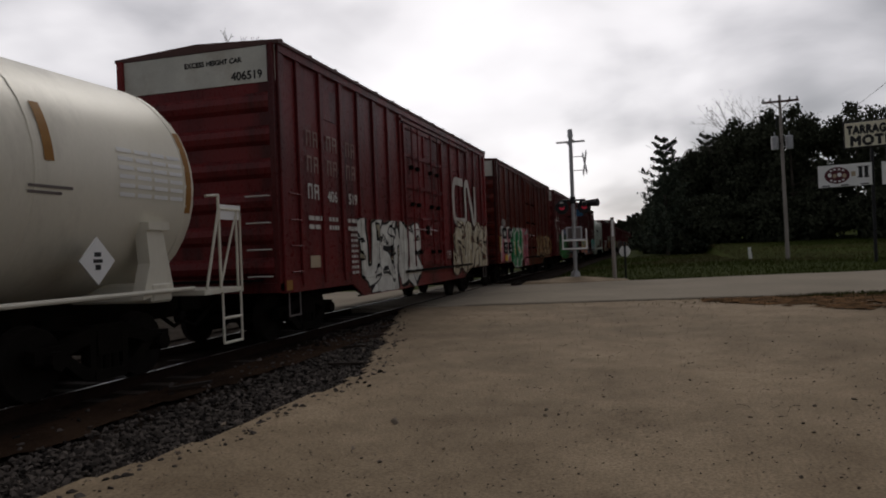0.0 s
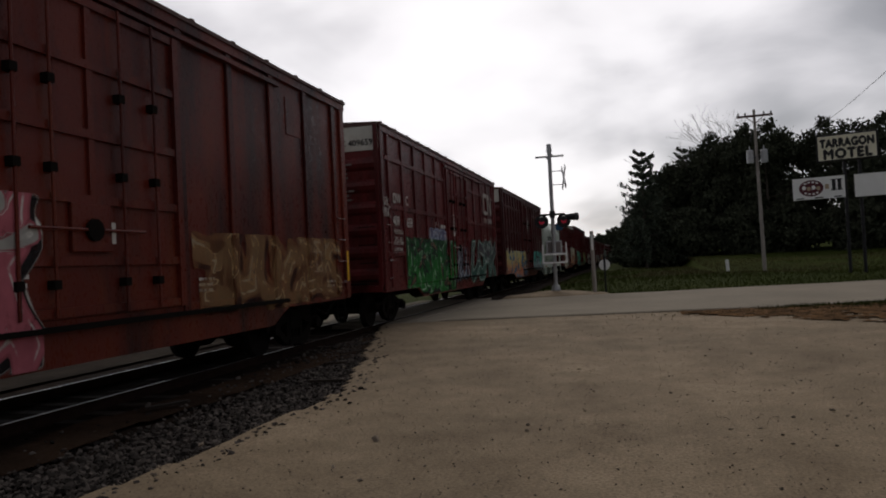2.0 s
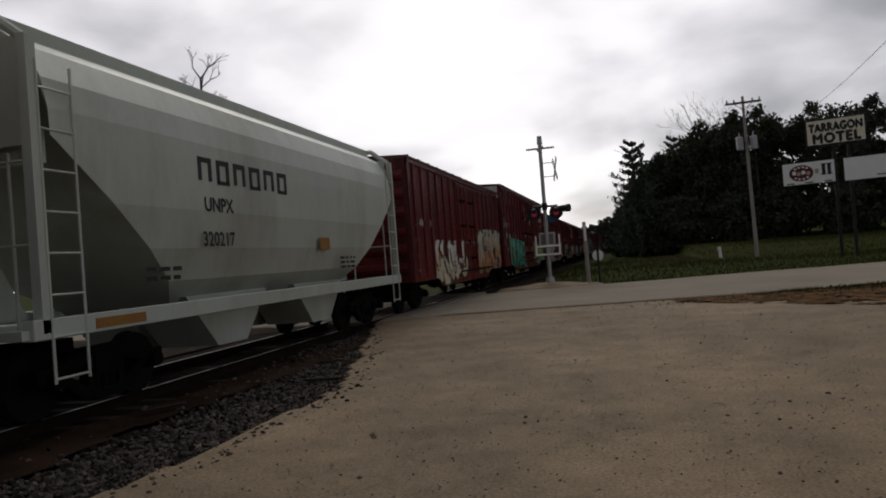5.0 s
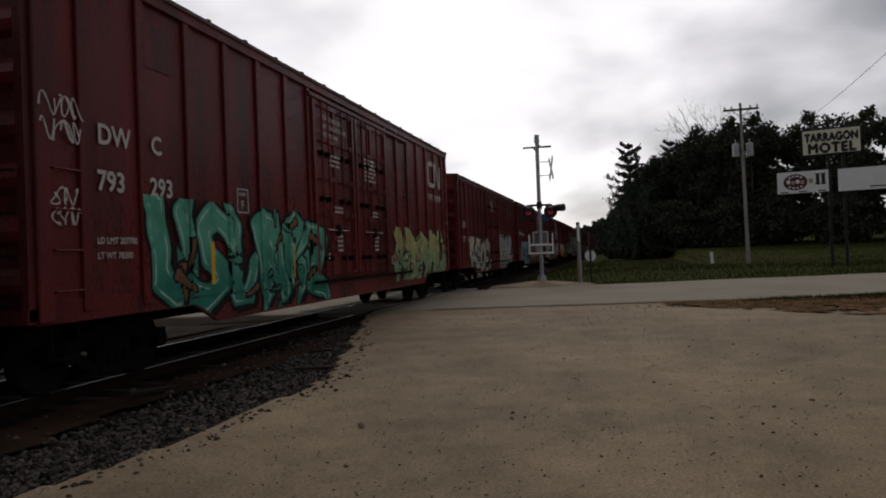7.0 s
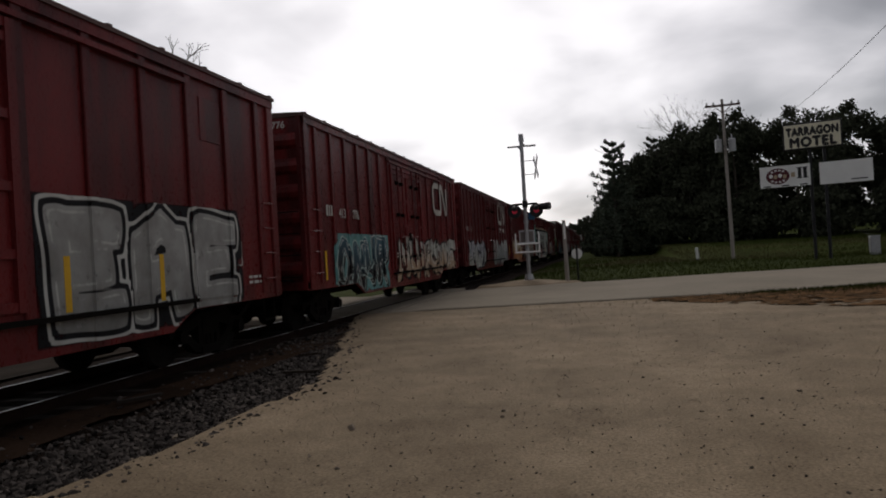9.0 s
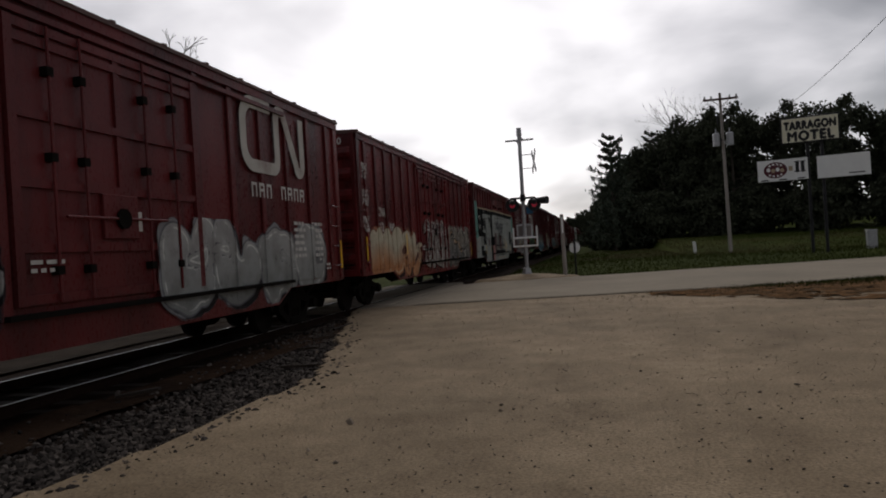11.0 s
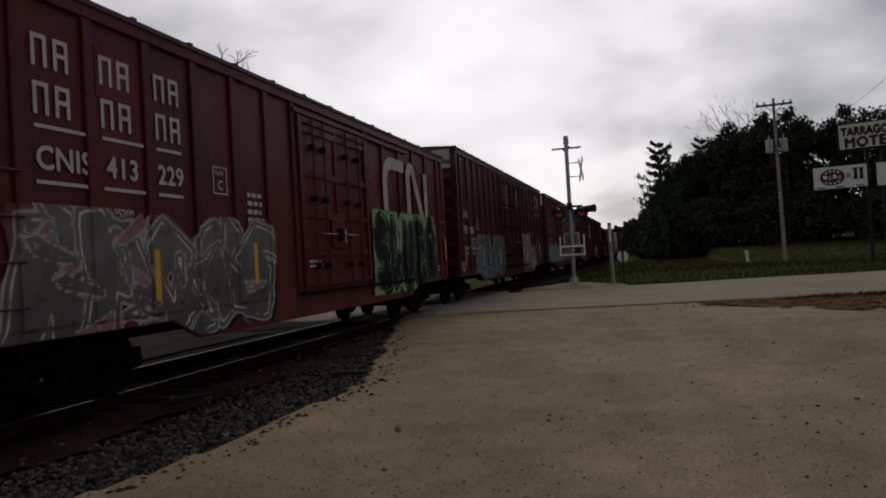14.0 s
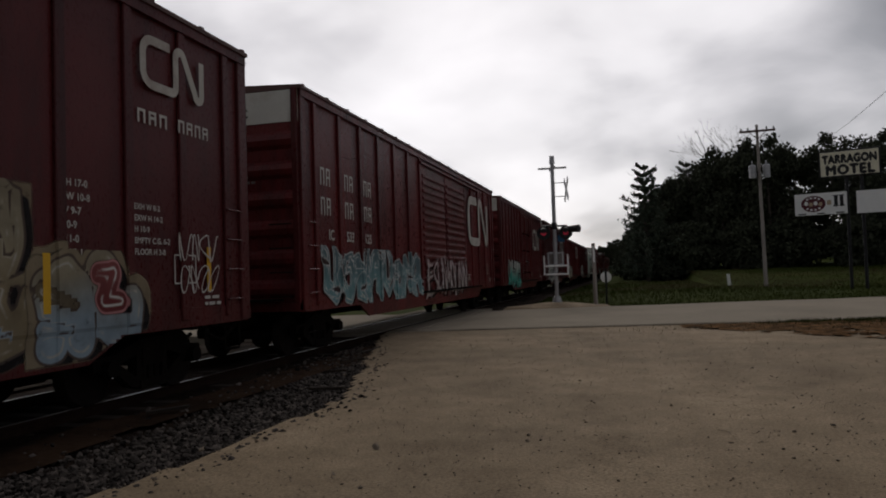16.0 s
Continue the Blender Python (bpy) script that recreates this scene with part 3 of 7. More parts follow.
def build_track():
    track = tagged(new("railway_track"), "single railway track with shiny steel rails on wooden ties", "railway track", kind="structure")
    track.matrix_basis = pose(TRACK_X, 0, RAIL_Z)
    prof = [(-0.070, -0.17), (0.070, -0.17), (0.070, -0.155), (0.012, -0.135), (0.012, -0.045), (0.036, -0.035), (0.036, -0.004), (-0.036, -0.004), (-0.036, -0.035), (-0.012, -0.045), (-0.012, -0.135), (-0.070, -0.155)]
    for side in (-1, 1):
        bm = bmesh.new()
        prism(bm, [(u + side * 0.755, v) for u, v in prof], "y", -60, 500)
        rail = part("rail", bm, M_RAILRUST, track)
        part("rail_head", boxes((side * 0.755 - 0.011, side * 0.755 + 0.011, -60, 500, -0.0035, 0.0)), M_RAIL, rail, "bright worn running surface")
    rng = random.Random(4)
    tie = cached("tie", lambda: boxes((-1.3, 1.3, -0.11, 0.11, -0.32, -0.15), bevel=0.012), "tie", M_TIE)
    y = -6.0
    while y < 66:
        if not 19.3 < y < 31:
            part("tie", tie, parent=track, at=pose(rng.uniform(-0.05, 0.05), y, rng.uniform(-0.012, 0.012), 0, 0, rng.uniform(-1.2, 1.2)))
        y += 0.53
    bm = bmesh.new()
    while y < 420:
        box(bm, -1.3, 1.3, y - 0.11, y + 0.11, -0.32, -0.15)
        y += 0.53
    far = part("far_ties", bm, M_TIE, track)
    far["kind"] = "stuff"
    bm = boxes((-0.66, 0.66, 19.6, 30.8, -0.15, -0.012), (0.84, 1.6, 19.6, 30.8, -0.15, -0.012), (-1.6, -0.84, 19.6, 30.8, -0.15, -0.012))
    part("crossing_panel", bm, M_ROAD, track, "asphalt crossing surface between the rails")


build_track()


def rocks(name, spots, material, label, rng, flat=0.7):
    """Many small broken stones in one mesh."""
    verts, faces = [], []
    base = [(1, 0, 0), (-1, 0, 0), (0, 1, 0), (0, -1, 0), (0, 0, 1), (0, 0, -1), (0.65, 0.65, 0.5), (-0.65, -0.6, 0.55)]
    tri = [(0, 2, 6), (2, 4, 6), (4, 0, 6), (2, 1, 4), (1, 3, 7), (3, 4, 7), (4, 1, 7), (3, 0, 4), (2, 0, 5), (1, 2, 5), (3, 1, 5), (0, 3, 5)]
    for x, y, z, r in spots:
        q = Euler((rng.uniform(0, 6), rng.uniform(0, 6), rng.uniform(0, 6))).to_matrix()
        s = Vector((rng.uniform(0.7, 1.3), rng.uniform(0.6, 1.1), rng.uniform(0.5, 1.0)))
        o = len(verts)
        for b in base:
            v = q @ Vector((b[0] * s.x, b[1] * s.y, b[2] * s.z)) * r * rng.uniform(0.8, 1.15)
            verts.append((x + v.x, y + v.y, z + v.z * flat))
        faces += [(o + a, o + b, o + c) for a, b, c in tri]
    me = bpy.data.meshes.new(name)
    me.from_pydata(verts, [], faces)
    me.materials.append(material)
    return tagged(part(name, me), label, "gravel", kind="stuff")


def scatter_stones():
    rng = random.Random(11)
    spots = []
    while len(spots) < 15000:
        y = 2.0 + 17.0 * rng.random() ** 1.35
        e = lot_edge(y)
        x = e + 0.12 - abs(rng.gauss(0, 1)) * 0.95 if rng.random() < 0.975 else e + abs(rng.gauss(0, 0.16))
        if x < -6.35 or (x < -5.35 - 0.3 * wob(0, y, 0.6, 2) and rng.random() < 0.8):
            continue
        spots.append((x, y, (bed_height(x, y) + rng.uniform(0.0, 0.05) + 0.05 * max(0, min(1, (x + 5.2))) if x < e + 0.12 else lot_height(x, y)), rng.uniform(0.018, 0.052)))
    rocks("ballast_stones", spots, M_ROCK, "grey crushed stone ballast along the track", rng)
    spots = []
    for _ in range(34000):
        y = 2.2 + 17 * rng.random() ** 1.6
        x = rng.uniform(-4.6, 7.5)
        if x > lot_edge(y) - 0.05 and y < road_near(x):
            near = 0.4 * math.exp(-(x - lot_edge(y)) / 0.5)
            if rng.random() < 0.24 + near:
                r = rng.uniform(0.004, 0.013) + (0.018 * rng.random() if rng.random() < 0.05 else 0)
                spots.append((x, y, lot_height(x, y) + r * 0.15, r))
    rocks("lot_pebbles", spots, M_PEBBLE, "loose dark pebbles on the gravel lot", rng)
    spots = [(-2.31, 6.2, 0.02, 0.045), (-3.55, 6.27, 0.02, 0.03), (-3.9, 5.9, 0.02, 0.035), (-4.75, 12.2, 0.0, 0.05), (-5.0, 13.1, 0.0, 0.06), (-4.55, 10.9, 0.0, 0.05)]
    rocks("lot_stones", spots, M_PEBBLE, "a few fist-sized stones on the gravel lot", rng)


scatter_stones()


def wood_scraps():
    rng = random.Random(8)
    for x, y, l, turn in ((-4.35, 9.75, 0.55, 35), (-5.3, 13.2, 0.8, 70), (-5.0, 11.6, 0.4, 10), (-5.6, 15.0, 0.9, 82), (-5.75, 8.0, 0.6, 60)):
        bm = bmesh.new()
        prism(bm, [(-l / 2, -0.03), (l * 0.4, -0.045), (l / 2, 0.0), (l * 0.42, 0.03), (-l * 0.45, 0.04)], "z", 0, 0.035)
        ob = part("wood_scrap", bm, M_TIE, at=pose(x, y, lot_height(x, y) - 0.02 if x > lot_edge(y) else -0.05, rng.uniform(-4, 4), rng.uniform(-4, 4), turn))
        tagged(ob, "dark splintered wood scrap lying on the ballast", "wood scrap", "wood scraps")


wood_scraps()


def blades(name, spots, material, label, rng, category="grass"):
    verts, faces = [], []
    for x, y, z, h in spots:
        a, lean = rng.uniform(0, 6.28), rng.uniform(0.1, 0.5) * h
        w = 0.008 + 0.02 * h
        dx, dy = math.cos(a), math.sin(a)
        o = len(verts)
        verts += [(x - dy * w, y + dx * w, z), (x + dy * w, y - dx * w, z), (x + dx * lean * 0.4 + dy * w * 0.6, y + dy * lean * 0.4 - dx * w * 0.6, z + h * 0.6), (x + dx * lean, y + dy * lean, z + h)]
        faces += [(o, o + 1, o + 2), (o, o + 2, o + 3)]
    me = bpy.data.meshes.new(name)
    me.from_pydata(verts, [], faces)
    me.materials.append(material)
    return tagged(part(name, me), label, category, kind="stuff")


def grow_grass():
    rng = random.Random(21)
    spots, dry = [], []
    for _ in range(60000):
        y = 31 + 55 * rng.random() ** 1.4
        x = -5.3 + (y * 0.62 + 13) * rng.random()
        if y < road_far(min(30, x)) + 0.3:
            continue
        tall = 0.5 + 0.5 * wob(x, y, 0.15, 31)
        h = rng.uniform(0.05, 0.16) + (0.22 * tall if y > 44 else 0.04)
        (dry if wob(x * 0.5, y, 0.12, 40) > 0.05 and y > 46 else spots).append((x, y, field_height(x, y) - 0.02, h))
    blades("roadside_grass", spots, M_GRASS, "mown green grass beyond the road", rng)
    blades("dry_grass", dry, M_DRYGRASS, "patches of tall dry tan grass in the field", rng)
    tuft = []
    for _ in range(2600):
        x = rng.gauss(5.2, 2.2)
        y = road_near(x) - 0.15 - abs(rng.gauss(0, 0.9))
        tuft.append((x, y, -0.01, rng.uniform(0.02, 0.09)))
    green = []
    for cx, cy, n in ((4.4, 0.35, 500), (6.1, 0.6, 700), (7.6, 0.5, 700), (9.4, 0.6, 600), (11.2, 0.7, 600)):
        for _ in range(n):
            x = rng.gauss(cx, 0.55)
            green.append((x, road_near(x) - 0.1 - abs(rng.gauss(0, cy)), 0.0, rng.uniform(0.04, 0.13)))
    blades("verge_tufts", green, M_GRASS, "short green grass tufts on the dirt verge", rng)
    blades("edge_weeds", tuft, M_DRYGRASS, "short brown weeds along the road edge", rng)


grow_grass()


def verge():
    def keep(x, y):
        d = road_near(x) - y
        if d < -0.05 or x < 1.2:
            return False
        reach = 1.1 + 4.4 * min(1, max(0, (x - 1.2) / 4))
        return d / reach + 1.1 * wob(x * 0.8, y * 1.6, 1.4, 50) + 0.8 * wob(x, y, 5, 51) < 0.95 and d < reach
    xs, ys = axis_steps((1.0, 16, 150)), axis_steps((14, 24.5, 105))
    sheet("dirt_verge", xs, ys, lambda x, y: lot_height(x, y) + 0.012 + 0.06 * max(0, wob(x, y, 3, 9)), M_VERGE, "ragged reddish brown dirt verge along the road edge", "ground", keep=keep)
    xs, ys = axis_steps((-30, -9.7, 40)), axis_steps((-30, 17, 60))
    sheet("far_gravel", xs, ys, lambda x, y: -0.08 + 0.015 * wob(x, y, 1, 2), M_FARBED, "dirty grey gravel beyond the track", "ground")


verge()

# ---- rolling stock ----
def wheel_mesh():
    bm = bmesh.new()
    for s in (-1, 1):
        prof = [(0.05, 0.10), (0.06, 0.10), (0.10, 0.14), (0.34, 0.03), (0.40, 0.07), (0.42, 0.07), (0.42, -0.03), (0.445, -0.05), (0.445, -0.075), (0.36, -0.07), (0.33, -0.02), (0.12, -0.08), (0.05, -0.10)]
        rings = []
        for k in range(20):
            a = 2 * math.pi * k / 20
            rings.append([bm.verts.new((s * (0.755 + d), r * math.cos(a), r * math.sin(a))) for r, d in prof])
        for k in range(20):
            p, q = rings[k], rings[(k + 1) % 20]
            for i in range(len(prof) - 1):
                bm.faces.new((p[i], p[i + 1], q[i + 1], q[i]))
    tube(bm, (-1.0, 0, 0), (1.0, 0, 0), 0.085, n=10)
    return bm


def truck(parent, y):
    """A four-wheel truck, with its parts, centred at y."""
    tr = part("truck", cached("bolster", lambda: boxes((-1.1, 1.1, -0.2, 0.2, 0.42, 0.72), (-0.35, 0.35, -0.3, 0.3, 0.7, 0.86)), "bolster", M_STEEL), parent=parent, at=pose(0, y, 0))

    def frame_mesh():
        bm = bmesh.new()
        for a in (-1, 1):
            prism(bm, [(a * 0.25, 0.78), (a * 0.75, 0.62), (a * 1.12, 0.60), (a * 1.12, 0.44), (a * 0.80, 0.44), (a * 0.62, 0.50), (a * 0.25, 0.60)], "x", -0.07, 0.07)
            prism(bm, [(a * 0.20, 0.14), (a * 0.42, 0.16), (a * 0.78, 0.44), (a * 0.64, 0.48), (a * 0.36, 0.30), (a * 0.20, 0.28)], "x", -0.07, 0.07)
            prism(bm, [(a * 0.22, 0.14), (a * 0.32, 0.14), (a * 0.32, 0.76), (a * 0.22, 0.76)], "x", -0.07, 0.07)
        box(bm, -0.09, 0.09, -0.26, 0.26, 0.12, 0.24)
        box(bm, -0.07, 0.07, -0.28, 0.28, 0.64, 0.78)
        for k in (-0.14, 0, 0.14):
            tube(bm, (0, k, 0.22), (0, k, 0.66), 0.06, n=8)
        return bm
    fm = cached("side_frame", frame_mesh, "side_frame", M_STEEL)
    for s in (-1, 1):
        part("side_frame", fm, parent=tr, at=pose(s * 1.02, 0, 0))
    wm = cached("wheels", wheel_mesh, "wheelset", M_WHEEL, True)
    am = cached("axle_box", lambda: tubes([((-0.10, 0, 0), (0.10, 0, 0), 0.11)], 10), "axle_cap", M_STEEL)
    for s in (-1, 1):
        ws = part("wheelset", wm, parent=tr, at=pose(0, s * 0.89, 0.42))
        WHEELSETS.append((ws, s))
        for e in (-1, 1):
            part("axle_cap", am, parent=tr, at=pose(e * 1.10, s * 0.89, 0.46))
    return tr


WHEELSETS, CARS = [], []


def coupler(parent, y, way):
    def make():
        bm = boxes((-0.10, 0.10, -0.62, 0.1, -0.12, 0.12), (-0.17, 0.17, -0.86, -0.58, -0.16, 0.16), (-0.2, -0.06, -1.0, -0.8, -0.14, 0.14), bevel=0.02)
        tube(bm, (0.25, 0.0, -0.05), (0.18, -0.55, -0.42), 0.035)
        tube(bm, (0.18, -0.55, -0.42), (0.12, -0.95, -0.25), 0.035)
        return bm
    part("coupler", cached("coupler", make, "coupler", M_STEEL), parent=parent, at=pose(0, y, 0.86, 0, 0, 0 if way < 0 else 180))


def ladder_mesh(n, gap, width, r=0.014, out=0.07):
    bm = bmesh.new()
    for i in range(n):
        z = i * gap
        tube(bm, (out, -width / 2, z), (out, width / 2, z), r, n=6)
        for s in (-1, 1):
            tube(bm, (0, s * width / 2, z), (out, s * width / 2, z), r, n=6)
    return bm


GLYPHS = {
    "hook": [[(-0.9, 1), (-0.9, -0.6), (-0.4, -1), (0.5, -0.8), (0.9, -0.2)]],
    "ring": [[(0.9 * math.cos(k * 0.6283), math.sin(k * 0.6283)) for k in range(11)]],
    "arch": [[(-0.9, -1), (-0.7, 0.6), (0, 1), (0.7, 0.6), (0.9, -1)], [(-0.6, -0.2), (0.6, -0.1)]],
    "zig": [[(-0.9, 0.9), (0.8, 0.8), (-0.7, -0.7), (1, -0.9)]],
    "snake": [[(0.9, 0.8), (0, 1), (-0.8, 0.6), (-0.3, 0.1), (0.7, -0.2), (0.8, -0.8), (-0.1, -1), (-0.9, -0.8)]],
    "fork": [[(-0.9, -1), (-0.8, 1)], [(-0.8, 0), (0.8, 1)], [(-0.3, 0.2), (0.9, -1)]],
    "peak": [[(-1, -1), (-0.6, 1), (0, -0.3), (0.6, 1), (1, -1)]],
    "slab": [[(-0.8, -1), (-0.8, 1)], [(-0.8, 0.9), (0.8, 0.85)], [(-0.8, 0), (0.5, 0.05)], [(-0.8, -0.95), (0.9, -0.9)]],
    "slant": [[(-0.8, -1), (-0.7, 1), (0.8, -1), (0.7, 1)]],
    "bowl": [[(-0.9, 1), (-0.8, -0.5), (0, -1), (0.8, -0.5), (0.9, 1)]],
    "loop": [[(-0.8, -1), (-0.8, 0.9), (0.5, 0.9), (0.8, 0.4), (-0.5, 0), (0.9, -1)]],
}


def graffiti(parent, y0, y1, z0, z1, colours, seed, heights, letters=5, thick=0.15, base=0.93, label="", cloud=0.18, line=0.05, halo=0.0, style="wild", glyphs=(), lift=0.0, gap=1.0, accent=None, bits=None):
    """A spray-painted piece that follows the posts of the car's side: interlocked letter-like forms over a cloud.
    heights: the side's relief, its break lines and its lower edge. style: wild (barbed), bubble (round) or block."""
    rng = random.Random(seed)
    step = 0.042
    depth, breaks, low = heights
    ys = set(np.round(np.arange(y0, y1 + step, step), 3))
    for b in breaks:
        if y0 < b < y1:
            ys |= {round(b - 0.006, 4), round(b + 0.006, 4)}
    ys = sorted(ys)
    zs = np.arange(z0, z1 + 0.001, step)
    Y, Z = np.meshgrid(ys, zs, indexing="ij")
    # hand-drawn wobble of the whole piece
    k = {"wild": 1.0, "bubble": 0.8, "block": 0.35}[style]
    wy = Y + k * (0.055 * np.sin(2.9 * Z + 1.3 * Y + seed) + 0.03 * np.sin(7.3 * Z - 2.1 * Y + 2 * seed))
    wz = Z + k * (0.07 * np.sin(1.7 * Y + seed * 1.7) + 0.035 * np.sin(5.1 * Y + 2.2 * Z + seed))
    w = (y1 - y0 - 0.3) / letters
    h = z1 - z0 - 0.25
    names = sorted(GLYPHS)
    groups = []
    for i in range(letters):
        cx, cz = y0 + 0.15 + w * (i + 0.5), z0 + 0.12 + h / 2 + rng.uniform(-0.05, 0.05)
        a = max(0.12, w * (0.56 if style == "wild" else 0.5) * gap - thick * 0.75)
        b = max(0.2, h * 0.5 - thick * 0.8)
        kind = glyphs[i % len(glyphs)] if glyphs else rng.choice(names)
        sl = rng.uniform(-0.28, 0.28) if style != "block" else rng.uniform(-0.05, 0.08)
        jit = {"wild": 0.16, "bubble": 0.08, "block": 0.04}[style]
        group = []
        for poly in GLYPHS[kind]:
            pts = [(cx + a * (u + rng.uniform(-jit, jit) + sl * v), cz + b * (v + rng.uniform(-jit, jit))) for u, v in poly]
            for n, (p, q) in enumerate(zip(pts, pts[1:])):
                group.append((*p, *q, thick * rng.uniform(0.8, 1.15), thick * rng.uniform(0.8, 1.15)))
            if style == "wild":
                for p, q in ((pts[1], pts[0]), (pts[-2], pts[-1])):
                    l = math.hypot(q[0] - p[0], q[1] - p[1]) + 1e-6
                    ux, uz = (q[0] - p[0]) / l, (q[1] - p[1]) / l
                    turn = rng.choice((-1, 1)) * rng.uniform(0.5, 1.3)
                    group.append((*q, q[0] + thick * 2.4 * (ux - turn * uz), q[1] + thick * 2.4 * (uz + turn * ux), thick * 0.95, 0.015))
        groups.append((group, 0.0))
    # loose barbs and shards laid over the letters
    bits = (3 * letters if style == "wild" else letters if style == "bubble" else 0) if bits is None else bits
    shards = []
    for _ in range(bits):
        py, pz = rng.uniform(y0 + 0.25, y1 - 0.25), rng.uniform(z0 + 0.2, z1 - 0.3)
        a, l = rng.choice((rng.uniform(1.1, 2.0), rng.uniform(0.0, 0.6), rng.uniform(2.5, 3.1))), rng.uniform(0.25, 0.62) * (0.6 + thick)
        r = thick * rng.uniform(0.22, 0.5)
        qy, qz = py + l * math.cos(a), pz + l * math.sin(a)
        bend = rng.uniform(-0.5, 0.5) * l
        shards.append(([(py, pz, qy, qz, r * 0.5, r), (qy, qz, qy + bend, qz - abs(bend) * rng.uniform(-0.4, 1), r, 0.012)], rng.choice((0.0, 0.5, 1.0, 1.0))))
    big = np.full(Y.shape, 9.0)
    sd, cl, sh = big.copy(), big.copy(), big.copy()
    tint = np.zeros(Y.shape)
    hue = np.zeros(Y.shape)
    rng.shuffle(groups)
    for group, flag in groups + shards:
        one = big.copy()
        small = len(group) == 2 and group[1][5] == 0.012
        for ax, az, bx, bz, r0, r1 in group:
            dx, dz = bx - ax, bz - az
            ll = dx * dx + dz * dz + 1e-6
            for form, (oy, oz) in (("body", (0, 0)), ("drop", (0.10, -0.09))):
                py, pz = wy - oy - ax, wz - oz - az
                raw = (py * dx + pz * dz) / ll
                t = np.clip(raw, 0, 1)
                r = r0 + (r1 - r0) * t
                d = np.hypot(py - t * dx, pz - t * dz) - r
                if style != "bubble" and r1 > 0.02:
                    sq = np.maximum(np.abs(py * dz - pz * dx) / np.sqrt(ll) - r, (np.abs(raw - 0.5) - 0.5) * np.sqrt(ll) - r * 0.7)
                    d = 0.35 * d + 0.65 * sq
                if form == "body":
                    one = np.minimum(one, d)
                elif not small:
                    sh = np.minimum(sh, d - 0.01)
        if not small:
            cl = np.minimum(cl, one - cloud)
        over = one < (line * 0.6 if small else line + halo)
        if small:
            over &= sd < thick * 0.6
            one = np.where(over, one + line * 0.4, one)
        hue = np.where(over, flag, hue)
        if small:
            sd = np.where(over, one, sd)
            continue
        tint = np.where(over, rng.uniform(-0.12, 0.12), tint)
        sd = np.where(over, one, np.minimum(sd, one))
    cl += 0.05 * np.sin(Y * 5.3 + seed) * np.sin(Z * 6.1 + 2 * seed) + 0.025 * np.sin(13 * Y + 9 * Z)
    bl = (Z - z0) / (z1 - z0) + tint + 0.10 * np.sin(2.3 * Y + seed) * np.sin(3.1 * Z)
    # trimmed to the side and its sill
    foot = np.array([low(y) for y in ys])[:, None]
    edge = np.minimum.reduce([Y - y0, y1 - Y, Z - z0, z1 - Z, Z - foot])
    cl, sh = np.maximum(cl, 0.02 - edge), np.maximum(sh, 0.02 - edge)
    xo = np.array([depth(y) for y in ys])[:, None] * np.where(Z > 1.0, 1.0, 0.45) + 0.012 + lift
    n, m = Y.shape
    verts = np.stack([xo.ravel() + (HALF - 0.05), Y.ravel(), Z.ravel()], 1)
    mask = np.minimum.reduce([cl, np.maximum(sd - line - halo, 0.0 - (Z - foot)), sh])
    keep = (np.minimum.reduce([mask[:-1, :-1], mask[1:, :-1], mask[:-1, 1:], mask[1:, 1:]]) < 0.03) & ((Z - foot)[:-1, :-1] > -0.02) & ((Z - foot)[1:, :-1] > -0.02)
    idx = np.arange(n * m).reshape(n, m)
    faces = np.stack([idx[:-1, :-1], idx[1:, :-1], idx[1:, 1:], idx[:-1, 1:]], -1)[keep]
    me = bpy.data.meshes.new("graffiti")
    me.from_pydata(verts.tolist(), [], faces.tolist())
    for key, arr in (("letters", sd), ("cloud", cl), ("blend", bl), ("shadow", sh), ("hue", hue)):
        me.attributes.new(key, "FLOAT", "POINT").data.foreach_set("value", arr.ravel().astype(np.float32))
    me.materials.append(graffiti_mat("spray_paint", *colours, base=base, line_w=line, halo=halo, accent=accent))
    return part("graffiti", me, parent=parent, label=label)


def letter_shapes(parent, y, z, count, w, h, x, material=None):
    """A word in a mark of the railway, as plain hollow shapes."""
    bm = bmesh.new()
    t = w * 0.17
    for i in range(count):
        a = y + i * w
        b = a + w * 0.70
        bars = [(a, a + t, z, z + h), (b - t, b, z, z + h), (a + t, b - t, z + h - t, z + h)]
        if i % 2:
            bars.append((a + t, b - t, z + h * 0.42, z + h * 0.42 + t))
        for p, q, u, v in bars:
            bm.faces.new([bm.verts.new((x, yy, zz)) for yy, zz in ((p, u), (q, u), (q, v), (p, v))])
    part("word_mark", bm, material or M_LETTER, parent)


def plate_mark(parent, y, z, x, letter="F"):
    """The small framed clearance-plate letter."""
    part("plate_mark", boxes((x, x + 0.003, y, y + 0.36, z, z + 0.02), (x, x + 0.003, y, y + 0.36, z + 0.38, z + 0.40), (x, x + 0.003, y, y + 0.02, z + 0.02, z + 0.38), (x, x + 0.003, y + 0.34, y + 0.36, z + 0.02, z + 0.38)), M_LETTER, parent)
    side_text(parent, "PLATE", y + 0.05, z + 0.28, 0.08, x), side_text(parent, letter, y + 0.12, z + 0.07, 0.19, x)


def data_block(parent, y, z, lines, size, x):
    for i, words in enumerate(lines):
        side_text(parent, words, y, z - i * size * 1.35, size, x)


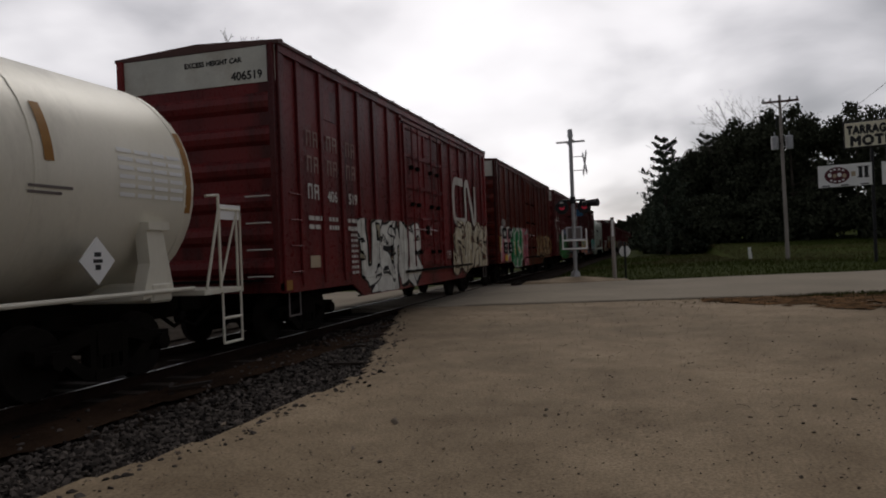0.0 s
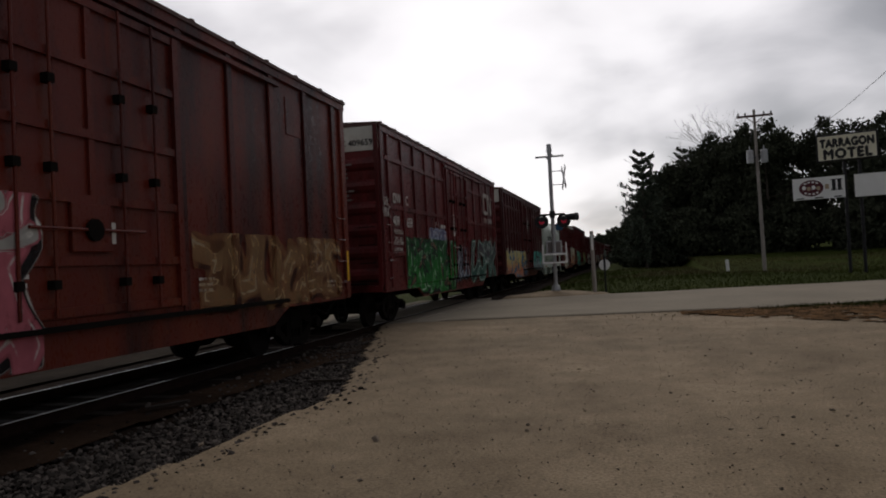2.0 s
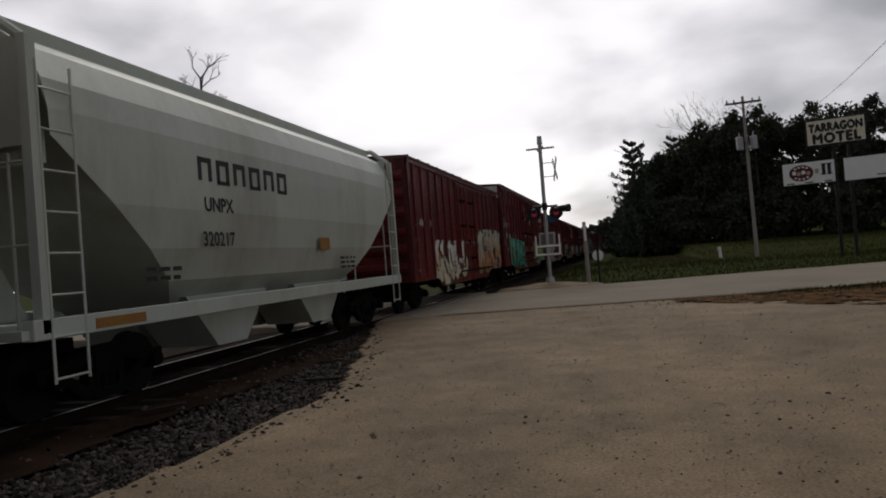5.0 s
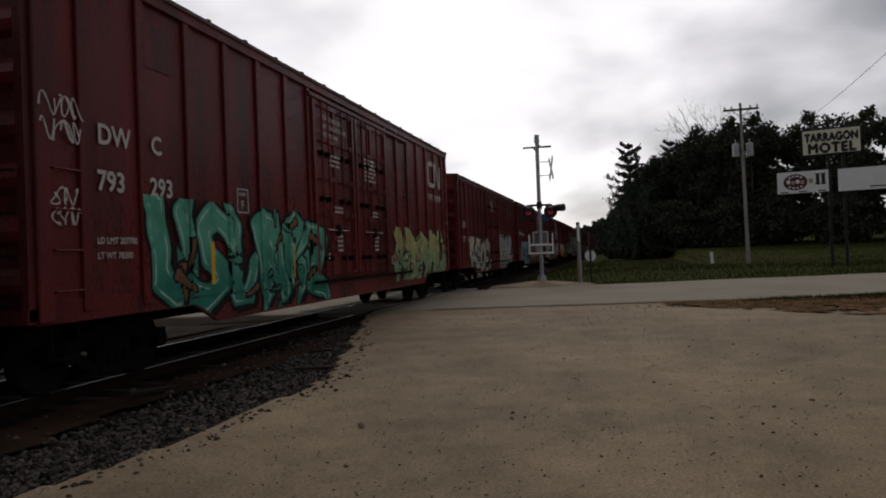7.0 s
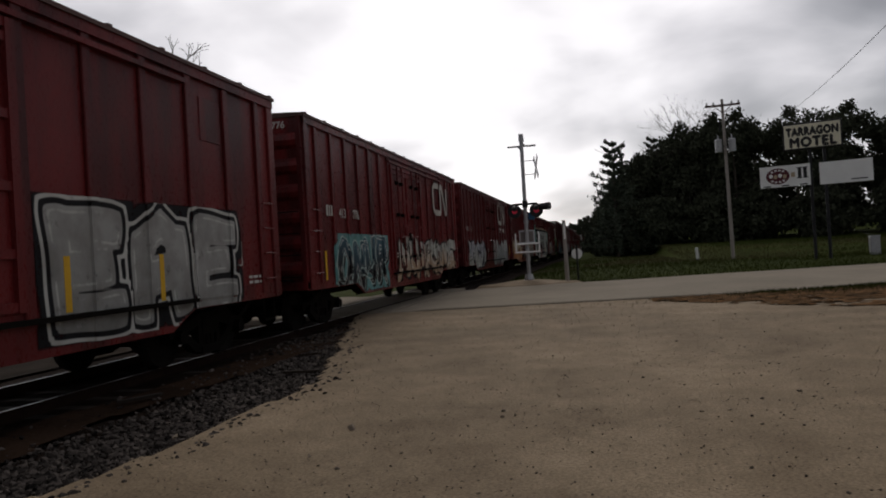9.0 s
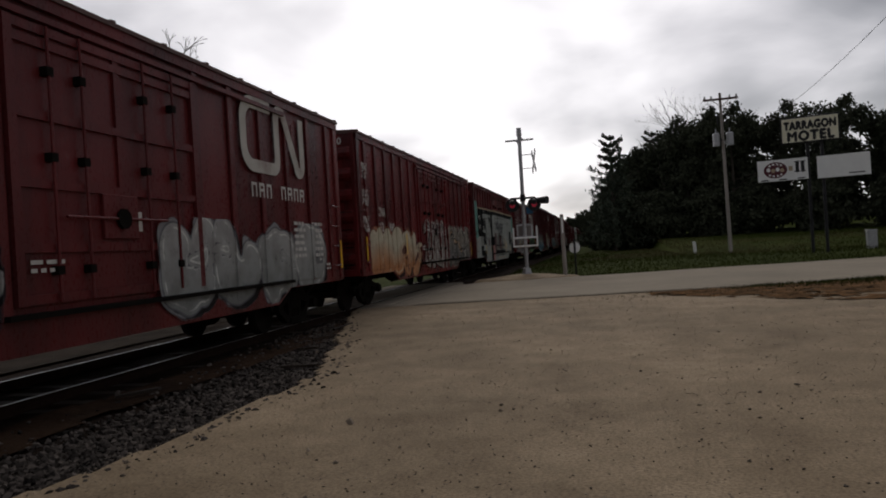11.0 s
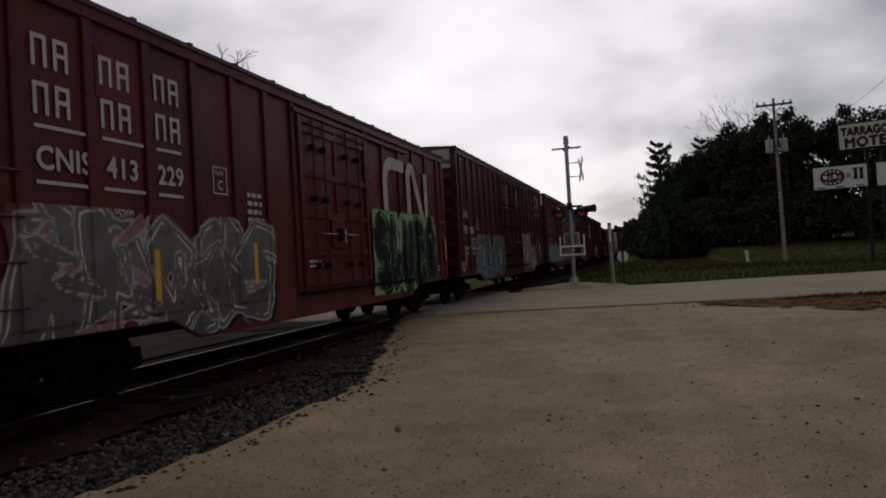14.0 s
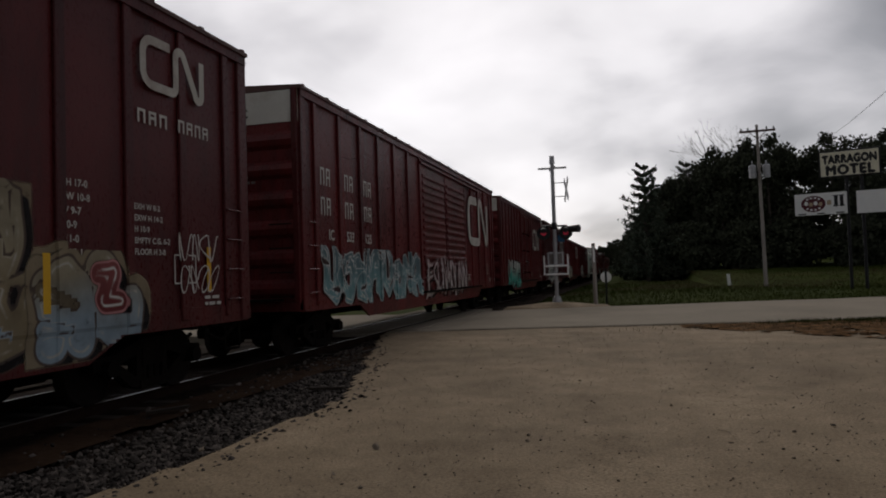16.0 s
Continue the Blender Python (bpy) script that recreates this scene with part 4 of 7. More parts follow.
def tag_scrawl(parent, y, z, w, h, seed, x, material=None):
    """A marker tag: two words of thin, looping line."""
    rng = random.Random(seed)
    bm = bmesh.new()
    for row in range(2):
        n = 4
        for i in range(n):
            cy, cz = y + w * (i + 0.5) / n, z - row * h * 0.55
            p, q, ph = rng.choice((1, 2)), rng.choice((1, 2, 3)), rng.uniform(0, 6)
            pts = []
            for k in range(15):
                t = k / 14
                pts.append((cy + w / n * (0.55 * math.sin(p * 4 * t + ph) + 0.5 * (t - 0.5)), cz + h * 0.24 * math.sin(q * 3.6 * t + 1.3 * ph)))
            for k, ((a, b), (c, d)) in enumerate(zip(pts, pts[1:])):
                l = math.hypot(c - a, d - b) + 1e-6
                r = 0.007 + 0.006 * math.sin(k * 0.7 + ph) ** 2
                nx, nz = -(d - b) / l * r, (c - a) / l * r
                vs = [bm.verts.new((x + 0.0003 * k, u, v)) for u, v in ((a - nx, b - nz), (c - nx, d - nz), (c + nx, d + nz), (a + nx, b + nz))]
                bm.faces.new(vs)
    part("scrawled_tag", bm, material or M_LETTER, parent)


def worm_logo(parent, y, z, s, x):
    """The railway's emblem, as one bent band."""
    def band(pts, w):
        bm = bmesh.new()
        rows = []
        for i, (a, b) in enumerate(pts):
            p, q = pts[max(0, i - 1)], pts[min(len(pts) - 1, i + 1)]
            l = math.hypot(q[0] - p[0], q[1] - p[1])
            nx, nz = -(q[1] - p[1]) / l * w / 2, (q[0] - p[0]) / l * w / 2
            rows.append((bm.verts.new((x, y + a - nx, z + b - nz)), bm.verts.new((x, y + a + nx, z + b + nz))))
        for (a, b), (c, d) in zip(rows, rows[1:]):
            bm.faces.new((a, c, d, b))
        return bm

    def arc(cx, cz, r, a0, a1, n=7):
        return [(cx + r * math.cos(radians(a0 + (a1 - a0) * i / n)), cz + r * math.sin(radians(a0 + (a1 - a0) * i / n))) for i in range(n + 1)]
    k = s
    pts = [(0.80 * k, 0.92 * k)] + arc(0.26 * k, 0.66 * k, 0.26 * k, 90, 180) + arc(0.26 * k, 0.34 * k, 0.26 * k, 180, 270)
    pts += arc(0.84 * k, 0.22 * k, 0.14 * k, 270, 360) + [(0.98 * k, 0.78 * k)] + arc(1.12 * k, 0.80 * k, 0.14 * k, 180, 40) + [(1.62 * k, 0.20 * k)]
    pts += arc(1.72 * k, 0.22 * k, 0.12 * k, 215, 360) + [(1.84 * k, 0.92 * k)]
    part("emblem", band(pts, 0.17 * k), M_LOGO, parent, "white bent-band railway emblem")


def boxcar(P, B, H, paint, posts, door, style="post", white=False, label="", doors=1, low=0.62, fittings=None, pale=False, reach=None):
    """A boxcar whose leading end stands P metres up the track at the start. The camera's side is +x."""
    car = tagged(new("boxcar"), label, "freight car", "freight train")
    CARS.append((car, P))
    W = HALF - 0.05
    fittings, reach = fittings or paint, reach or H - 0.4
    body = boxes((-W, W, 0.0, B, 1.0, H - 0.06))
    part("body", body, paint, car)
    # deep side sill, lower between the trucks
    for s in (-1, 1):
        bm = bmesh.new()
        prism(bm, [(0.0, 1.16), (B, 1.16), (B, 0.90), (B - 2.9, 0.90), (B - 3.5, low), (3.5, low), (2.9, 0.90), (0, 0.90)], "x", s * (W - 0.03), s * (W + 0.018))
        part("side_sill", bm, paint, car)
        part("top_chord", boxes((s * (W - 0.02), s * (W + 0.065), 0.0, B, H - 0.20, H - 0.05)), paint, car)
    # posts
    pm = cached(("post", H, paint.name), lambda: boxes((0, 0.05, -0.075, 0.075, 1.0, H - 0.2), bevel=0.012), "side_post", paint)
    for yy in posts:
        part("side_post", pm, parent=car, at=pose(W, yy, 0))
        part("side_post", pm, parent=car, at=pose(-W, yy, 0, 0, 0, 180))
    if style == "grid":
        for z in (3.1, 4.34):
            for a, b in ((0.3, door[0] - 0.1), (door[1] + 0.1, B - 0.3)):
                part("side_rail", boxes((W, W + 0.045, a, b, z - 0.06, z + 0.06), bevel=0.01), paint, car)
        for a, b in ((0.3, door[0] - 0.1), (door[1] + 0.1, B - 0.3)):
            part("side_rail", boxes((W, W + 0.045, a, b, 1.80, 1.92), bevel=0.01), paint, car)
    for yy in (0.11, B - 0.11):
        part("corner_post", boxes((W - 0.02, W + 0.05, yy - 0.11, yy + 0.11, 0.92, H - 0.06), bevel=0.015), paint, car)
    # plug doors
    a, b = door
    span = (b - a) / doors
    for k in range(doors):
        d0, d1 = a + k * span + 0.05, a + (k + 1) * span - 0.05
        dr = part("door", boxes((W, W + 0.035, d0, d1, 1.12, H - 0.36), bevel=0.01), paint, car)
        if style == "louvre":
            sl = cached(("louvre", round(d1 - d0, 2), paint.name), lambda: boxes((0, 0.045, 0, d1 - d0 - 0.16, -0.055, 0.055), bevel=0.02), "slat", paint)
            z = 1.4
            while z < H - 0.5:
                part("slat", sl, parent=dr, at=pose(W + 0.03, d0 + 0.08, z))
                z += 0.22
        else:
            items = []
            for z in (1.2, 1.75, 2.45, 3.2, 4.0, reach - 0.05):
                if z < reach + 0.01:
                    items.append((W + 0.03, W + 0.08, d0 + 0.02, d1 - 0.02, z - 0.05, z + 0.05))
            items += [(W + 0.03, W + 0.095, d0, d0 + 0.12, 1.14, reach), (W + 0.03, W + 0.095, d1 - 0.12, d1, 1.14, reach), (W + 0.03, W + 0.07, (d0 + d1) / 2 - 0.05, (d0 + d1) / 2 + 0.05, 2.45, reach - 0.05)]
            part("door_frame", boxes(*items), fittings, dr)
            for f in (0.16, 0.30, 0.62, 0.80):
                part("lock_rod", tubes([((W + 0.11, d0 + span * f, 1.15), (W + 0.11, d0 + span * f, reach), 0.02)], 6), fittings, dr)
                for z in (1.5, 2.75, 3.7):
                    part("rod_bracket", boxes((W + 0.03, W + 0.135, d0 + span * f - 0.05, d0 + span * f + 0.05, z - 0.05, z + 0.05)), M_STEEL, dr)
            part("handle_bar", tubes([((W + 0.12, d0 + span * 0.2, 2.1), (W + 0.12, d0 + span * 0.72, 2.1), 0.02)], 6), fittings, dr)
            part("notice_label", boxes((W + 0.081, W + 0.084, d0 + span * 0.52, d0 + span * 0.58, 1.95, 2.2)), M_LETTER, dr)
            part("gear_plate", boxes((W + 0.03, W + 0.09, d0 + span * 0.38, d0 + span * 0.56, 1.85, 2.4), bevel=0.01), fittings, dr)
            bm = tubes([((W + 0.1, d0 + span * 0.47, 2.1), (W + 0.14, d0 + span * 0.47, 2.1), 0.13)], 10)
            part("door_crank", bm, M_STEEL, dr)
    run_out = min(B - 0.2, b + span * 0.85)
    # near-black track: the shaded bar along the sill is put into its colour
    part("door_track", boxes((W, W + 0.13, a - 0.1, run_out, 1.0, 1.06)), M_STEEL, car)
    part("door_rail", boxes((W, W + 0.10, a - 0.1, run_out, H - 0.36, H - 0.29)), paint, car)
    # roof with cross ribs
    bm = bmesh.new()
    prism(bm, [(-W - 0.09, H - 0.06), (W + 0.09, H - 0.06), (W + 0.09, H), (0, H + 0.09), (-W - 0.09, H)], "y", -0.03, B + 0.03)
    roof = part("roof", bm, M_ROOF, car)

    def rib():
        bm = bmesh.new()
        prism(bm, [(-W - 0.09, H - 0.01), (W + 0.09, H - 0.01), (W + 0.09, H + 0.03), (0, H + 0.125), (-W - 0.09, H + 0.03)], "y", -0.04, 0.04)
        return bm
    rm = cached(("roof_rib", H), rib, "roof_rib", M_ROOF)
    k = int(B / 1.1)
    for i in range(k + 1):
        part("roof_rib", rm, parent=roof, at=pose(0, 0.1 + (B - 0.2) * i / k, 0))
    # ends with deep pressed ribs
    for s, y in ((-1, 0.0), (1, B)):
        top = H - (0.72 if white else 0.25)

        def make():
            bm = bmesh.new()
            h = 0.30
            prism(bm, [(0.0, -h / 2 - 0.02), (0.07, -h / 2 + 0.05), (0.10, 0), (0.07, h / 2 - 0.05), (0.0, h / 2 + 0.02)], "x", -W + 0.1, W - 0.1)
            return bm
        em = cached(("corrugation", paint.name), make, "end_rib", paint)
        rows = 6
        for i in range(rows):
            z = 1.35 + (top - 1.65) * i / (rows - 1)
            part("end_rib", em, parent=car, at=pose(0, y, z, 0, 0, 180 if s < 0 else 0))
        part("end_frame", boxes((-W, -W + 0.1, y + s * 0.0, y + s * 0.1, 0.95, H - 0.06), (W - 0.1, W, y, y + s * 0.1, 0.95, H - 0.06), (-W, W, y, y + s * 0.12, 0.92, 1.08)), paint, car)
        if white:
            part("white_panel", boxes((-W + 0.005, W + 0.002, y - 0.02 if s < 0 else y, y if s < 0 else y + 0.02, H - 0.68, H - 0.07)), M_WHITE, car, "dirty white height-warning panel")
        # ladders on side and end
        lm = cached(("grab_pale", pale), lambda: ladder_mesh(1, 0.45, 0.42), "grab_iron", M_LETTER if pale else M_STEEL)
        lr = cached(("grab", paint.name), lambda: ladder_mesh(1, 0.45, 0.42), "grab_iron", paint)
        yy = 0.42 if s < 0 else B - 0.42
        for i in range(4):
            part("grab_iron", lr, parent=car, at=pose(W, yy, 1.25 + 0.45 * i))
            part("grab_iron", lm, parent=car, at=pose(W - 0.35, y + s * 0.1, 1.2 + 0.45 * i, 0, 0, -90 if s < 0 else 90))
        bm = tubes([((W - 0.02, yy - 0.2, 0.92), (W - 0.02, yy - 0.2, 0.5), 0.014), ((W - 0.02, yy + 0.2, 0.92), (W - 0.02, yy + 0.2, 0.5), 0.014), ((W - 0.02, yy - 0.2, 0.5), (W - 0.02, yy + 0.2, 0.5), 0.016)], 6)
        part("sill_step", bm, M_DULL if pale else M_STEEL, car)
        part("crossover_step", boxes((-1.2, 1.2, y + s * 0.05, y + s * 0.35, 1.12, 1.16)), M_STEEL, car)
        coupler(car, y, s)
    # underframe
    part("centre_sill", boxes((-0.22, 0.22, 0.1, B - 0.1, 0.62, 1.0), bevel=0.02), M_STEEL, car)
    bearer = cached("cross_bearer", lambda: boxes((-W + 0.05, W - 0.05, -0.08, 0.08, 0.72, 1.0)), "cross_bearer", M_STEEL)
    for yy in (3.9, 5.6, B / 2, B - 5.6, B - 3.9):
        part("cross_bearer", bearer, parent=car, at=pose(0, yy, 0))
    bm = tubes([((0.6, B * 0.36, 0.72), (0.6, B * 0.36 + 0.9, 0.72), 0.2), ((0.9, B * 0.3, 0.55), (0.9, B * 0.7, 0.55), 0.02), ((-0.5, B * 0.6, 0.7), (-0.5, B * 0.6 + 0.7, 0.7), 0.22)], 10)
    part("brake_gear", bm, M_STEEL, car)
    for yy in (1.75, B - 1.75):
        truck(car, yy)
    # stencilled notes low on the side, and the framed consolidated stencil
    text_bars(car, B - 1.2, 1.32, 0.45, 2, 0.09, W + 0.024, seed=int(P) + 1)
    text_bars(car, door[1] + 0.35, 1.5, 0.4, 3, 0.08, W + 0.024, seed=int(P) + 2)
    text_bars(car, a + 0.25, 1.62, 0.5, 2, 0.09, W + 0.085, seed=int(P) + 3)
    fr = cached("stencil_frame", lambda: boxes((0, 0.004, 0, 0.5, 0, 0.02), (0, 0.004, 0, 0.5, 0.38, 0.40), (0, 0.004, 0, 0.02, 0.02, 0.38), (0, 0.004, 0.48, 0.5, 0.02, 0.38), (0, 0.004, 0.24, 0.26, 0.02, 0.38)), "stencil_frame", M_LETTER)
    part("stencil_frame", fr, parent=car, at=pose(W + 0.021, B - 1.9, 1.5))
    for yy, hh in ((posts[1] + 0.12, 0.5), (posts[-2] - 0.75, 0.7)):
        part("side_plate", boxes((W, W + 0.014, yy, yy + 0.6, H - 0.85 - hh * 0.4, H - 0.45), bevel=0.004), paint, car)
    # reflectors
    rf = cached("reflector", lambda: boxes((0, 0.004, -0.05, 0.05, -0.32, 0.32)), "reflector_strip", M_YELLOW)

    def relief(y):
        if door[0] <= y <= door[1]:
            return 0.082 if style != "louvre" else 0.09
        for p in posts:
            if abs(y - p) <= 0.075:
                return 0.05
        return 0.052 if y < 0.22 or y > B - 0.22 else (0.02 if style != "grid" else 0.046)
    brk = [p + s * 0.075 for p in posts for s in (-1, 1)] + [door[0], door[1], 0.22, B - 0.22]

    def reflect(y, z=1.45, mat=None):
        part("reflector_strip", rf, parent=car, at=pose(W + relief(y) + 0.012, y, z))
    def foot(y):
        if 3.5 <= y <= B - 3.5:
            return low + 0.02
        d = min(y, B - y)
        return 0.92 if d < 2.9 else 0.92 + (low - 0.90) * (d - 2.9) / 0.6
    return car, W, (relief, brk + [2.9, 3.5, B - 2.9, B - 3.5], foot), reflect

# ---- the train ----
WHITE_G, CREAM_G, PALE = (0.60, 0.60, 0.56), (0.52, 0.47, 0.34), (0.36, 0.36, 0.33)
INK_G, GREEN_G, PINK_G = (0.012, 0.012, 0.014), (0.015, 0.17, 0.055), (0.42, 0.12, 0.15)
TEAL_G, ORANGE_G, BLUE_G = (0.05, 0.33, 0.26), (0.42, 0.16, 0.05), (0.10, 0.20, 0.30)


def posts_for(B, d0, d1, n, m, p0=0.65):
    """Side posts: n bays before the door, m behind it."""
    front = [p0 + (d0 - p0) * i / n for i in range(n)]
    rear = [d1 + (B - p0 - d1) * (i + 1) / m for i in range(m)]
    return front + [d0 - 0.04, d1 + 0.04] + rear


def numbers(car, W, mark, a, b, y, z, size=0.30, y2=None):
    x = W + 0.022
    if mark:
        side_text(car, mark, y, z + size * 1.75, size, x)
    side_text(car, a, y, z, size, x)
    side_text(car, b, y2 if y2 is not None else y + 1.15, z, size, x)


def end_lines(car, x, z, w, rows, seed):
    """Small centred lines of unreadable lettering on the leading end."""
    rng = random.Random(seed)
    bm = bmesh.new()
    for r in range(rows):
        half = w / 2 * rng.uniform(0.6, 1.0)
        u = x - half
        while u < x + half:
            v = min(x + half, u + rng.uniform(0.06, 0.2))
            bm.faces.new([bm.verts.new((p, -0.112, q)) for p, q in ((u, z - 0.11 * r), (v, z - 0.11 * r), (v, z - 0.11 * r + 0.05), (u, z - 0.11 * r + 0.05))])
            u = v + 0.035
    part("end_lettering", bm, M_DULL, car)


def build_train():
    S5 = 15.7
    # boxcar behind the tank car
    p = posts_for(S5, 6.2, 9.8, 6, 5, 0.73)
    car, W, hf, refl = boxcar(10.9, S5, 5.17, M_RED, p, (6.2, 9.8), white=True, pale=True, label="tall red boxcar with white end panel and white graffiti")
    end_text(car, "406519", 0.72, 4.56, 0.2, -0.024)
    end_text(car, "EXCESS HEIGHT CAR", -0.2, 4.86, 0.12, -0.024)
    for z, t in ((2.55, ("", "406", "519")),):
        side_text(car, t[1], 1.82, z, 0.30, W + 0.022), side_text(car, t[2], 2.80, z, 0.30, W + 0.03)
    letter_shapes(car, 1.0, 2.56, 2, 0.26, 0.28, W + 0.022)
    for k, (y, w) in enumerate(((1.0, 0.55), (1.85, 0.45), (2.75, 0.5))):
        letter_shapes(car, y, 3.52, 2, 0.27, 0.3, W + 0.022, M_FADED), letter_shapes(car, y, 3.05, 2, 0.27, 0.3, W + 0.022, M_FADED)
        text_bars(car, y, 2.25, w, 2, 0.16, W + 0.022, seed=15 + k)
    text_bars(car, 2.8, 2.05, 0.35, 9, 0.11, W + 0.055, seed=31)
    part("warning_label", boxes((W + 0.02, W + 0.024, 1.0, 1.4, 1.3, 1.52)), M_BEIGE, car)
    graffiti(car, 3.2, 7.4, 0.64, 2.3, (WHITE_G, WHITE_G, INK_G, CREAM_G, WHITE_G), 3, hf, 4, thick=0.19, cloud=0.02, line=0.055, glyphs=("bowl", "slab", "slant", "loop"), label="white and black spray-painted lettering")
    graffiti(car, 10.6, 15.4, 0.75, 2.5, ((0.44, 0.38, 0.27), (0.46, 0.41, 0.30), (0.05, 0.03, 0.025), CREAM_G, WHITE_G), 8, hf, 5, thick=0.19, cloud=0.10, line=0.05, accent=(0.20, 0.10, 0.06), glyphs=("snake", "bowl", "hook", "arch"), lift=0.05, label="cream and black spray-painted lettering")
    worm_logo(car, 10.95, 2.3, 1.55, W + 0.056)
    part("end_sill_stripe", boxes((W + 0.05, W + 0.056, 0.02, 0.22, 0.95, 1.12)), M_ORANGE, car)
    # rusty boxcar
    p = posts_for(S5, 6.25, 9.7, 5, 4, 0.6)
    car, W, hf, refl = boxcar(28.75, S5, 5.17, M_RUST, p, (6.25, 9.7), white=True, label="tall rusty red boxcar with green and pink graffiti")
    for y, t in ((0.86, "406"), (2.15, "195")):
        part("number_panel", boxes((W + 0.02, W + 0.068, y - 0.06, y + 0.72, 1.93, 2.38)), M_BLACK, car)
        side_text(car, t, y, 2.03, 0.34, W + 0.072)
    side_text(car, "CNA", 0.88, 2.5, 0.36, W + 0.024)
    for y, t in ((1.05, ("LD LMT", "LT WT")), (2.15, ("212000", "74200"))):
        part("number_panel", boxes((W + 0.02, W + 0.068, y - 0.06, y + 0.62, 1.30, 1.78)), M_BLACK, car)
        for i, wd in enumerate(t):
            side_text(car, wd, y, 1.58 - 0.2 * i, 0.14, W + 0.072)
    graffiti(car, 2.5, 5.7, 0.64, 2.45, ((0.015, 0.17, 0.055), (0.02, 0.20, 0.07), WHITE_G, WHITE_G, WHITE_G), 12, hf, 3, thick=0.26, cloud=0.10, line=0.06, glyphs=("slant", "peak", "snake"), accent=(0.48, 0.36, 0.05), label="green and white spray-painted lettering")
    graffiti(car, 0.4, 2.9, 0.64, 2.45, (PINK_G, (0.44, 0.20, 0.22), WHITE_G, WHITE_G, WHITE_G), 17, hf, 2, thick=0.34, cloud=0.12, line=0.10, style="bubble", lift=-0.004, glyphs=("hook", "ring"), label="pink and white spray-painted bubble")
    graffiti(car, 5.4, 7.2, 0.64, 2.45, (PINK_G, PINK_G, (0.30, 0.08, 0.10), WHITE_G, WHITE_G), 19, hf, 2, thick=0.25, cloud=0.08, line=0.03, lift=-0.003, glyphs=("peak", "fork"), label="pink barbed spray-painted lettering")
    graffiti(car, 9.9, 15.2, 0.9, 2.2, ((0.34, 0.20, 0.09), (0.36, 0.22, 0.10), (0.16, 0.07, 0.03), (0.25, 0.12, 0.05), CREAM_G), 14, hf, 6, thick=0.16, base=0.55, cloud=0.10, line=0.035, label="faded tan spray-painted lettering")
    part("warning_label", boxes((W + 0.075, W + 0.08, 1.05, 1.6, 1.0, 1.25)), M_YELLOW, car)
    refl(0.13, 1.7), refl(3.6, 1.5), refl(S5 - 0.15, 1.6)
    # boxcar with panelled sides
    p = posts_for(S5, 6.45, 9.7, 5, 4, 0.62)
    car, W, hf, refl = boxcar(46.8, S5, 5.17, M_MAROON, p, (6.45, 9.7), style="grid", white=True, label="tall maroon boxcar with panelled sides and green graffiti")
    end_text(car, "DWC 409659", 0.15, 4.62, 0.22, -0.024)
    end_lines(car, 0.35, 4.12, 1.2, 4, 5), end_lines(car, 0.35, 3.45, 1.2, 3, 6)
    side_text(car, "DW", 0.92, 3.22, 0.36, W + 0.022), side_text(car, "C", 2.0, 3.22, 0.36, W + 0.022)
    side_text(car, "409", 0.86, 2.62, 0.36, W + 0.022), side_text(car, "659", 2.05, 2.62, 0.36, W + 0.022)
    side_text(car, "LD LMT 215700", 0.86, 2.12, 0.12, W + 0.022), side_text(car, "LT WT 70300", 0.86, 1.95, 0.12, W + 0.022)
    graffiti(car, 1.75, 7.6, 0.66, 2.35, ((0.012, 0.155, 0.022), (0.008, 0.085, 0.022), INK_G, (0.010, 0.06, 0.018), (0.5, 0.6, 0.5)), 21, hf, 7, thick=0.20, cloud=0.16, line=0.05, glyphs=("bowl", "fork", "snake", "slant", "loop", "hook", "peak"), accent=(0.16, 0.10, 0.06), label="green and black spray-painted lettering")
    graffiti(car, 4.2, 6.3, 1.9, 2.72, ((0.16, 0.18, 0.28), (0.10, 0.10, 0.18), (0.34, 0.40, 0.50), (0.10, 0.10, 0.18), WHITE_G), 26, hf, 2, thick=0.18, cloud=0.03, line=0.04, lift=-0.004, glyphs=("peak", "arch"), label="lavender spray-painted peaks")
    graffiti(car, 7.3, 9.5, 0.9, 2.2, ((0.20, 0.24, 0.30), (0.10, 0.10, 0.13), INK_G, (0.14, 0.05, 0.05), WHITE_G), 27, hf, 4, thick=0.09, base=0.8, cloud=0.03, line=0.025, label="small grey spray-painted tags")
    graffiti(car, 9.9, 15.3, 0.78, 2.5, ((0.03, 0.10, 0.075), (0.06, 0.05, 0.06), (0.40, 0.46, 0.42), (0.05, 0.03, 0.035), (0.03, 0.14, 0.10)), 23, hf, 4, thick=0.17, cloud=0.0, line=0.035, halo=0.05, glyphs=("hook", "ring", "peak", "fork"), label="dark teal spray-painted lettering")
    worm_logo(car, 12.95, 3.58, 0.9, W + 0.056)
    letter_shapes(car, 12.95, 3.22, 3, 0.24, 0.2, W + 0.05), letter_shapes(car, 14.05, 3.22, 4, 0.22, 0.2, W + 0.022)
    data_block(car, 12.95, 2.62, ("EXH 17-0", "EXW 10-8", "EW 9-7", "L 60-9", "H 11-0", "IW 13-1"), 0.1, W + 0.024), data_block(car, 14.25, 2.55, ("EXH W 8-2", "EXW H 14-2", "H 10-9", "EMPTY C.G. 6-2", "FLOOR H 3-8"), 0.1, W + 0.024)
    tag_scrawl(car, 0.02, 3.2, 0.5, 0.5, 4, W + 0.058)
    plate_mark(car, 5.1, 2.5, W + 0.022)
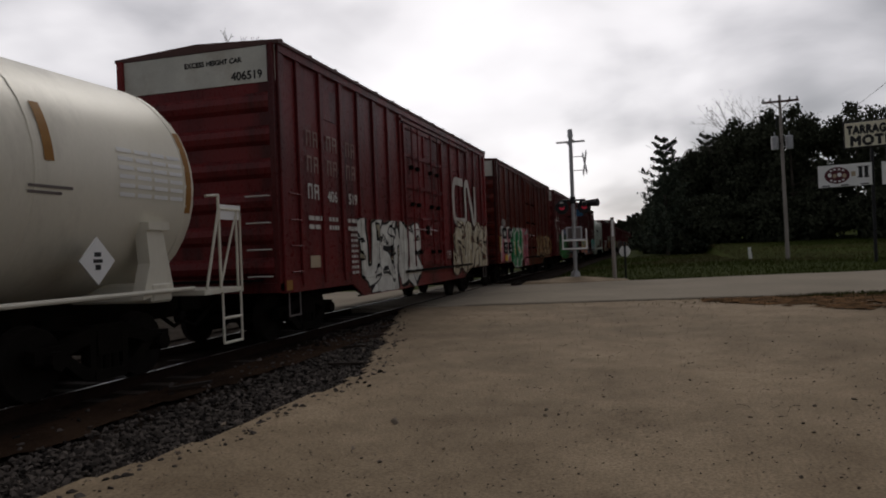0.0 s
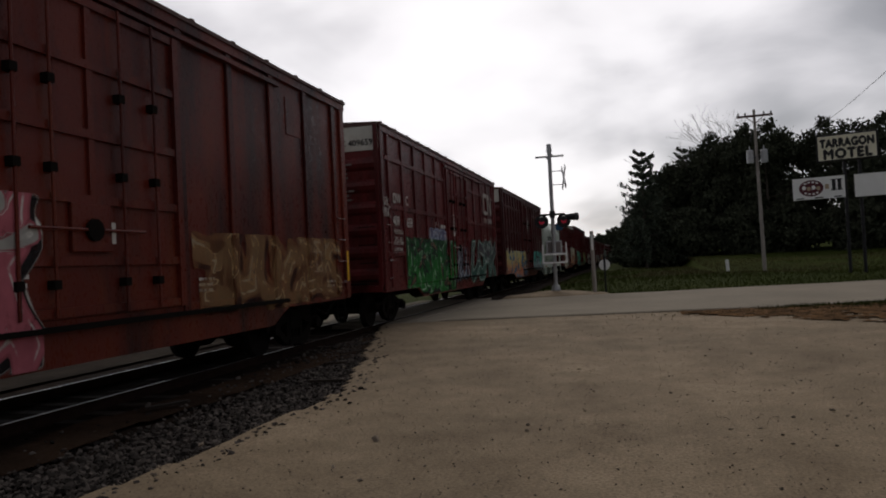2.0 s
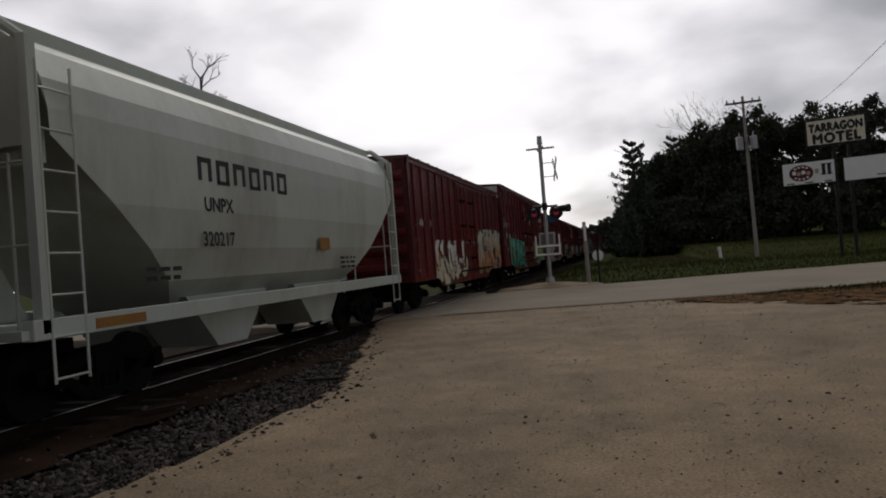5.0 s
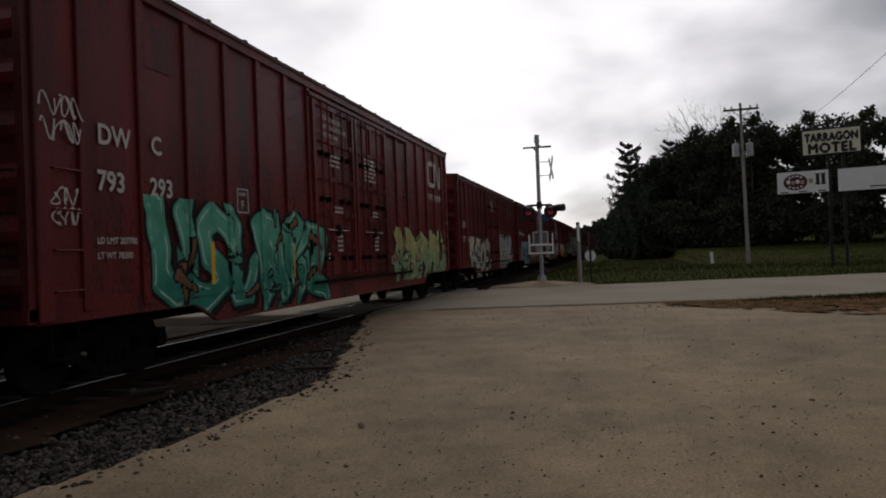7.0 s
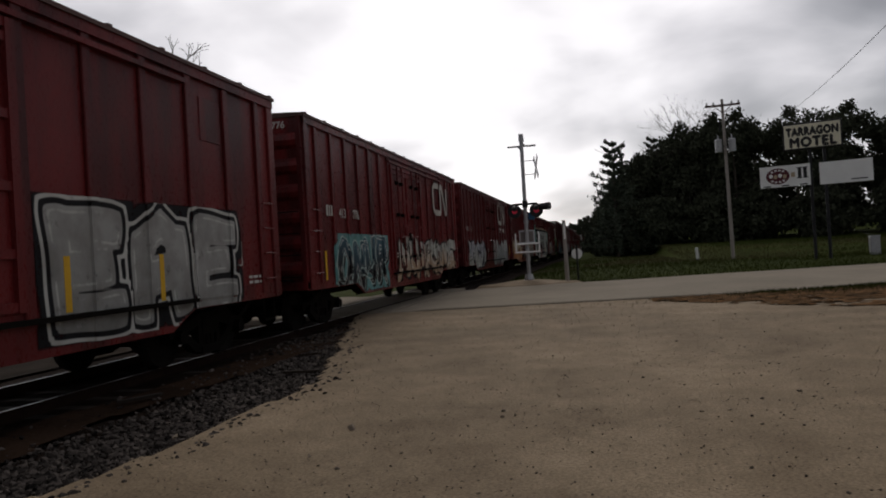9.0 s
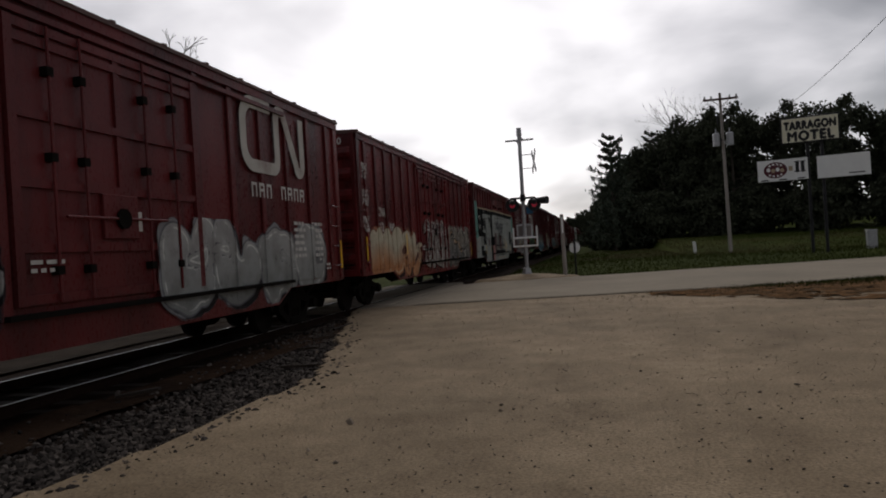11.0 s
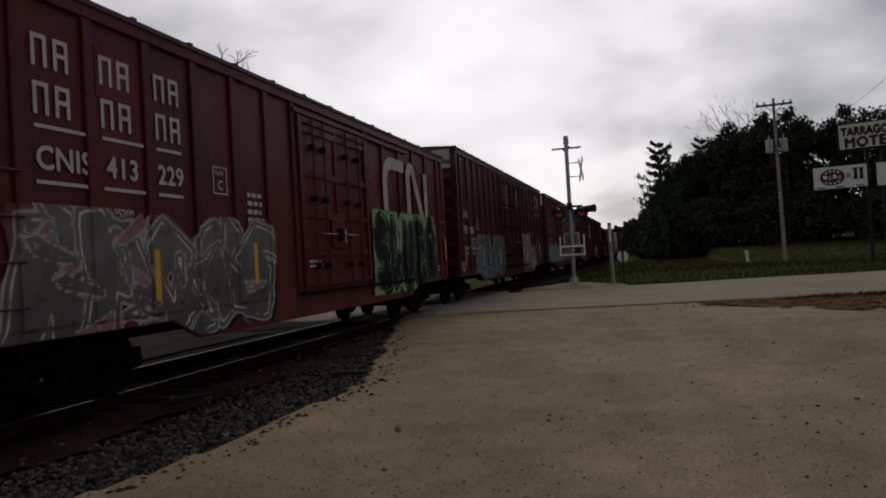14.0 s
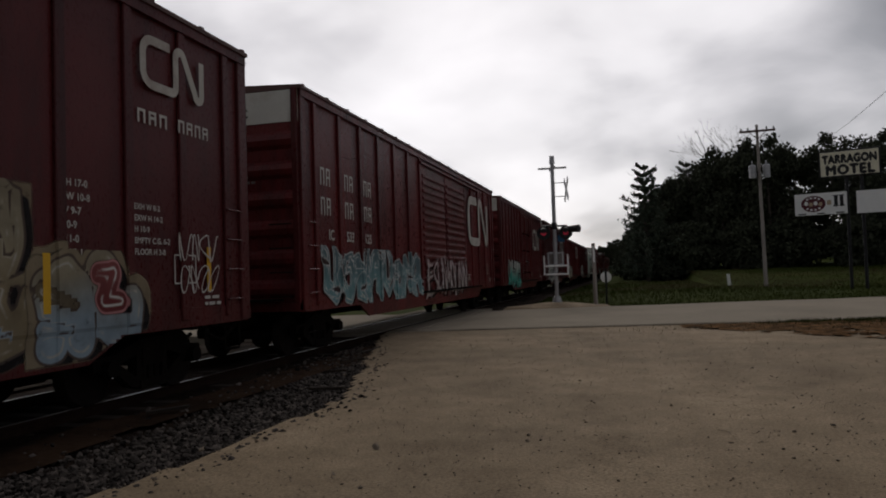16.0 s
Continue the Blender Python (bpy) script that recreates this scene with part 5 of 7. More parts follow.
    side_text(car, "MEMORIAL", 0.86, 2.40, 0.17, W + 0.024, M_LOGO, 0.002), side_text(car, "DAY - 2011", 0.90, 2.22, 0.15, W + 0.024, M_LOGO, 0.002)
    for y in (5.75, 6.15):
        part("patch_label", boxes((W + 0.022, W + 0.027, y, y + 0.3, 2.72, 2.84)), M_LETTER, car)
    text_bars(car, 7.1, 3.25, 0.55, 5, 0.12, W + 0.09, seed=24), text_bars(car, 8.0, 2.1, 0.4, 4, 0.12, W + 0.09, seed=25)
    part("warning_label", boxes((W + 0.09, W + 0.094, 7.2, 7.5, 2.5, 2.66)), M_LETTER, car)
    side_text(car, "60K", 5.5, 1.05, 0.2, W + 0.05)
    part("warning_label", boxes((W + 0.052, W + 0.056, 13.4, 13.9, 1.35, 1.55)), M_YELLOW, car)
    # dark boxcar with panelled sides
    p = posts_for(S5, 6.1, 10.2, 6, 4, 0.8)
    car, W, hf, refl = boxcar(64.6, S5, 5.17, M_BROWN, p, (6.1, 10.2), style="grid", white=True, label="tall dark brown boxcar with yellow and orange graffiti")
    end_text(car, "IC 21047", 0.2, 4.62, 0.24, -0.024)
    side_text(car, "IC", 0.95, 2.62, 0.36, W + 0.022), side_text(car, "21", 0.95, 2.0, 0.36, W + 0.022)
    side_text(car, "04", 2.3, 2.0, 0.36, W + 0.022), side_text(car, "7", 3.5, 2.0, 0.36, W + 0.022)
    graffiti(car, 0.35, 7.3, 0.66, 2.1, ((0.50, 0.18, 0.095), (0.50, 0.42, 0.17), (0.04, 0.11, 0.18), (0.04, 0.11, 0.18), (0.30, 0.40, 0.46)), 33, hf, 5, thick=0.33, cloud=0.06, line=0.05, halo=0.03, glyphs=("slab", "peak", "bowl", "fork", "arch"), accent=(0.05, 0.13, 0.22), label="yellow and orange spray-painted lettering")
    graffiti(car, 10.7, 15.5, 0.9, 2.15, ((0.30, 0.34, 0.36), (0.04, 0.33, 0.26), INK_G, (0.03, 0.05, 0.06), (0.35, 0.45, 0.45)), 35, hf, 5, thick=0.17, cloud=0.03, line=0.05, halo=0.03, glyphs=("fork", "bowl", "slab", "peak", "slant"), accent=(0.16, 0.12, 0.20), label="turquoise and black spray-painted lettering")
    text_bars(car, 8.1, 3.9, 0.9, 5, 0.13, W + 0.09, seed=37)
    data_block(car, 12.9, 2.82, ("EXH 17-0", "EXW 10-8", "EW 9-7", "L 60-9", "H 11-0", "IW 13-1"), 0.12, W + 0.024), data_block(car, 14.1, 2.78, ("EXH W 8-2", "EXW H 14-2", "H 10-9", "EMPTY C.G. 6-2", "FLOOR H 3-8"), 0.12, W + 0.024)
    refl(4.6, 1.4), refl(14.4, 1.5)
    plate_mark(car, 5.2, 1.95, W + 0.022)
    hopper(81.0)
    # boxcar that follows the hopper
    p = posts_for(15.3, 6.2, 9.5, 6, 5)
    car, W, hf, refl = boxcar(95.0, 15.3, 4.62, M_RED, p, (6.2, 9.5), label="red boxcar with cream and brown graffiti")
    numbers(car, W, "", "406", "195", 1.0, 2.6)
    graffiti(car, 2.4, 7.4, 0.66, 2.2, (CREAM_G, WHITE_G, (0.10, 0.05, 0.03), (0.30, 0.2, 0.12), WHITE_G), 41, hf, 5, thick=0.20, cloud=0.05, line=0.05, label="cream spray-painted lettering")
    graffiti(car, 9.6, 15.2, 0.8, 2.75, ((0.42, 0.20, 0.10), (0.45, 0.43, 0.33), INK_G, (0.10, 0.22, 0.25), WHITE_G), 43, hf, 4, thick=0.30, cloud=0.08, line=0.06, glyphs=("snake", "loop", "fork", "arch"), label="cream, red and blue spray-painted lettering")
    refl(14.6, 1.75), refl(3.0, 1.5)
    # long boxcar with turquoise graffiti
    p = posts_for(19.2, 7.15, 12.0, 6, 6, 0.74)
    car, W, hf, refl = boxcar(111.7, 19.2, 5.17, M_RED, p, (7.15, 12.0), white=True, doors=2, label="long tall red boxcar with turquoise graffiti")
    end_text(car, "DWC 793293", 0.2, 4.62, 0.22, -0.024)
    side_text(car, "DW", 0.98, 2.98, 0.34, W + 0.022), side_text(car, "C", 2.0, 2.98, 0.34, W + 0.022)
    numbers(car, W, "", "793", "293", 0.95, 2.42, 0.34, 1.95)
    side_text(car, "LD LMT 207700", 0.92, 1.78, 0.11, W + 0.022), side_text(car, "LT WT 78300", 0.92, 1.6, 0.11, W + 0.022)
    graffiti(car, 1.75, 7.9, 0.66, 2.45, ((0.03, 0.21, 0.15), (0.10, 0.36, 0.26), INK_G, (0.07, 0.04, 0.03), (0.45, 0.6, 0.5)), 52, hf, 6, thick=0.21, cloud=0.02, line=0.05, glyphs=("bowl", "snake", "hook", "slant", "arch", "zig"), accent=(0.20, 0.11, 0.06), label="turquoise and black spray-painted lettering")
    graffiti(car, 12.5, 18.7, 0.8, 2.35, ((0.20, 0.30, 0.17), (0.36, 0.36, 0.15), INK_G, (0.12, 0.07, 0.04), (0.45, 0.5, 0.35)), 53, hf, 5, thick=0.26, cloud=0.03, line=0.05, glyphs=("slant", "slab", "arch", "peak", "hook"), accent=(0.34, 0.16, 0.07), label="pale green spray-painted lettering")
    worm_logo(car, 16.5, 3.74, 0.85, W + 0.056)
    letter_shapes(car, 16.4, 3.3, 3, 0.24, 0.2, W + 0.056), letter_shapes(car, 17.3, 3.3, 4, 0.22, 0.2, W + 0.056)
    data_block(car, 7.7, 4.42, ("CLOSE AND LOCK", "BOTH DOORS BEFORE", "MOVING CAR"), 0.13, W + 0.098)
    text_bars(car, 7.9, 3.72, 0.7, 3, 0.1, W + 0.098, seed=56), text_bars(car, 10.2, 3.9, 0.8, 6, 0.1, W + 0.098, seed=57)
    for y in (8.2, 10.7):
        text_bars(car, y, 2.62, 0.55, 2, 0.09, W + 0.098, seed=int(y)), text_bars(car, y + 0.1, 2.0, 0.3, 4, 0.1, W + 0.098, seed=int(y) + 9)
    plate_mark(car, 4.2, 2.3, W + 0.022)
    tag_scrawl(car, 0.1, 3.3, 0.6, 0.5, 6, W + 0.058), tag_scrawl(car, 0.2, 2.3, 0.4, 0.4, 7, W + 0.058)
    refl(3.4, 1.5), refl(6.2, 1.5)
    # boxcar with silver graffiti
    p = posts_for(15.9, 6.1, 9.8, 6, 5)
    car, W, hf, refl = boxcar(132.7, 15.9, 4.6, M_RED, p, (6.1, 9.8), label="red boxcar with silver and grey graffiti")
    side_text(car, "GTW", 0.9, 2.55, 0.34, W + 0.022)
    numbers(car, W, "", "517", "807", 0.95, 1.98, 0.30, 1.95)
    graffiti(car, 2.1, 6.9, 0.66, 2.25, (PALE, (0.46, 0.40, 0.32), INK_G, (0.05, 0.04, 0.04), WHITE_G), 62, hf, 4, thick=0.20, cloud=0.0, line=0.065, accent=(0.03, 0.07, 0.09), label="silver, grey and black spray-painted lettering")
    graffiti(car, 9.9, 14.5, 0.70, 2.45, ((0.29, 0.29, 0.275), (0.34, 0.34, 0.325), INK_G, INK_G, (0.50, 0.50, 0.47)), 63, hf, 3, thick=0.235, cloud=0.24, line=0.07, halo=0.05, style="block", glyphs=("slab", "arch", "slab"), label="silver spray-painted block lettering")
    text_bars(car, 7.2, 4.0, 0.7, 4, 0.14, W + 0.09, seed=65)
    refl(10.4, 1.4), refl(12.2, 1.4)
    # boxcar with pale teal graffiti
    p = posts_for(15.65, 6.1, 9.7, 6, 5)
    car, W, hf, refl = boxcar(150.05, 15.65, 4.6, M_RED, p, (6.1, 9.7), label="red boxcar with black and teal graffiti")
    end_text(car, "413776", 0.6, 4.32, 0.2, -0.024, M_LETTER)
    numbers(car, W, "", "413", "776", 1.9, 2.5, 0.3, 2.85)
    text_bars(car, 1.1, 2.75, 0.5, 1, 0.4, W + 0.022, seed=71, rh=0.6)
    graffiti(car, 1.4, 5.7, 0.66, 2.15, (INK_G, (0.05, 0.10, 0.13), (0.40, 0.50, 0.47), (0.13, 0.27, 0.27), WHITE_G), 72, hf, 4, thick=0.17, cloud=0.26, line=0.035, style="bubble", glyphs=("ring", "slant", "bowl", "loop"), label="black and pale teal spray-painted lettering")
    graffiti(car, 6.4, 15.0, 0.75, 2.1, ((0.42, 0.30, 0.20), PALE, INK_G, (0.16, 0.07, 0.05), WHITE_G), 73, hf, 7, thick=0.18, cloud=0.04, line=0.045, label="cream spray-painted lettering")
    worm_logo(car, 11.6, 2.95, 1.2, W + 0.056)
    refl(0.9, 1.4)
    # boxcar with grey cloud graffiti
    p = posts_for(15.9, 6.1, 9.8, 6, 5)
    car, W, hf, refl = boxcar(167.2, 15.9, 4.6, M_MAROON, p, (6.1, 9.8), label="maroon boxcar with grey bubble graffiti")
    numbers(car, W, "", "413", "540", 1.0, 2.5)
    graffiti(car, 8.5, 14.9, 0.66, 2.2, ((0.24, 0.25, 0.24), (0.32, 0.32, 0.31), (0.12, 0.12, 0.13), (0.22, 0.22, 0.23), WHITE_G), 81, hf, 4, thick=0.40, cloud=0.06, line=0.03, style="bubble", glyphs=("bowl", "hook", "arch", "ring"), label="grey bubble spray-painted lettering")
    graffiti(car, 1.2, 6.0, 0.7, 2.1, (PALE, (0.3, 0.3, 0.33), INK_G, (0.12, 0.12, 0.14), WHITE_G), 82, hf, 4, thick=0.22, cloud=0.05, label="grey spray-painted lettering")
    worm_logo(car, 11.3, 3.05, 1.35, W + 0.056)
    for y, w in ((11.5, 0.9), (12.7, 1.2)):
        letter_shapes(car, y, 2.6, 3 if w < 1 else 4, 0.29, 0.26, W + 0.056)
    for y in (13.2, 14.1):
        text_bars(car, y, 2.2, 0.55, 6, 0.13, W + 0.056, seed=int(y * 2))
    refl(15.75, 1.5)
    # boxcar with orange graffiti
    car, W, hf, refl = boxcar(184.5, 15.9, 4.62, M_RED, posts_for(15.9, 6.1, 10.7, 6, 5), (6.1, 10.7), label="red boxcar with orange and tan graffiti")
    end_text(car, "412860", 0.5, 4.30, 0.24, -0.024, M_LETTER)
    side_text(car, "CNA", 1.6, 2.5, 0.34, W + 0.022)
    numbers(car, W, "", "412", "860", 1.6, 2.08, 0.34, 2.7)
    graffiti(car, 0.65, 6.2, 0.66, 2.25, ((0.40, 0.18, 0.08), (0.44, 0.40, 0.30), (0.13, 0.05, 0.03), (0.30, 0.13, 0.08), CREAM_G), 92, hf, 5, thick=0.33, cloud=0.07, line=0.035, style="bubble", glyphs=("bowl", "arch", "snake", "ring", "hook"), accent=(0.10, 0.04, 0.03), label="orange and tan spray-painted lettering")
    graffiti(car, 6.5, 10.4, 0.75, 2.6, ((0.20, 0.17, 0.15), (0.06, 0.03, 0.03), (0.46, 0.44, 0.40), (0.12, 0.05, 0.04), WHITE_G), 95, hf, 4, thick=0.16, base=0.85, cloud=0.01, line=0.035, glyphs=("zig", "ring", "snake", "arch"), label="white scrawled lettering")
    graffiti(car, 10.7, 15.6, 0.72, 2.4, ((0.12, 0.115, 0.11), (0.24, 0.215, 0.18), INK_G, (0.10, 0.05, 0.04), (0.50, 0.47, 0.42)), 94, hf, 4, thick=0.28, cloud=0.05, bits=12, line=0.06, halo=0.05, style="bubble", glyphs=("peak", "arch", "loop", "ring"), accent=(0.38, 0.26, 0.16), label="cream and black spray-painted lettering")
    for i in range(3):
        tag_scrawl(car, 0.25, 3.75 - 0.7 * i, 0.5, 0.4, 90 + i, W + 0.056)
    refl(0.5, 1.6), refl(4.5, 1.7), refl(15.8, 1.4)
    # boxcar covered by a grey mural
    mural_car()
    # boxcar with large company lettering
    car, W, hf, refl = boxcar(219.1, 16.1, 4.62, M_MAROON, posts_for(16.1, 6.5, 9.8, 6, 5), (6.5, 9.8), label="maroon boxcar with grey and green graffiti")
    for y, w in ((0.85, 0.7), (1.8, 0.6), (2.75, 0.4)):
        for z in (3.72, 3.22):
            letter_shapes(car, y, z, max(2, round(w / 0.28)), 0.29, 0.34, W + 0.022)
        for z in (3.08, 2.5):
            part("rule_line", boxes((W + 0.021, W + 0.024, y, y + w + 0.1, z, z + 0.04)), M_LETTER, car)
    side_text(car, "CNIS", 0.85, 2.66, 0.34, W + 0.022, spread=1.05)
    side_text(car, "413", 1.85, 2.66, 0.34, W + 0.022, spread=1.1), side_text(car, "229", 2.75, 2.66, 0.34, W + 0.022, spread=1.05)
    side_text(car, "LD LMT", 0.85, 2.2, 0.14, W + 0.022), side_text(car, "LT WT", 0.85, 2.0, 0.14, W + 0.022)
    side_text(car, "195200", 1.85, 2.2, 0.14, W + 0.022)
    graffiti(car, 0.3, 5.6, 0.66, 2.3, ((0.115, 0.11, 0.105), (0.16, 0.155, 0.15), (0.40, 0.35, 0.36), (0.17, 0.075, 0.075), WHITE_G), 112, hf, 5, thick=0.27, cloud=0.08, line=0.035, glyphs=("slant", "peak", "ring", "slant", "snake"), accent=(0.30, 0.17, 0.18), label="grey spray-painted lettering with pale outlines")
    graffiti(car, 9.8, 14.9, 0.75, 2.75, (INK_G, INK_G, (0.16, 0.30, 0.13), (0.24, 0.40, 0.20), (0.25, 0.45, 0.25)), 114, hf, 5, thick=0.25, cloud=0.24, line=0.022, bits=0, style="bubble", glyphs=("snake", "hook", "bowl", "slab", "arch"), lift=0.05, label="black and bright green spray-painted lettering")
    worm_logo(car, 10.95, 2.28, 1.75, W + 0.056)
    text_bars(car, 4.85, 2.7, 0.5, 8, 0.13, W + 0.022, seed=117)
    plate_mark(car, 3.95, 2.62, W + 0.022, "C")
    refl(2.6, 1.5), refl(5.0, 1.6), refl(15.9, 1.8)
    # long boxcar with blue-grey graffiti
    car, W, hf, refl = boxcar(236.8, 19.3, 5.17, M_BROWN, posts_for(19.3, 7.15, 12.1, 7, 6, 0.58), (7.15, 12.1), white=True, doors=2, label="long tall dark brown boxcar with blue-grey graffiti")
    end_text(car, "DWC 793986", 0.2, 4.62, 0.22, -0.024)
    side_text(car, "DWC", 0.70, 2.88, 0.31, W + 0.022)
    numbers(car, W, "", "793", "986", 0.72, 2.34, 0.35, 1.66)
    side_text(car, "LD LMT", 0.98, 1.78, 0.13, W + 0.022), side_text(car, "LT WT", 0.98, 1.6, 0.13, W + 0.022)
    side_text(car, "205900", 1.85, 1.78, 0.13, W + 0.022), side_text(car, "80100", 1.85, 1.6, 0.13, W + 0.022)
    graffiti(car, 2.2, 7.5, 0.68, 2.4, ((0.09, 0.17, 0.21), (0.13, 0.117, 0.10), INK_G, (0.13, 0.12, 0.11), (0.32, 0.33, 0.33)), 122, hf, 5, thick=0.31, cloud=0.03, line=0.045, halo=0.03, style="bubble", glyphs=("arch", "slant", "hook", "bowl", "slab"), accent=(0.10, 0.30, 0.33), label="blue-grey spray-painted lettering")
    beige = ((0.24, 0.195, 0.12), (0.27, 0.24, 0.17), (0.08, 0.06, 0.05), (0.22, 0.18, 0.12), (0.40, 0.38, 0.33))
    graffiti(car, 12.4, 15.5, 0.66, 2.6, beige, 124, hf, 3, thick=0.25, cloud=0.12, line=0.03, accent=(0.30, 0.38, 0.44), glyphs=("peak", "slant", "hook"), label="blue and beige spray-painted lettering")
    graffiti(car, 14.9, 16.9, 0.66, 1.95, ((0.24, 0.31, 0.36), *beige[1:]), 127, hf, 2, thick=0.24, cloud=0.14, line=0.03, lift=0.003, style="bubble", glyphs=("arch", "hook"), label="beige spray-painted bubbles")
    graffiti(car, 15.7, 16.5, 1.15, 1.85, ((0.14, 0.03, 0.03), (0.20, 0.06, 0.06), (0.42, 0.20, 0.20), (0.10, 0.02, 0.02), WHITE_G), 125, hf, 1, thick=0.12, cloud=0.0, line=0.03, style="bubble", lift=0.006, bits=0, glyphs=("zig",), label="dark red spray-painted swirl")
    worm_logo(car, 16.78, 4.02, 0.70, W + 0.056)
    letter_shapes(car, 16.7, 3.56, 3, 0.22, 0.18, W + 0.022), letter_shapes(car, 17.5, 3.56, 4, 0.19, 0.18, W + 0.056)
    data_block(car, 7.75, 4.42, ("CLOSE THIS DOOR", "BEFORE CLOSING", "MAIN DOOR", "FERMER CETTE PORTE", "AVANT DE FERMER", "LA PORTE PRINCIPALE"), 0.125, W + 0.098)
    data_block(car, 10.35, 4.40, ("CLOSE AND LOCK", "BOTH DOORS BEFORE", "MOVING CAR", "FERMER ET VERROUILLER", "LES DEUX PORTES AVANT", "DE DEPLACER LE WAGON"), 0.105, W + 0.098)
    data_block(car, 15.35, 2.62, ("EXH 17-0", "EXW 10-8", "EW 9-7", "L 60-9", "H 11-0", "IW 13-1"), 0.115, W + 0.024), data_block(car, 16.6, 2.45, ("EXH W 8-2", "EXW H 14-2", "H 10-9", "EMPTY C.G. 6-2", "FLOOR H 3-8"), 0.105, W + 0.024)
    refl(0.85, 1.6), refl(3.4, 1.5), refl(6.7, 1.5), refl(18.2, 1.7), refl(15.2, 1.55)
    tag_scrawl(car, 17.5, 2.0, 0.9, 0.8, 126, W + 0.058)
    plate_mark(car, 2.62, 2.52, W + 0.022)
    tag_scrawl(car, 0.1, 1.3, 0.5, 0.3, 128, W + 0.058), tag_scrawl(car, 1.7, 2.1, 0.8, 0.35, 129, W + 0.03)
    # long boxcar with ribbed double doors
    car, W, hf, refl = boxcar(258.1, 19.3, 5.17, M_MAROON, posts_for(19.3, 8.0, 13.7, 6, 4, 0.67), (8.0, 13.7), style="louvre", white=True, doors=2, label="long tall maroon boxcar with ribbed doors and pale graffiti")
    end_text(car, "IC", 0.3, 4.62, 0.24, -0.024)
    end_lines(car, 0.2, 3.45, 1.0, 2, 8)
    for y, w in ((0.9, 0.75), (2.15, 0.65), (3.3, 0.5)):
        for z in (3.75, 3.15):
            letter_shapes(car, y, z - 0.36, max(2, round(w / 0.3)), 0.28, 0.36, W + 0.022)
    side_text(car, "IC", 1.25, 2.3, 0.3, W + 0.022), side_text(car, "533", 2.2, 2.3, 0.3, W + 0.022), side_text(car, "125", 3.3, 2.3, 0.3, W + 0.022)
    graffiti(car, 0.8, 7.9, 0.92, 2.2, ((0.16, 0.30, 0.32), (0.10, 0.16, 0.18), (0.40, 0.43, 0.43), (0.08, 0.05, 0.05), WHITE_G), 132, hf, 8, thick=0.16, cloud=0.0, line=0.035, glyphs=("bowl", "ring", "slant", "arch"), label="pale blue and white spray-painted lettering")
    graffiti(car, 8.1, 13.6, 0.8, 2.1, ((0.45, 0.42, 0.40), (0.42, 0.36, 0.36), (0.14, 0.05, 0.05), (0.12, 0.05, 0.05), WHITE_G), 133, hf, 9, thick=0.05, cloud=0.0, line=0.02, base=0.85, label="thin white scrawled lettering")
    worm_logo(car, 14.35, 2.62, 1.9, W + 0.056)
    # the rest of the train up the line
    P = 279.5
    rng = random.Random(7)
    tones = (M_MAROON, M_BROWN, M_RED, M_MAROON, None, M_RED, M_RUST, M_BROWN, M_RED, M_MAROON)
    for k, tone in enumerate(tones):
        if tone is None:
            hopper(P + 0.6)
            P += 14.6
            continue
        tall = k in (0, 1, 5, 7)
        H = 5.17 if tall else 4.62
        car, W, hf, refl = boxcar(P, 15.7, H, tone, posts_for(15.7, 6.2, 9.8, 6, 5), (6.2, 9.8), white=tall, label="distant %s boxcar with faded graffiti" % ("tall brown" if tall else "red"))
        c = rng.choice((WHITE_G, PALE, TEAL_G, CREAM_G))
        graffiti(car, 1.5, 6.0, 0.7, 2.2, (c, PALE, INK_G, (0.14, 0.1, 0.1), WHITE_G), 140 + k, hf, 4, thick=0.2, cloud=0.04, label="faded spray-painted lettering")
        worm_logo(car, 11.5, 2.9, 1.3, W + 0.056)
        P += 17.8


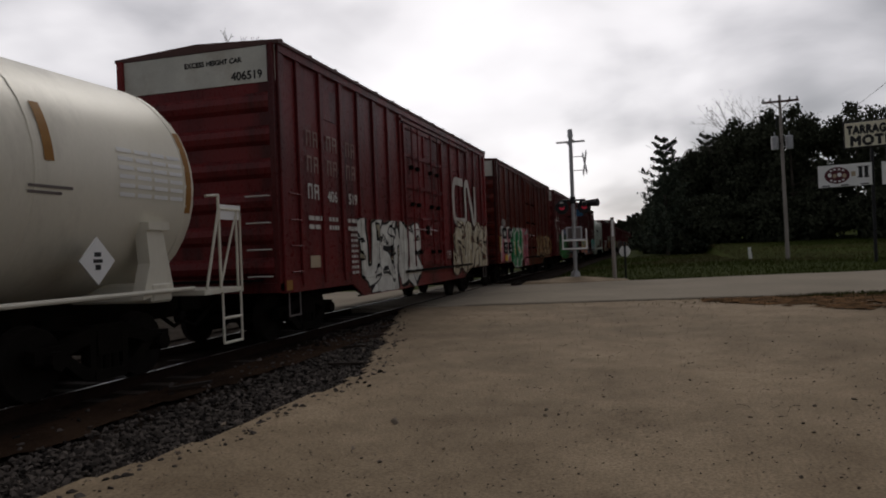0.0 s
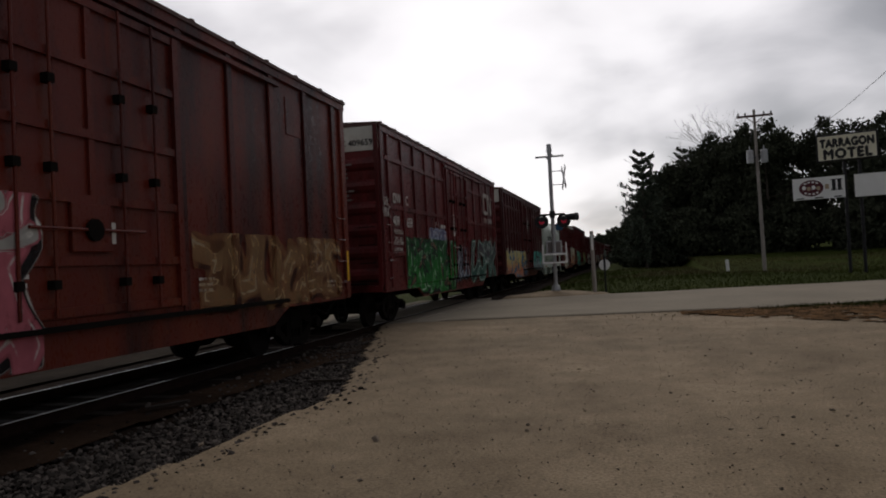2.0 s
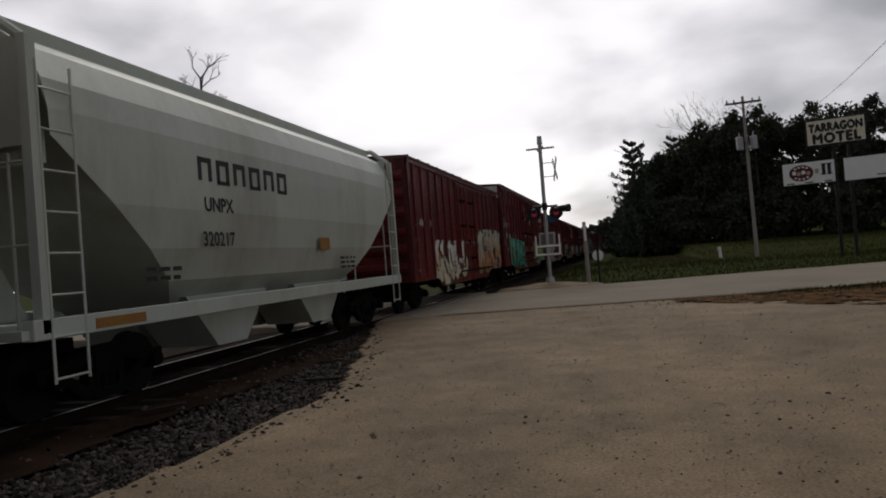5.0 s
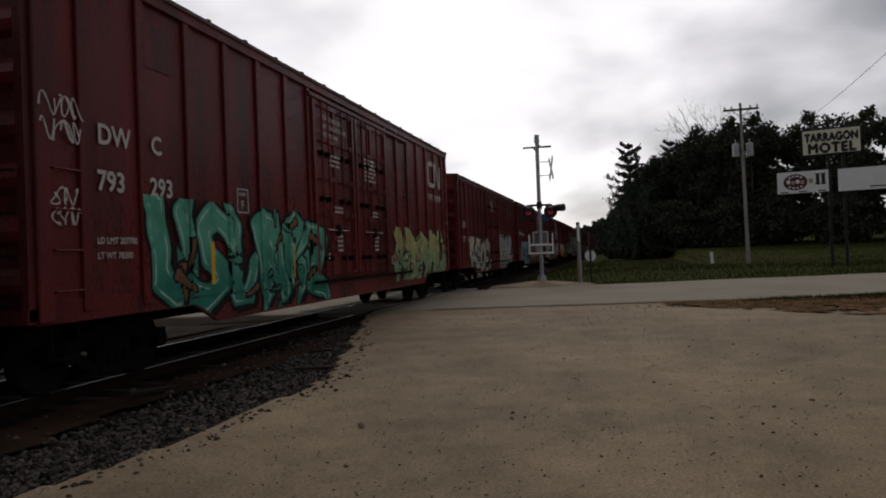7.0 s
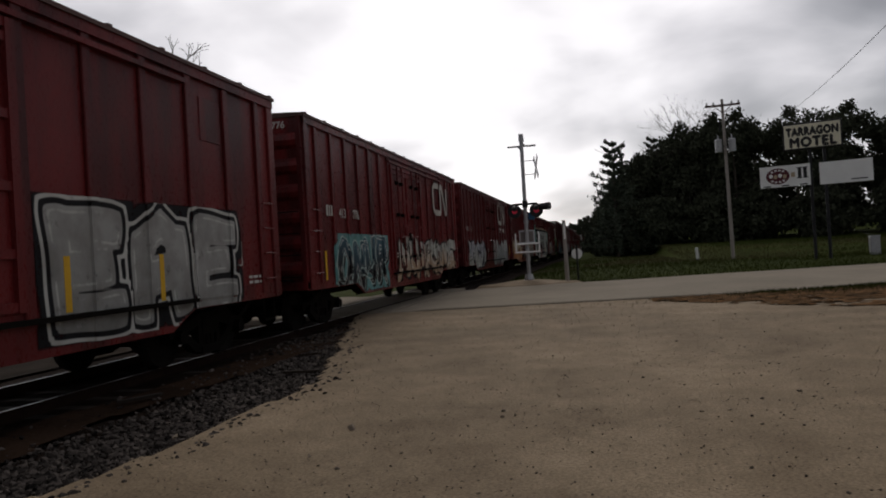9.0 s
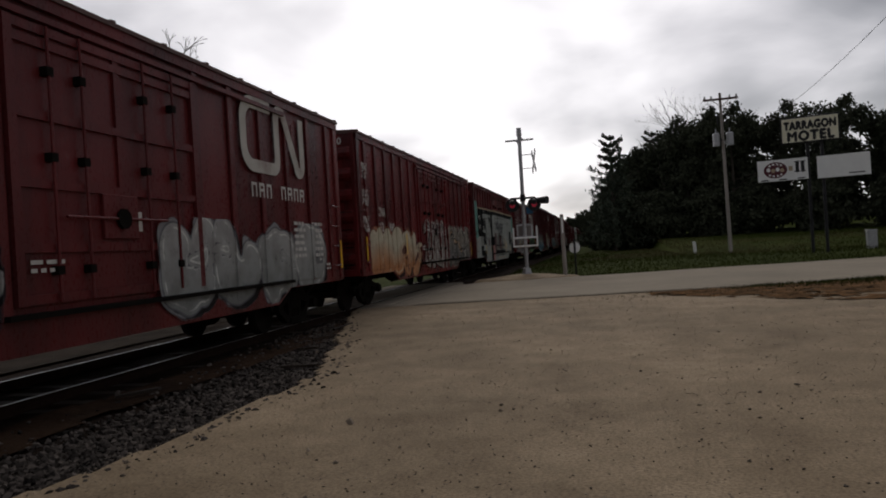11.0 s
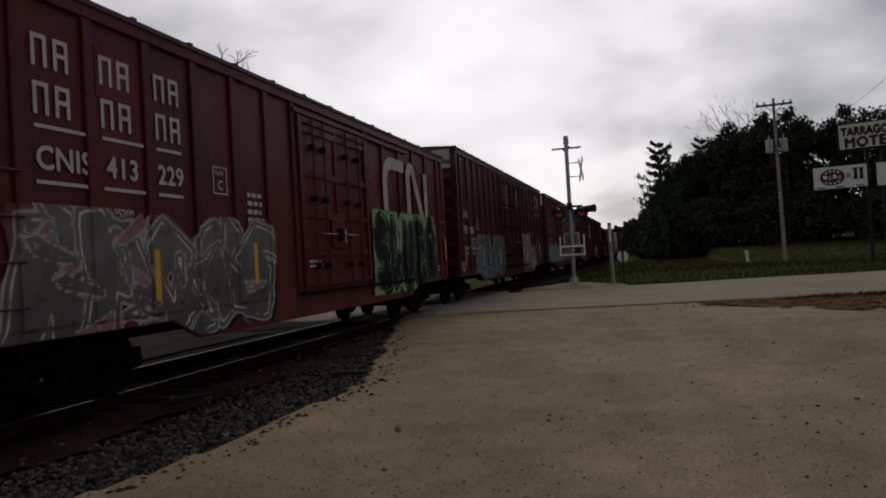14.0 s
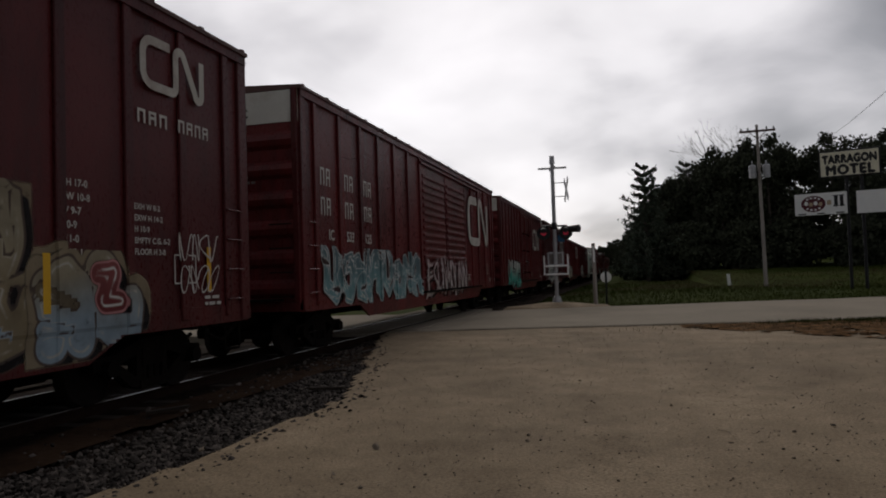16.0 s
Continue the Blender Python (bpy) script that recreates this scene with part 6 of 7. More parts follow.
def mural_car():
    B = 15.95
    car, W, hf, refl = boxcar(201.8, B, 4.62, M_RED, posts_for(B, 5.7, 10.7, 6, 5), (5.7, 10.7), label="red boxcar covered by a large grey mural", fittings=M_MURAL, reach=3.25)
    relief, brk, foot = hf

    def panel(y0, y1, z0, z1, mat, lift, slope=0.0):
        ys = sorted({round(v, 4) for v in list(np.arange(y0, y1, 0.25)) + [y1] + [b + s * 0.006 for b in brk for s in (-1, 1) if y0 < b < y1]})
        bm = bmesh.new()
        rows = [[bm.verts.new((W + relief(y) + lift, y, max(foot(y), z + slope * (y - y0)) + (0.03 * wob(y, z, 1.3, 4) if z > 3 else 0))) for z in (z0, (z0 + z1) / 2, z1)] for y in ys]
        for p, q in zip(rows, rows[1:]):
            for i in range(2):
                bm.faces.new((p[i], q[i], q[i + 1], p[i + 1]))
        part("mural_paint", bm, mat, car)
    grey = M_MURAL
    teal = surface("mural_teal", (0.10, 0.26, 0.22), (0.20, 0.40, 0.34), rough=0.6, scale=2, bump=0.04)
    tan = surface("mural_tan", (0.34, 0.27, 0.17), (0.46, 0.37, 0.25), rough=0.6, scale=2, bump=0.04)
    pink = surface("mural_pink", (0.34, 0.16, 0.15), (0.46, 0.25, 0.22), rough=0.6, scale=2, bump=0.04)
    panel(0.35, 15.3, 0.64, 3.42, grey, 0.012)
    panel(0.9, 15.3, 3.42, 3.50, tan, 0.012)
    panel(1.0, 15.1, 3.20, 3.42, M_BLACK, 0.016)
    panel(0.25, 0.95, 1.9, 3.75, teal, 0.018), panel(14.8, 15.5, 2.3, 3.3, teal, 0.020)
    for a, b, c, d in ((1.0, 2.35, 2.0, 3.2), (2.5, 3.3, 2.35, 2.9), (2.5, 3.3, 1.6, 2.2), (5.4, 6.7, 1.2, 2.0), (13.3, 14.2, 1.5, 2.35), (1.5, 2.3, 1.0, 1.5)):
        panel(a, b, c, d, M_BLACK, 0.021)
    panel(5.3, 5.65, 2.0, 3.2, M_BLACK, 0.022), panel(10.75, 11.1, 1.2, 3.1, M_BLACK, 0.022)
    panel(4.6, 5.5, 2.9, 3.2, M_BLACK, 0.022, -0.75)
    panel(5.0, 6.5, 1.5, 1.95, M_BLACK, 0.023), panel(5.15, 5.6, 0.66, 1.5, M_BLACK, 0.024), panel(2.2, 3.1, 0.66, 1.25, M_BLACK, 0.023)
    panel(14.6, 15.3, 0.64, 1.3, M_BLACK, 0.024, 0.6)
    panel(6.2, 10.4, 1.05, 1.22, M_BLACK, 0.045), panel(6.1, 6.9, 1.2, 2.2, surface("mural_maroon", (0.05, 0.012, 0.012), (0.09, 0.02, 0.02), rough=0.6), 0.04)
    panel(8.0, 8.8, 1.25, 2.1, surface("mural_maroon", (0, 0, 0), (0, 0, 0)), 0.04)
    panel(5.6, 6.2, 0.66, 1.5, pink, 0.026), panel(10.3, 11.3, 1.2, 1.9, tan, 0.026)
    for a, b, c, d in ((6.9, 8.0, 2.4, 2.9), (8.3, 9.6, 2.2, 2.8), (7.4, 8.2, 1.3, 1.9), (8.8, 9.8, 1.1, 1.7)):
        panel(a, b, c, d, surface("mural_dark_grey", (0.10, 0.10, 0.105), (0.19, 0.19, 0.19), rough=0.6, scale=2, bump=0.05), 0.03)
    def outline(a, b, c, d, t=0.028):
        for u, v, p, q in ((a, b, c, c + t), (a, b, d - t, d), (a, a + t, c, d), (b - t, b, c, d)):
            panel(u, v, p, q, M_BLACK, 0.036)
    for i in range(3):
        outline(6.75 + 1.2 * i, 7.85 + 1.2 * i, 2.55, 3.1), outline(6.75 + 1.2 * i, 7.85 + 1.2 * i, 2.0, 2.5)
    for a, b, c, d in ((7.1, 7.7, 1.35, 1.95), (7.9, 8.5, 1.5, 2.1), (8.9, 9.9, 1.3, 1.9), (2.45, 3.35, 1.55, 2.95), (3.6, 4.5, 1.9, 3.0), (12.1, 13.1, 1.1, 2.9), (14.3, 14.9, 1.0, 1.9)):
        outline(a, b, c, d)
    for y in (2.42, 3.48, 4.55, 11.15, 12.95, 14.25):
        panel(y, y + 0.035, 0.66, 3.2, M_BLACK, 0.028)
    part("rust_patch", boxes((W + 0.032, W + 0.036, 4.3, 4.75, 1.5, 1.85)), M_MAROON, car)
    for i in range(6):
        panel(7.0, 10.4, 0.75 + 0.14 * i, 0.80 + 0.14 * i, M_BLACK if i % 2 else tan, 0.034)
    part("number_patch", boxes((W + 0.034, W + 0.074, 0.95, 1.95, 2.2, 3.1)), M_BLACK, car)
    side_text(car, "CNIS", 1.0, 2.86, 0.28, W + 0.078), side_text(car, "413", 1.05, 2.38, 0.32, W + 0.078), side_text(car, "522", 2.25, 2.3, 0.32, W + 0.078)
    end_text(car, "413522", 0.55, 4.32, 0.2, -0.024, M_LETTER)
    refl(0.75, 1.75), refl(3.2, 1.4), refl(5.2, 1.5), refl(11.6, 1.4), refl(13.8, 1.4), refl(15.6, 1.6)


def lathe(bm, prof, n=28):
    """Turns (y, r) round the car's long axis, at x = 0, z = 0."""
    rings = [[bm.verts.new((r * math.sin(2 * math.pi * k / n), y, r * math.cos(2 * math.pi * k / n))) for k in range(n)] for y, r in prof]
    for p, q in zip(rings, rings[1:]):
        for k in range(n):
            bm.faces.new((p[k], p[(k + 1) % n], q[(k + 1) % n], q[k]))
    bm.faces.new(rings[0])
    bm.faces.new(rings[-1][::-1])


def tank_car():
    car = tagged(new("tank_car"), "cream tank car with side placard and end platforms", "freight car", "freight train")
    END = 10.9 - 1.15        # trailing end of its platform at the start
    L = 17.0
    CARS.append((car, END - L))
    zc, R = 2.52, 1.48
    y0, y1 = 0.7, L - 0.6
    bm = bmesh.new()
    dome = [(0.0, 0.10), (0.02, 0.5), (0.12, 0.95), (0.28, 1.25), (0.46, 1.42), (0.62, R)]
    lathe(bm, [(y0 + a, r) for a, r in dome] + [(y1 - a, r) for a, r in reversed(dome)], 36)
    tank = part("tank", bm, M_TANK, car, at=pose(0, 0, zc), smooth=True)
    for y in (y1 - 0.72, y1 - 3.2, y1 - 6.2):
        part("weld_seam", cached("seam", lambda: (lambda b: (lathe(b, [(-0.02, R), (-0.015, R + 0.006), (0.015, R + 0.006), (0.02, R)], 36), b)[1])(bmesh.new()), "weld_seam", M_TANK, True), parent=tank, at=pose(0, y, 0))

    def patch(a, b, t0, t1, mat, name, lift=0.006, n=8):
        bm = bmesh.new()
        rows = []
        for i in range(n + 1):
            t = radians(t0 + (t1 - t0) * i / n)
            rows.append([bm.verts.new(((R + lift) * math.cos(t), y, (R + lift) * math.sin(t))) for y in (a, b)])
        for p, q in zip(rows, rows[1:]):
            bm.faces.new((p[0], p[1], q[1], q[0]))
        return part(name, bm, mat, tank)
    patch(y1 - 0.72, y1 - 0.60, -14, 30, M_ORANGE, "rust_band")
    patch(y1 - 3.08, y1 - 2.95, 4, 30, M_ORANGE, "rust_band")
    for r in range(6):
        for k in range(4):
            a = y1 - 1.98 + 0.31 * k
            patch(a, a + 0.26, 15 - 4.2 * r, 15 - 4.2 * r - 2.0, M_BOARD, "stencil_table", n=2)
    patch(y1 - 3.3, y1 - 2.7, -6, -7.2, M_DULL, "stencil_lines", n=1), patch(y1 - 3.3, y1 - 2.85, -8.5, -9.7, M_DULL, "stencil_lines", n=1)
    # placard on its frame
    bm = bmesh.new()
    prism(bm, [(-0.27, 0), (0, -0.27), (0.27, 0), (0, 0.27)], "x", 0, 0.02)
    pl = part("placard", bm, M_BOARD, car, "white diamond hazard placard", at=pose(1.52, y1 - 2.45, 1.55))
    part("placard_line", boxes((0.02, 0.024, -0.07, 0.07, -0.02, 0.02), (0.02, 0.024, -0.04, 0.04, -0.1, -0.04), (0.02, 0.024, -0.05, 0.05, 0.05, 0.1)), M_INK, pl)
    # saddle and bolster
    bm = bmesh.new()
    prism(bm, [(y1 - 1.55, 1.95), (y1 - 1.25, 1.98), (y1 - 1.05, 1.15), (y1 - 1.65, 1.05), (y1 - 1.5, 1.5)], "x", 1.30, 1.48)
    prism(bm, [(y1 - 1.55, 2.02), (y1 - 1.15, 2.02), (y1 - 1.15, 1.92), (y1 - 1.55, 1.92)], "x", 1.15, 1.52)
    part("saddle", bm, M_TANK, car)
    part("bolster", boxes((-1.45, 1.5, y1 - 1.5, y1 - 1.1, 1.0, 1.25), bevel=0.03), M_TANK, car)
    part("bolster", boxes((-1.45, 1.5, y0 + 1.1, y0 + 1.5, 1.0, 1.25), bevel=0.03), M_TANK, car)
    part("side_rail", tubes([((1.53, 1.3, 1.14), (1.53, L - 1.3, 1.14), 0.03)]), M_TANK, car)
    # end platform with railing and ladder
    for s, ye in ((1, L), (-1, 0)):
        part("end_platform", boxes((-1.5, 1.5, min(ye, ye - s * 1.0), max(ye, ye - s * 1.0), 1.02, 1.10), bevel=0.01), M_TANK, car)
        pts = [((1.5, ye - s * 0.95, 1.1), (1.5, ye - s * 0.6, 2.25), 0.022), ((1.5, ye - s * 0.6, 1.1), (1.5, ye - s * 0.6, 2.45), 0.024), ((1.5, ye - s * 0.15, 1.1), (1.5, ye - s * 0.15, 2.25), 0.022), ((1.5, ye - s * 0.6, 2.25), (1.5, ye - s * 0.05, 2.25), 0.022), ((1.5, ye - s * 0.6, 1.15), (1.5, ye - s * 0.15, 2.2), 0.018), ((1.5, ye - s * 0.6, 2.45), (1.5, ye - s * 0.9, 2.42), 0.022), ((1.5, ye - s * 0.05, 1.05), (1.5, ye - s * 0.05, 2.25), 0.02)]
        pts += [((-1.5, ye - s * 0.05, 1.1), (-1.5, ye - s * 0.05, 2.25), 0.022), ((-1.5, ye - s * 0.05, 2.25), (-0.5, ye - s * 0.05, 2.25), 0.022)]
        for bar in pts:
            part("railing_bar", tubes([bar], 6), M_TANK, car)
        part("step_ladder", tubes([((1.52, ye - s * 0.6, 1.05), (1.52, ye - s * 0.6, 0.3), 0.02), ((1.52, ye - s * 0.12, 1.05), (1.52, ye - s * 0.12, 0.3), 0.02), ((1.52, ye - s * 0.6, 0.3), (1.52, ye - s * 0.12, 0.3), 0.022), ((1.52, ye - s * 0.6, 0.66), (1.52, ye - s * 0.12, 0.66), 0.022)], 6), M_TANK, car)
        part("notice_board", boxes((1.48, 1.5, ye - s * 0.3 - 0.28, ye - s * 0.3 + 0.28, 2.1, 2.32)), M_BOARD, car)
        part("stub_sill", boxes((-0.25, 0.25, min(ye, ye - s * 3), max(ye, ye - s * 3), 0.65, 1.02)), M_STEEL, car)
        coupler(car, ye, s)
        truck(car, ye - s * 2.4)
    part("dome_platform", boxes((-0.7, 0.7, L / 2 - 1.2, L / 2 + 1.2, 4.05, 4.12)), M_TANK, car)
    part("hatch", tubes([((0, L / 2, 3.95), (0, L / 2, 4.45), 0.35)], 14), M_TANK, car)


def hopper(P):
    car = tagged(new("covered_hopper"), "pale grey-green covered hopper car with sloped ends", "freight car", "freight train")
    CARS.append((car, P))
    L, H = 12.9, 4.62
    bm = bmesh.new()
    # rounded body, sloped in below at its ends
    half = [(0.95, 1.15), (1.30, 1.5), (1.48, 1.95), (1.56, 2.5), (1.56, 3.2), (1.55, 3.5), (1.48, 3.85), (1.30, 4.22), (0.95, 4.45)]
    loop = half + [(-x, z) for x, z in reversed(half)]

    def cut(z):
        return 0.25 if z >= 3.2 else 0.25 + (3.2 - z) * 1.35
    rings = []
    for f in range(9):
        u = f / 8
        rings.append([bm.verts.new((x, (cut(z) + 0.25) + (L - 2 * (cut(z) + 0.25)) * u, z)) for x, z in loop])
    for p, q in zip(rings, rings[1:]):
        for i in range(len(loop)):
            j = (i + 1) % len(loop)
            bm.faces.new((p[i], p[j], q[j], q[i]))
    bm.faces.new(rings[0]), bm.faces.new(rings[-1][::-1])
    body = part("body", bm, M_HOP, car, smooth=False)
    for s, ye in ((-1, 0.0), (1, L)):
        part("end_panel", boxes((-1.4, 1.4, ye - s * 0.42 - 0.03, ye - s * 0.42 + 0.03, 3.1, 4.3)), M_HOP, car)
        bm = bmesh.new()
        for x in (-1.5, 1.5):
            box(bm, x - 0.06, x + 0.06, ye - s * 0.30 - 0.07, ye - s * 0.30 + 0.07, 1.05, 4.25)
        tube(bm, (1.5, ye - s * 0.3, 4.2), (1.0, ye - s * 0.25, 4.6), 0.06)
        tube(bm, (-1.5, ye - s * 0.3, 4.2), (-1.0, ye - s * 0.25, 4.6), 0.06)
        tube(bm, (-1.0, ye - s * 0.25, 4.6), (1.0, ye - s * 0.25, 4.6), 0.06)
        part("end_post", bm, M_HOP, car)
        lad = []
        for i in range(8):
            z = 0.55 + 0.45 * i
            lad.append(((1.56, ye - s * 0.35, z), (1.56, ye - s * 0.85, z), 0.014))
        lad += [((1.56, ye - s * 0.85, 0.5), (1.56, ye - s * 0.85, 4.0), 0.018), ((1.56, ye - s * 0.35, 0.5), (1.56, ye - s * 0.35, 4.0), 0.018)]
        part("ladder", tubes(lad, 6), M_HOP, car)
        lad = [((1.2 - 0.9 * k, ye - s * 0.28, 1.1), (1.2 - 0.9 * k, ye - s * 0.28, 3.0), 0.02) for k in range(3)] + [((1.4, ye - s * 0.28, z), (-1.4, ye - s * 0.28, z), 0.018) for z in (2.0, 2.9)]
        part("end_railing", tubes(lad, 6), M_HOP, car)
        bm = bmesh.new()
        prism(bm, [(ye - s * 0.3, 1.15), (ye - s * 1.6, 1.15), (ye - s * 0.62, 2.9), (ye - s * 0.5, 2.9)], "x", -0.05, 0.05)
        part("slope_brace", bm, M_HOP, car)
        part("slope_sheet", boxes((-1.45, 1.45, ye - s * 0.52 - 0.02, ye - s * 0.52 + 0.02, 2.9, 3.3)), M_HOP, car)
        part("end_deck", boxes((-1.5, 1.5, min(ye, ye - s * 1.7), max(ye, ye - s * 1.7), 1.0, 1.1)), M_HOP, car)
        coupler(car, ye, s)
        truck(car, ye - s * 1.7)
    part("side_sill", boxes((1.40, 1.56, 0.1, L - 0.1, 0.98, 1.2), (-1.56, -1.40, 0.1, L - 0.1, 0.98, 1.2), bevel=0.01), M_HOP, car)
    for yy in (L * 0.36, L * 0.64):
        for w in (1, -1):
            bm = bmesh.new()
            prism(bm, [(yy - 1.25, 1.25), (yy + 1.25, 1.25), (yy + 0.45, 0.42), (yy - 0.45, 0.42)], "x", 0.1 * w, 1.15 * w)
            part("discharge_chute", bm, M_HOP, car)
    part("running_board", boxes((-0.45, 0.45, 0.3, L - 0.3, 4.60, 4.65), (0.85, 0.95, 0.4, L - 0.4, 4.45, 4.62), (-0.95, -0.85, 0.4, L - 0.4, 4.45, 4.62)), M_HOP, car)
    for k in range(5):
        part("hatch", tubes([((0, 1.9 + k * 2.27, 4.44), (0, 1.9 + k * 2.27, 4.60), 0.38)], 14), M_HOP, car)
    bm = bmesh.new()
    for k in range(6):
        y = 3.3 + k * 0.5
        box(bm, 1.563, 1.568, y, y + 0.36, 3.22, 3.30)
        box(bm, 1.563, 1.568, y, y + 0.09, 2.95, 3.22)
        box(bm, 1.563, 1.568, y + 0.27, y + 0.36, 2.95, 3.22)
        if k % 2:
            box(bm, 1.563, 1.568, y, y + 0.36, 2.92, 2.98)
    part("company_bars", bm, M_INK, car)
    side_text(car, "UNPX", 3.4, 2.5, 0.30, 1.566, M_INK), side_text(car, "320217", 3.3, 1.98, 0.30, 1.566, M_INK)
    end_text(car, "UNPX", -0.9, 4.0, 0.2, 0.38), end_text(car, "320217", -0.9, 3.75, 0.2, 0.38)
    part("rust_patch", boxes((1.55, 1.566, 7.5, 8.0, 1.9, 2.15), bevel=0.005), M_ORANGE, car)
    text_bars(car, 8.6, 1.75, 0.9, 3, 0.1, 1.53, M_INK, seed=9), text_bars(car, 2.0, 1.7, 0.8, 2, 0.12, 1.52, M_INK, seed=10)
    part("reflector_strip", boxes((1.56, 1.566, 1.0, 1.9, 1.02, 1.14)), M_ORANGE, car)


tank_car()
build_train()

# ---- crossing and roadside ----
def crossing_signal():
    sig = tagged(new("crossing_signal"), "silver railway crossing signal mast with red flashing lights", "crossing signal")
    sig.matrix_basis = pose(-3.21, 31.9, 0.10, 0, 0, 8)
    part("mast", tubes([((0, 0, 0.3), (0, 0, 6.35), 0.085)], 12), M_GALV, sig)
    part("mast_cap", tubes([((0, 0, 6.2), (0, 0, 6.55), 0.12, 0.10)], 12), M_GALV, sig)
    bm = tubes([((0, 0, -0.1), (0, 0, 0.35), 0.26, 0.16)], 10)
    box(bm, -0.2, 0.2, -0.2, 0.2, -0.15, 0.12)
    part("base", bm, M_GALV, sig)
    part("bell_arm", tubes([((-0.62, 0, 6.0), (0.62, 0, 6.02), 0.045), ((-0.12, 0, 5.9), (0.12, 0, 6.1), 0.07)], 8), M_GALV, sig)
    arm = part("light_arm", tubes([((-0.55, 0, 3.45), (0.55, 0, 3.45), 0.05), ((0, 0, 3.3), (0, 0, 3.6), 0.12)], 8), M_DARKMETAL, sig)
    for s in (-1, 1):
        bm = tubes([((s * 0.48, -0.06, 3.15), (s * 0.48, 0.0, 3.15), 0.30)], 16)
        tube(bm, (s * 0.48, -0.02, 3.15), (s * 0.48, 0.26, 3.15), 0.14, 0.09, 10)
        part("backplate", bm, M_DARKMETAL, arm)
        part("red_lens", tubes([((s * 0.48, -0.10, 3.15), (s * 0.48, -0.06, 3.15), 0.12)], 14), M_LENS, arm, "lit red lens")
        part("visor", tubes([((s * 0.48, -0.36, 3.25), (s * 0.48, -0.06, 3.27), 0.09, 0.14)], 10), M_DARKMETAL, arm)
    bm = tubes([((0.55, 0.1, 3.3), (1.05, -0.25, 3.3), 0.13, 0.17)], 12)
    part("side_light", bm, M_DARKMETAL, arm)
    # crossbuck, seen nearly edge-on
    cb = part("crossbuck", tubes([((0, 0, 5.35), (0.55, 0, 5.35), 0.02), ((0, 0, 4.75), (0.55, 0, 4.75), 0.02)], 6), M_GALV, sig)
    for a in (-42, 42):
        bm = boxes((-0.012, 0.012, -0.11, 0.11, -0.62, 0.62))
        part("board", bm, M_BOARD, cb, at=pose(0.58, 0, 5.05, a, 0, 8))
    part("sign_plate", boxes((0.12, 0.42, -0.02, 0.02, 2.75, 3.05)), M_BLUE, sig, "small blue notice plate")
    relay = part("relay_box", boxes((-0.34, 0.36, 0.1, 0.45, 1.72, 2.30), bevel=0.02), M_GALV, sig, "grey relay box")
    part("relay_door", boxes((-0.27, 0.29, 0.08, 0.1, 1.78, 2.24), bevel=0.008), M_DULL, relay)
    part("cage_deck", boxes((-0.54, 0.56, -0.2, 0.5, 1.30, 1.37), bevel=0.01), M_BOARD, sig)
    for p, q, rad in (((-0.5, -0.15, 1.70), (0.52, -0.15, 1.70), 0.045), ((-0.5, -0.15, 1.35), (-0.5, -0.15, 2.15), 0.035), ((0.52, -0.15, 1.35), (0.52, -0.15, 2.2), 0.035), ((-0.5, -0.15, 1.70), (-0.5, 0.5, 1.70), 0.03), ((0.52, -0.15, 1.70), (0.52, 0.5, 1.70), 0.03)):
        part("cage_bar", tubes([(p, q, rad)], 6), M_BOARD, sig)
    for z in (3.5, 2.6, 0.95):
        part("mast_collar", tubes([((0, 0, z), (0, 0, z + 0.12), 0.11)], 12), M_GALV, sig)


crossing_signal()


def mound():
    bm = bmesh.new()
    rows = []
    for i in range(13):
        r = 1.6 * i / 12
        rows.append([bm.verts.new((-3.21 + r * 1.5 * math.cos(a), 31.9 + r * math.sin(a), 0.05 + 0.17 * math.cos(min(1, r / 1.6) * math.pi / 2) ** 2 - (0.12 if i == 12 else 0) + 0.02 * wob(r * 3, a, 1, 3))) for a in [2 * math.pi * k / 24 for k in range(24)]])
    for p, q in zip(rows, rows[1:]):
        for k in range(24):
            bm.faces.new((p[k], q[k], q[(k + 1) % 24], p[(k + 1) % 24]))
    bmesh.ops.remove_doubles(bm, verts=bm.verts[:], dist=0.001)
    tagged(part("sand_mound", bm, M_LOT, smooth=True), "low sandy mound round the signal base", "ground", kind="structure")


mound()


def post_and_disc():
    p = tagged(new("wooden_post"), "weathered grey wooden post beside the road", "post")
    p.matrix_basis = pose(-1.55, 31.9, 0.0, 0, -0.5, 0)
    part("post", tubes([((0, 0, -0.15), (0, 0, 2.72), 0.09, 0.08)], 10), M_POLE, p)
    part("marker", boxes((-0.03, 0.05, -0.095, -0.08, 1.9, 2.6)), M_BOARD, p)
    d = tagged(new("round_sign"), "round white sign on a dark metal post", "road sign")
    d.matrix_basis = pose(-1.16, 34.1, 0)
    part("post", tubes([((0, 0, -0.15), (0, 0, 1.62), 0.04)], 8), M_DARKMETAL, d)
    part("disc", tubes([((0, -0.05, 1.22), (0, -0.03, 1.22), 0.25)], 20), M_BOARD, d)
    part("band", boxes((-0.05, 0.05, -0.062, -0.05, 0.95, 1.5)), M_DARKMETAL, d)
    s = tagged(new("marker_stub"), "short white marker post in the grass", "marker post")
    s.matrix_basis = pose(6.9, 56.5, 0.0, 0, -4, 0)
    part("stub", boxes((-0.11, 0.11, -0.06, 0.06, -0.1, 0.95), bevel=0.02), M_BOARD, s)


post_and_disc()


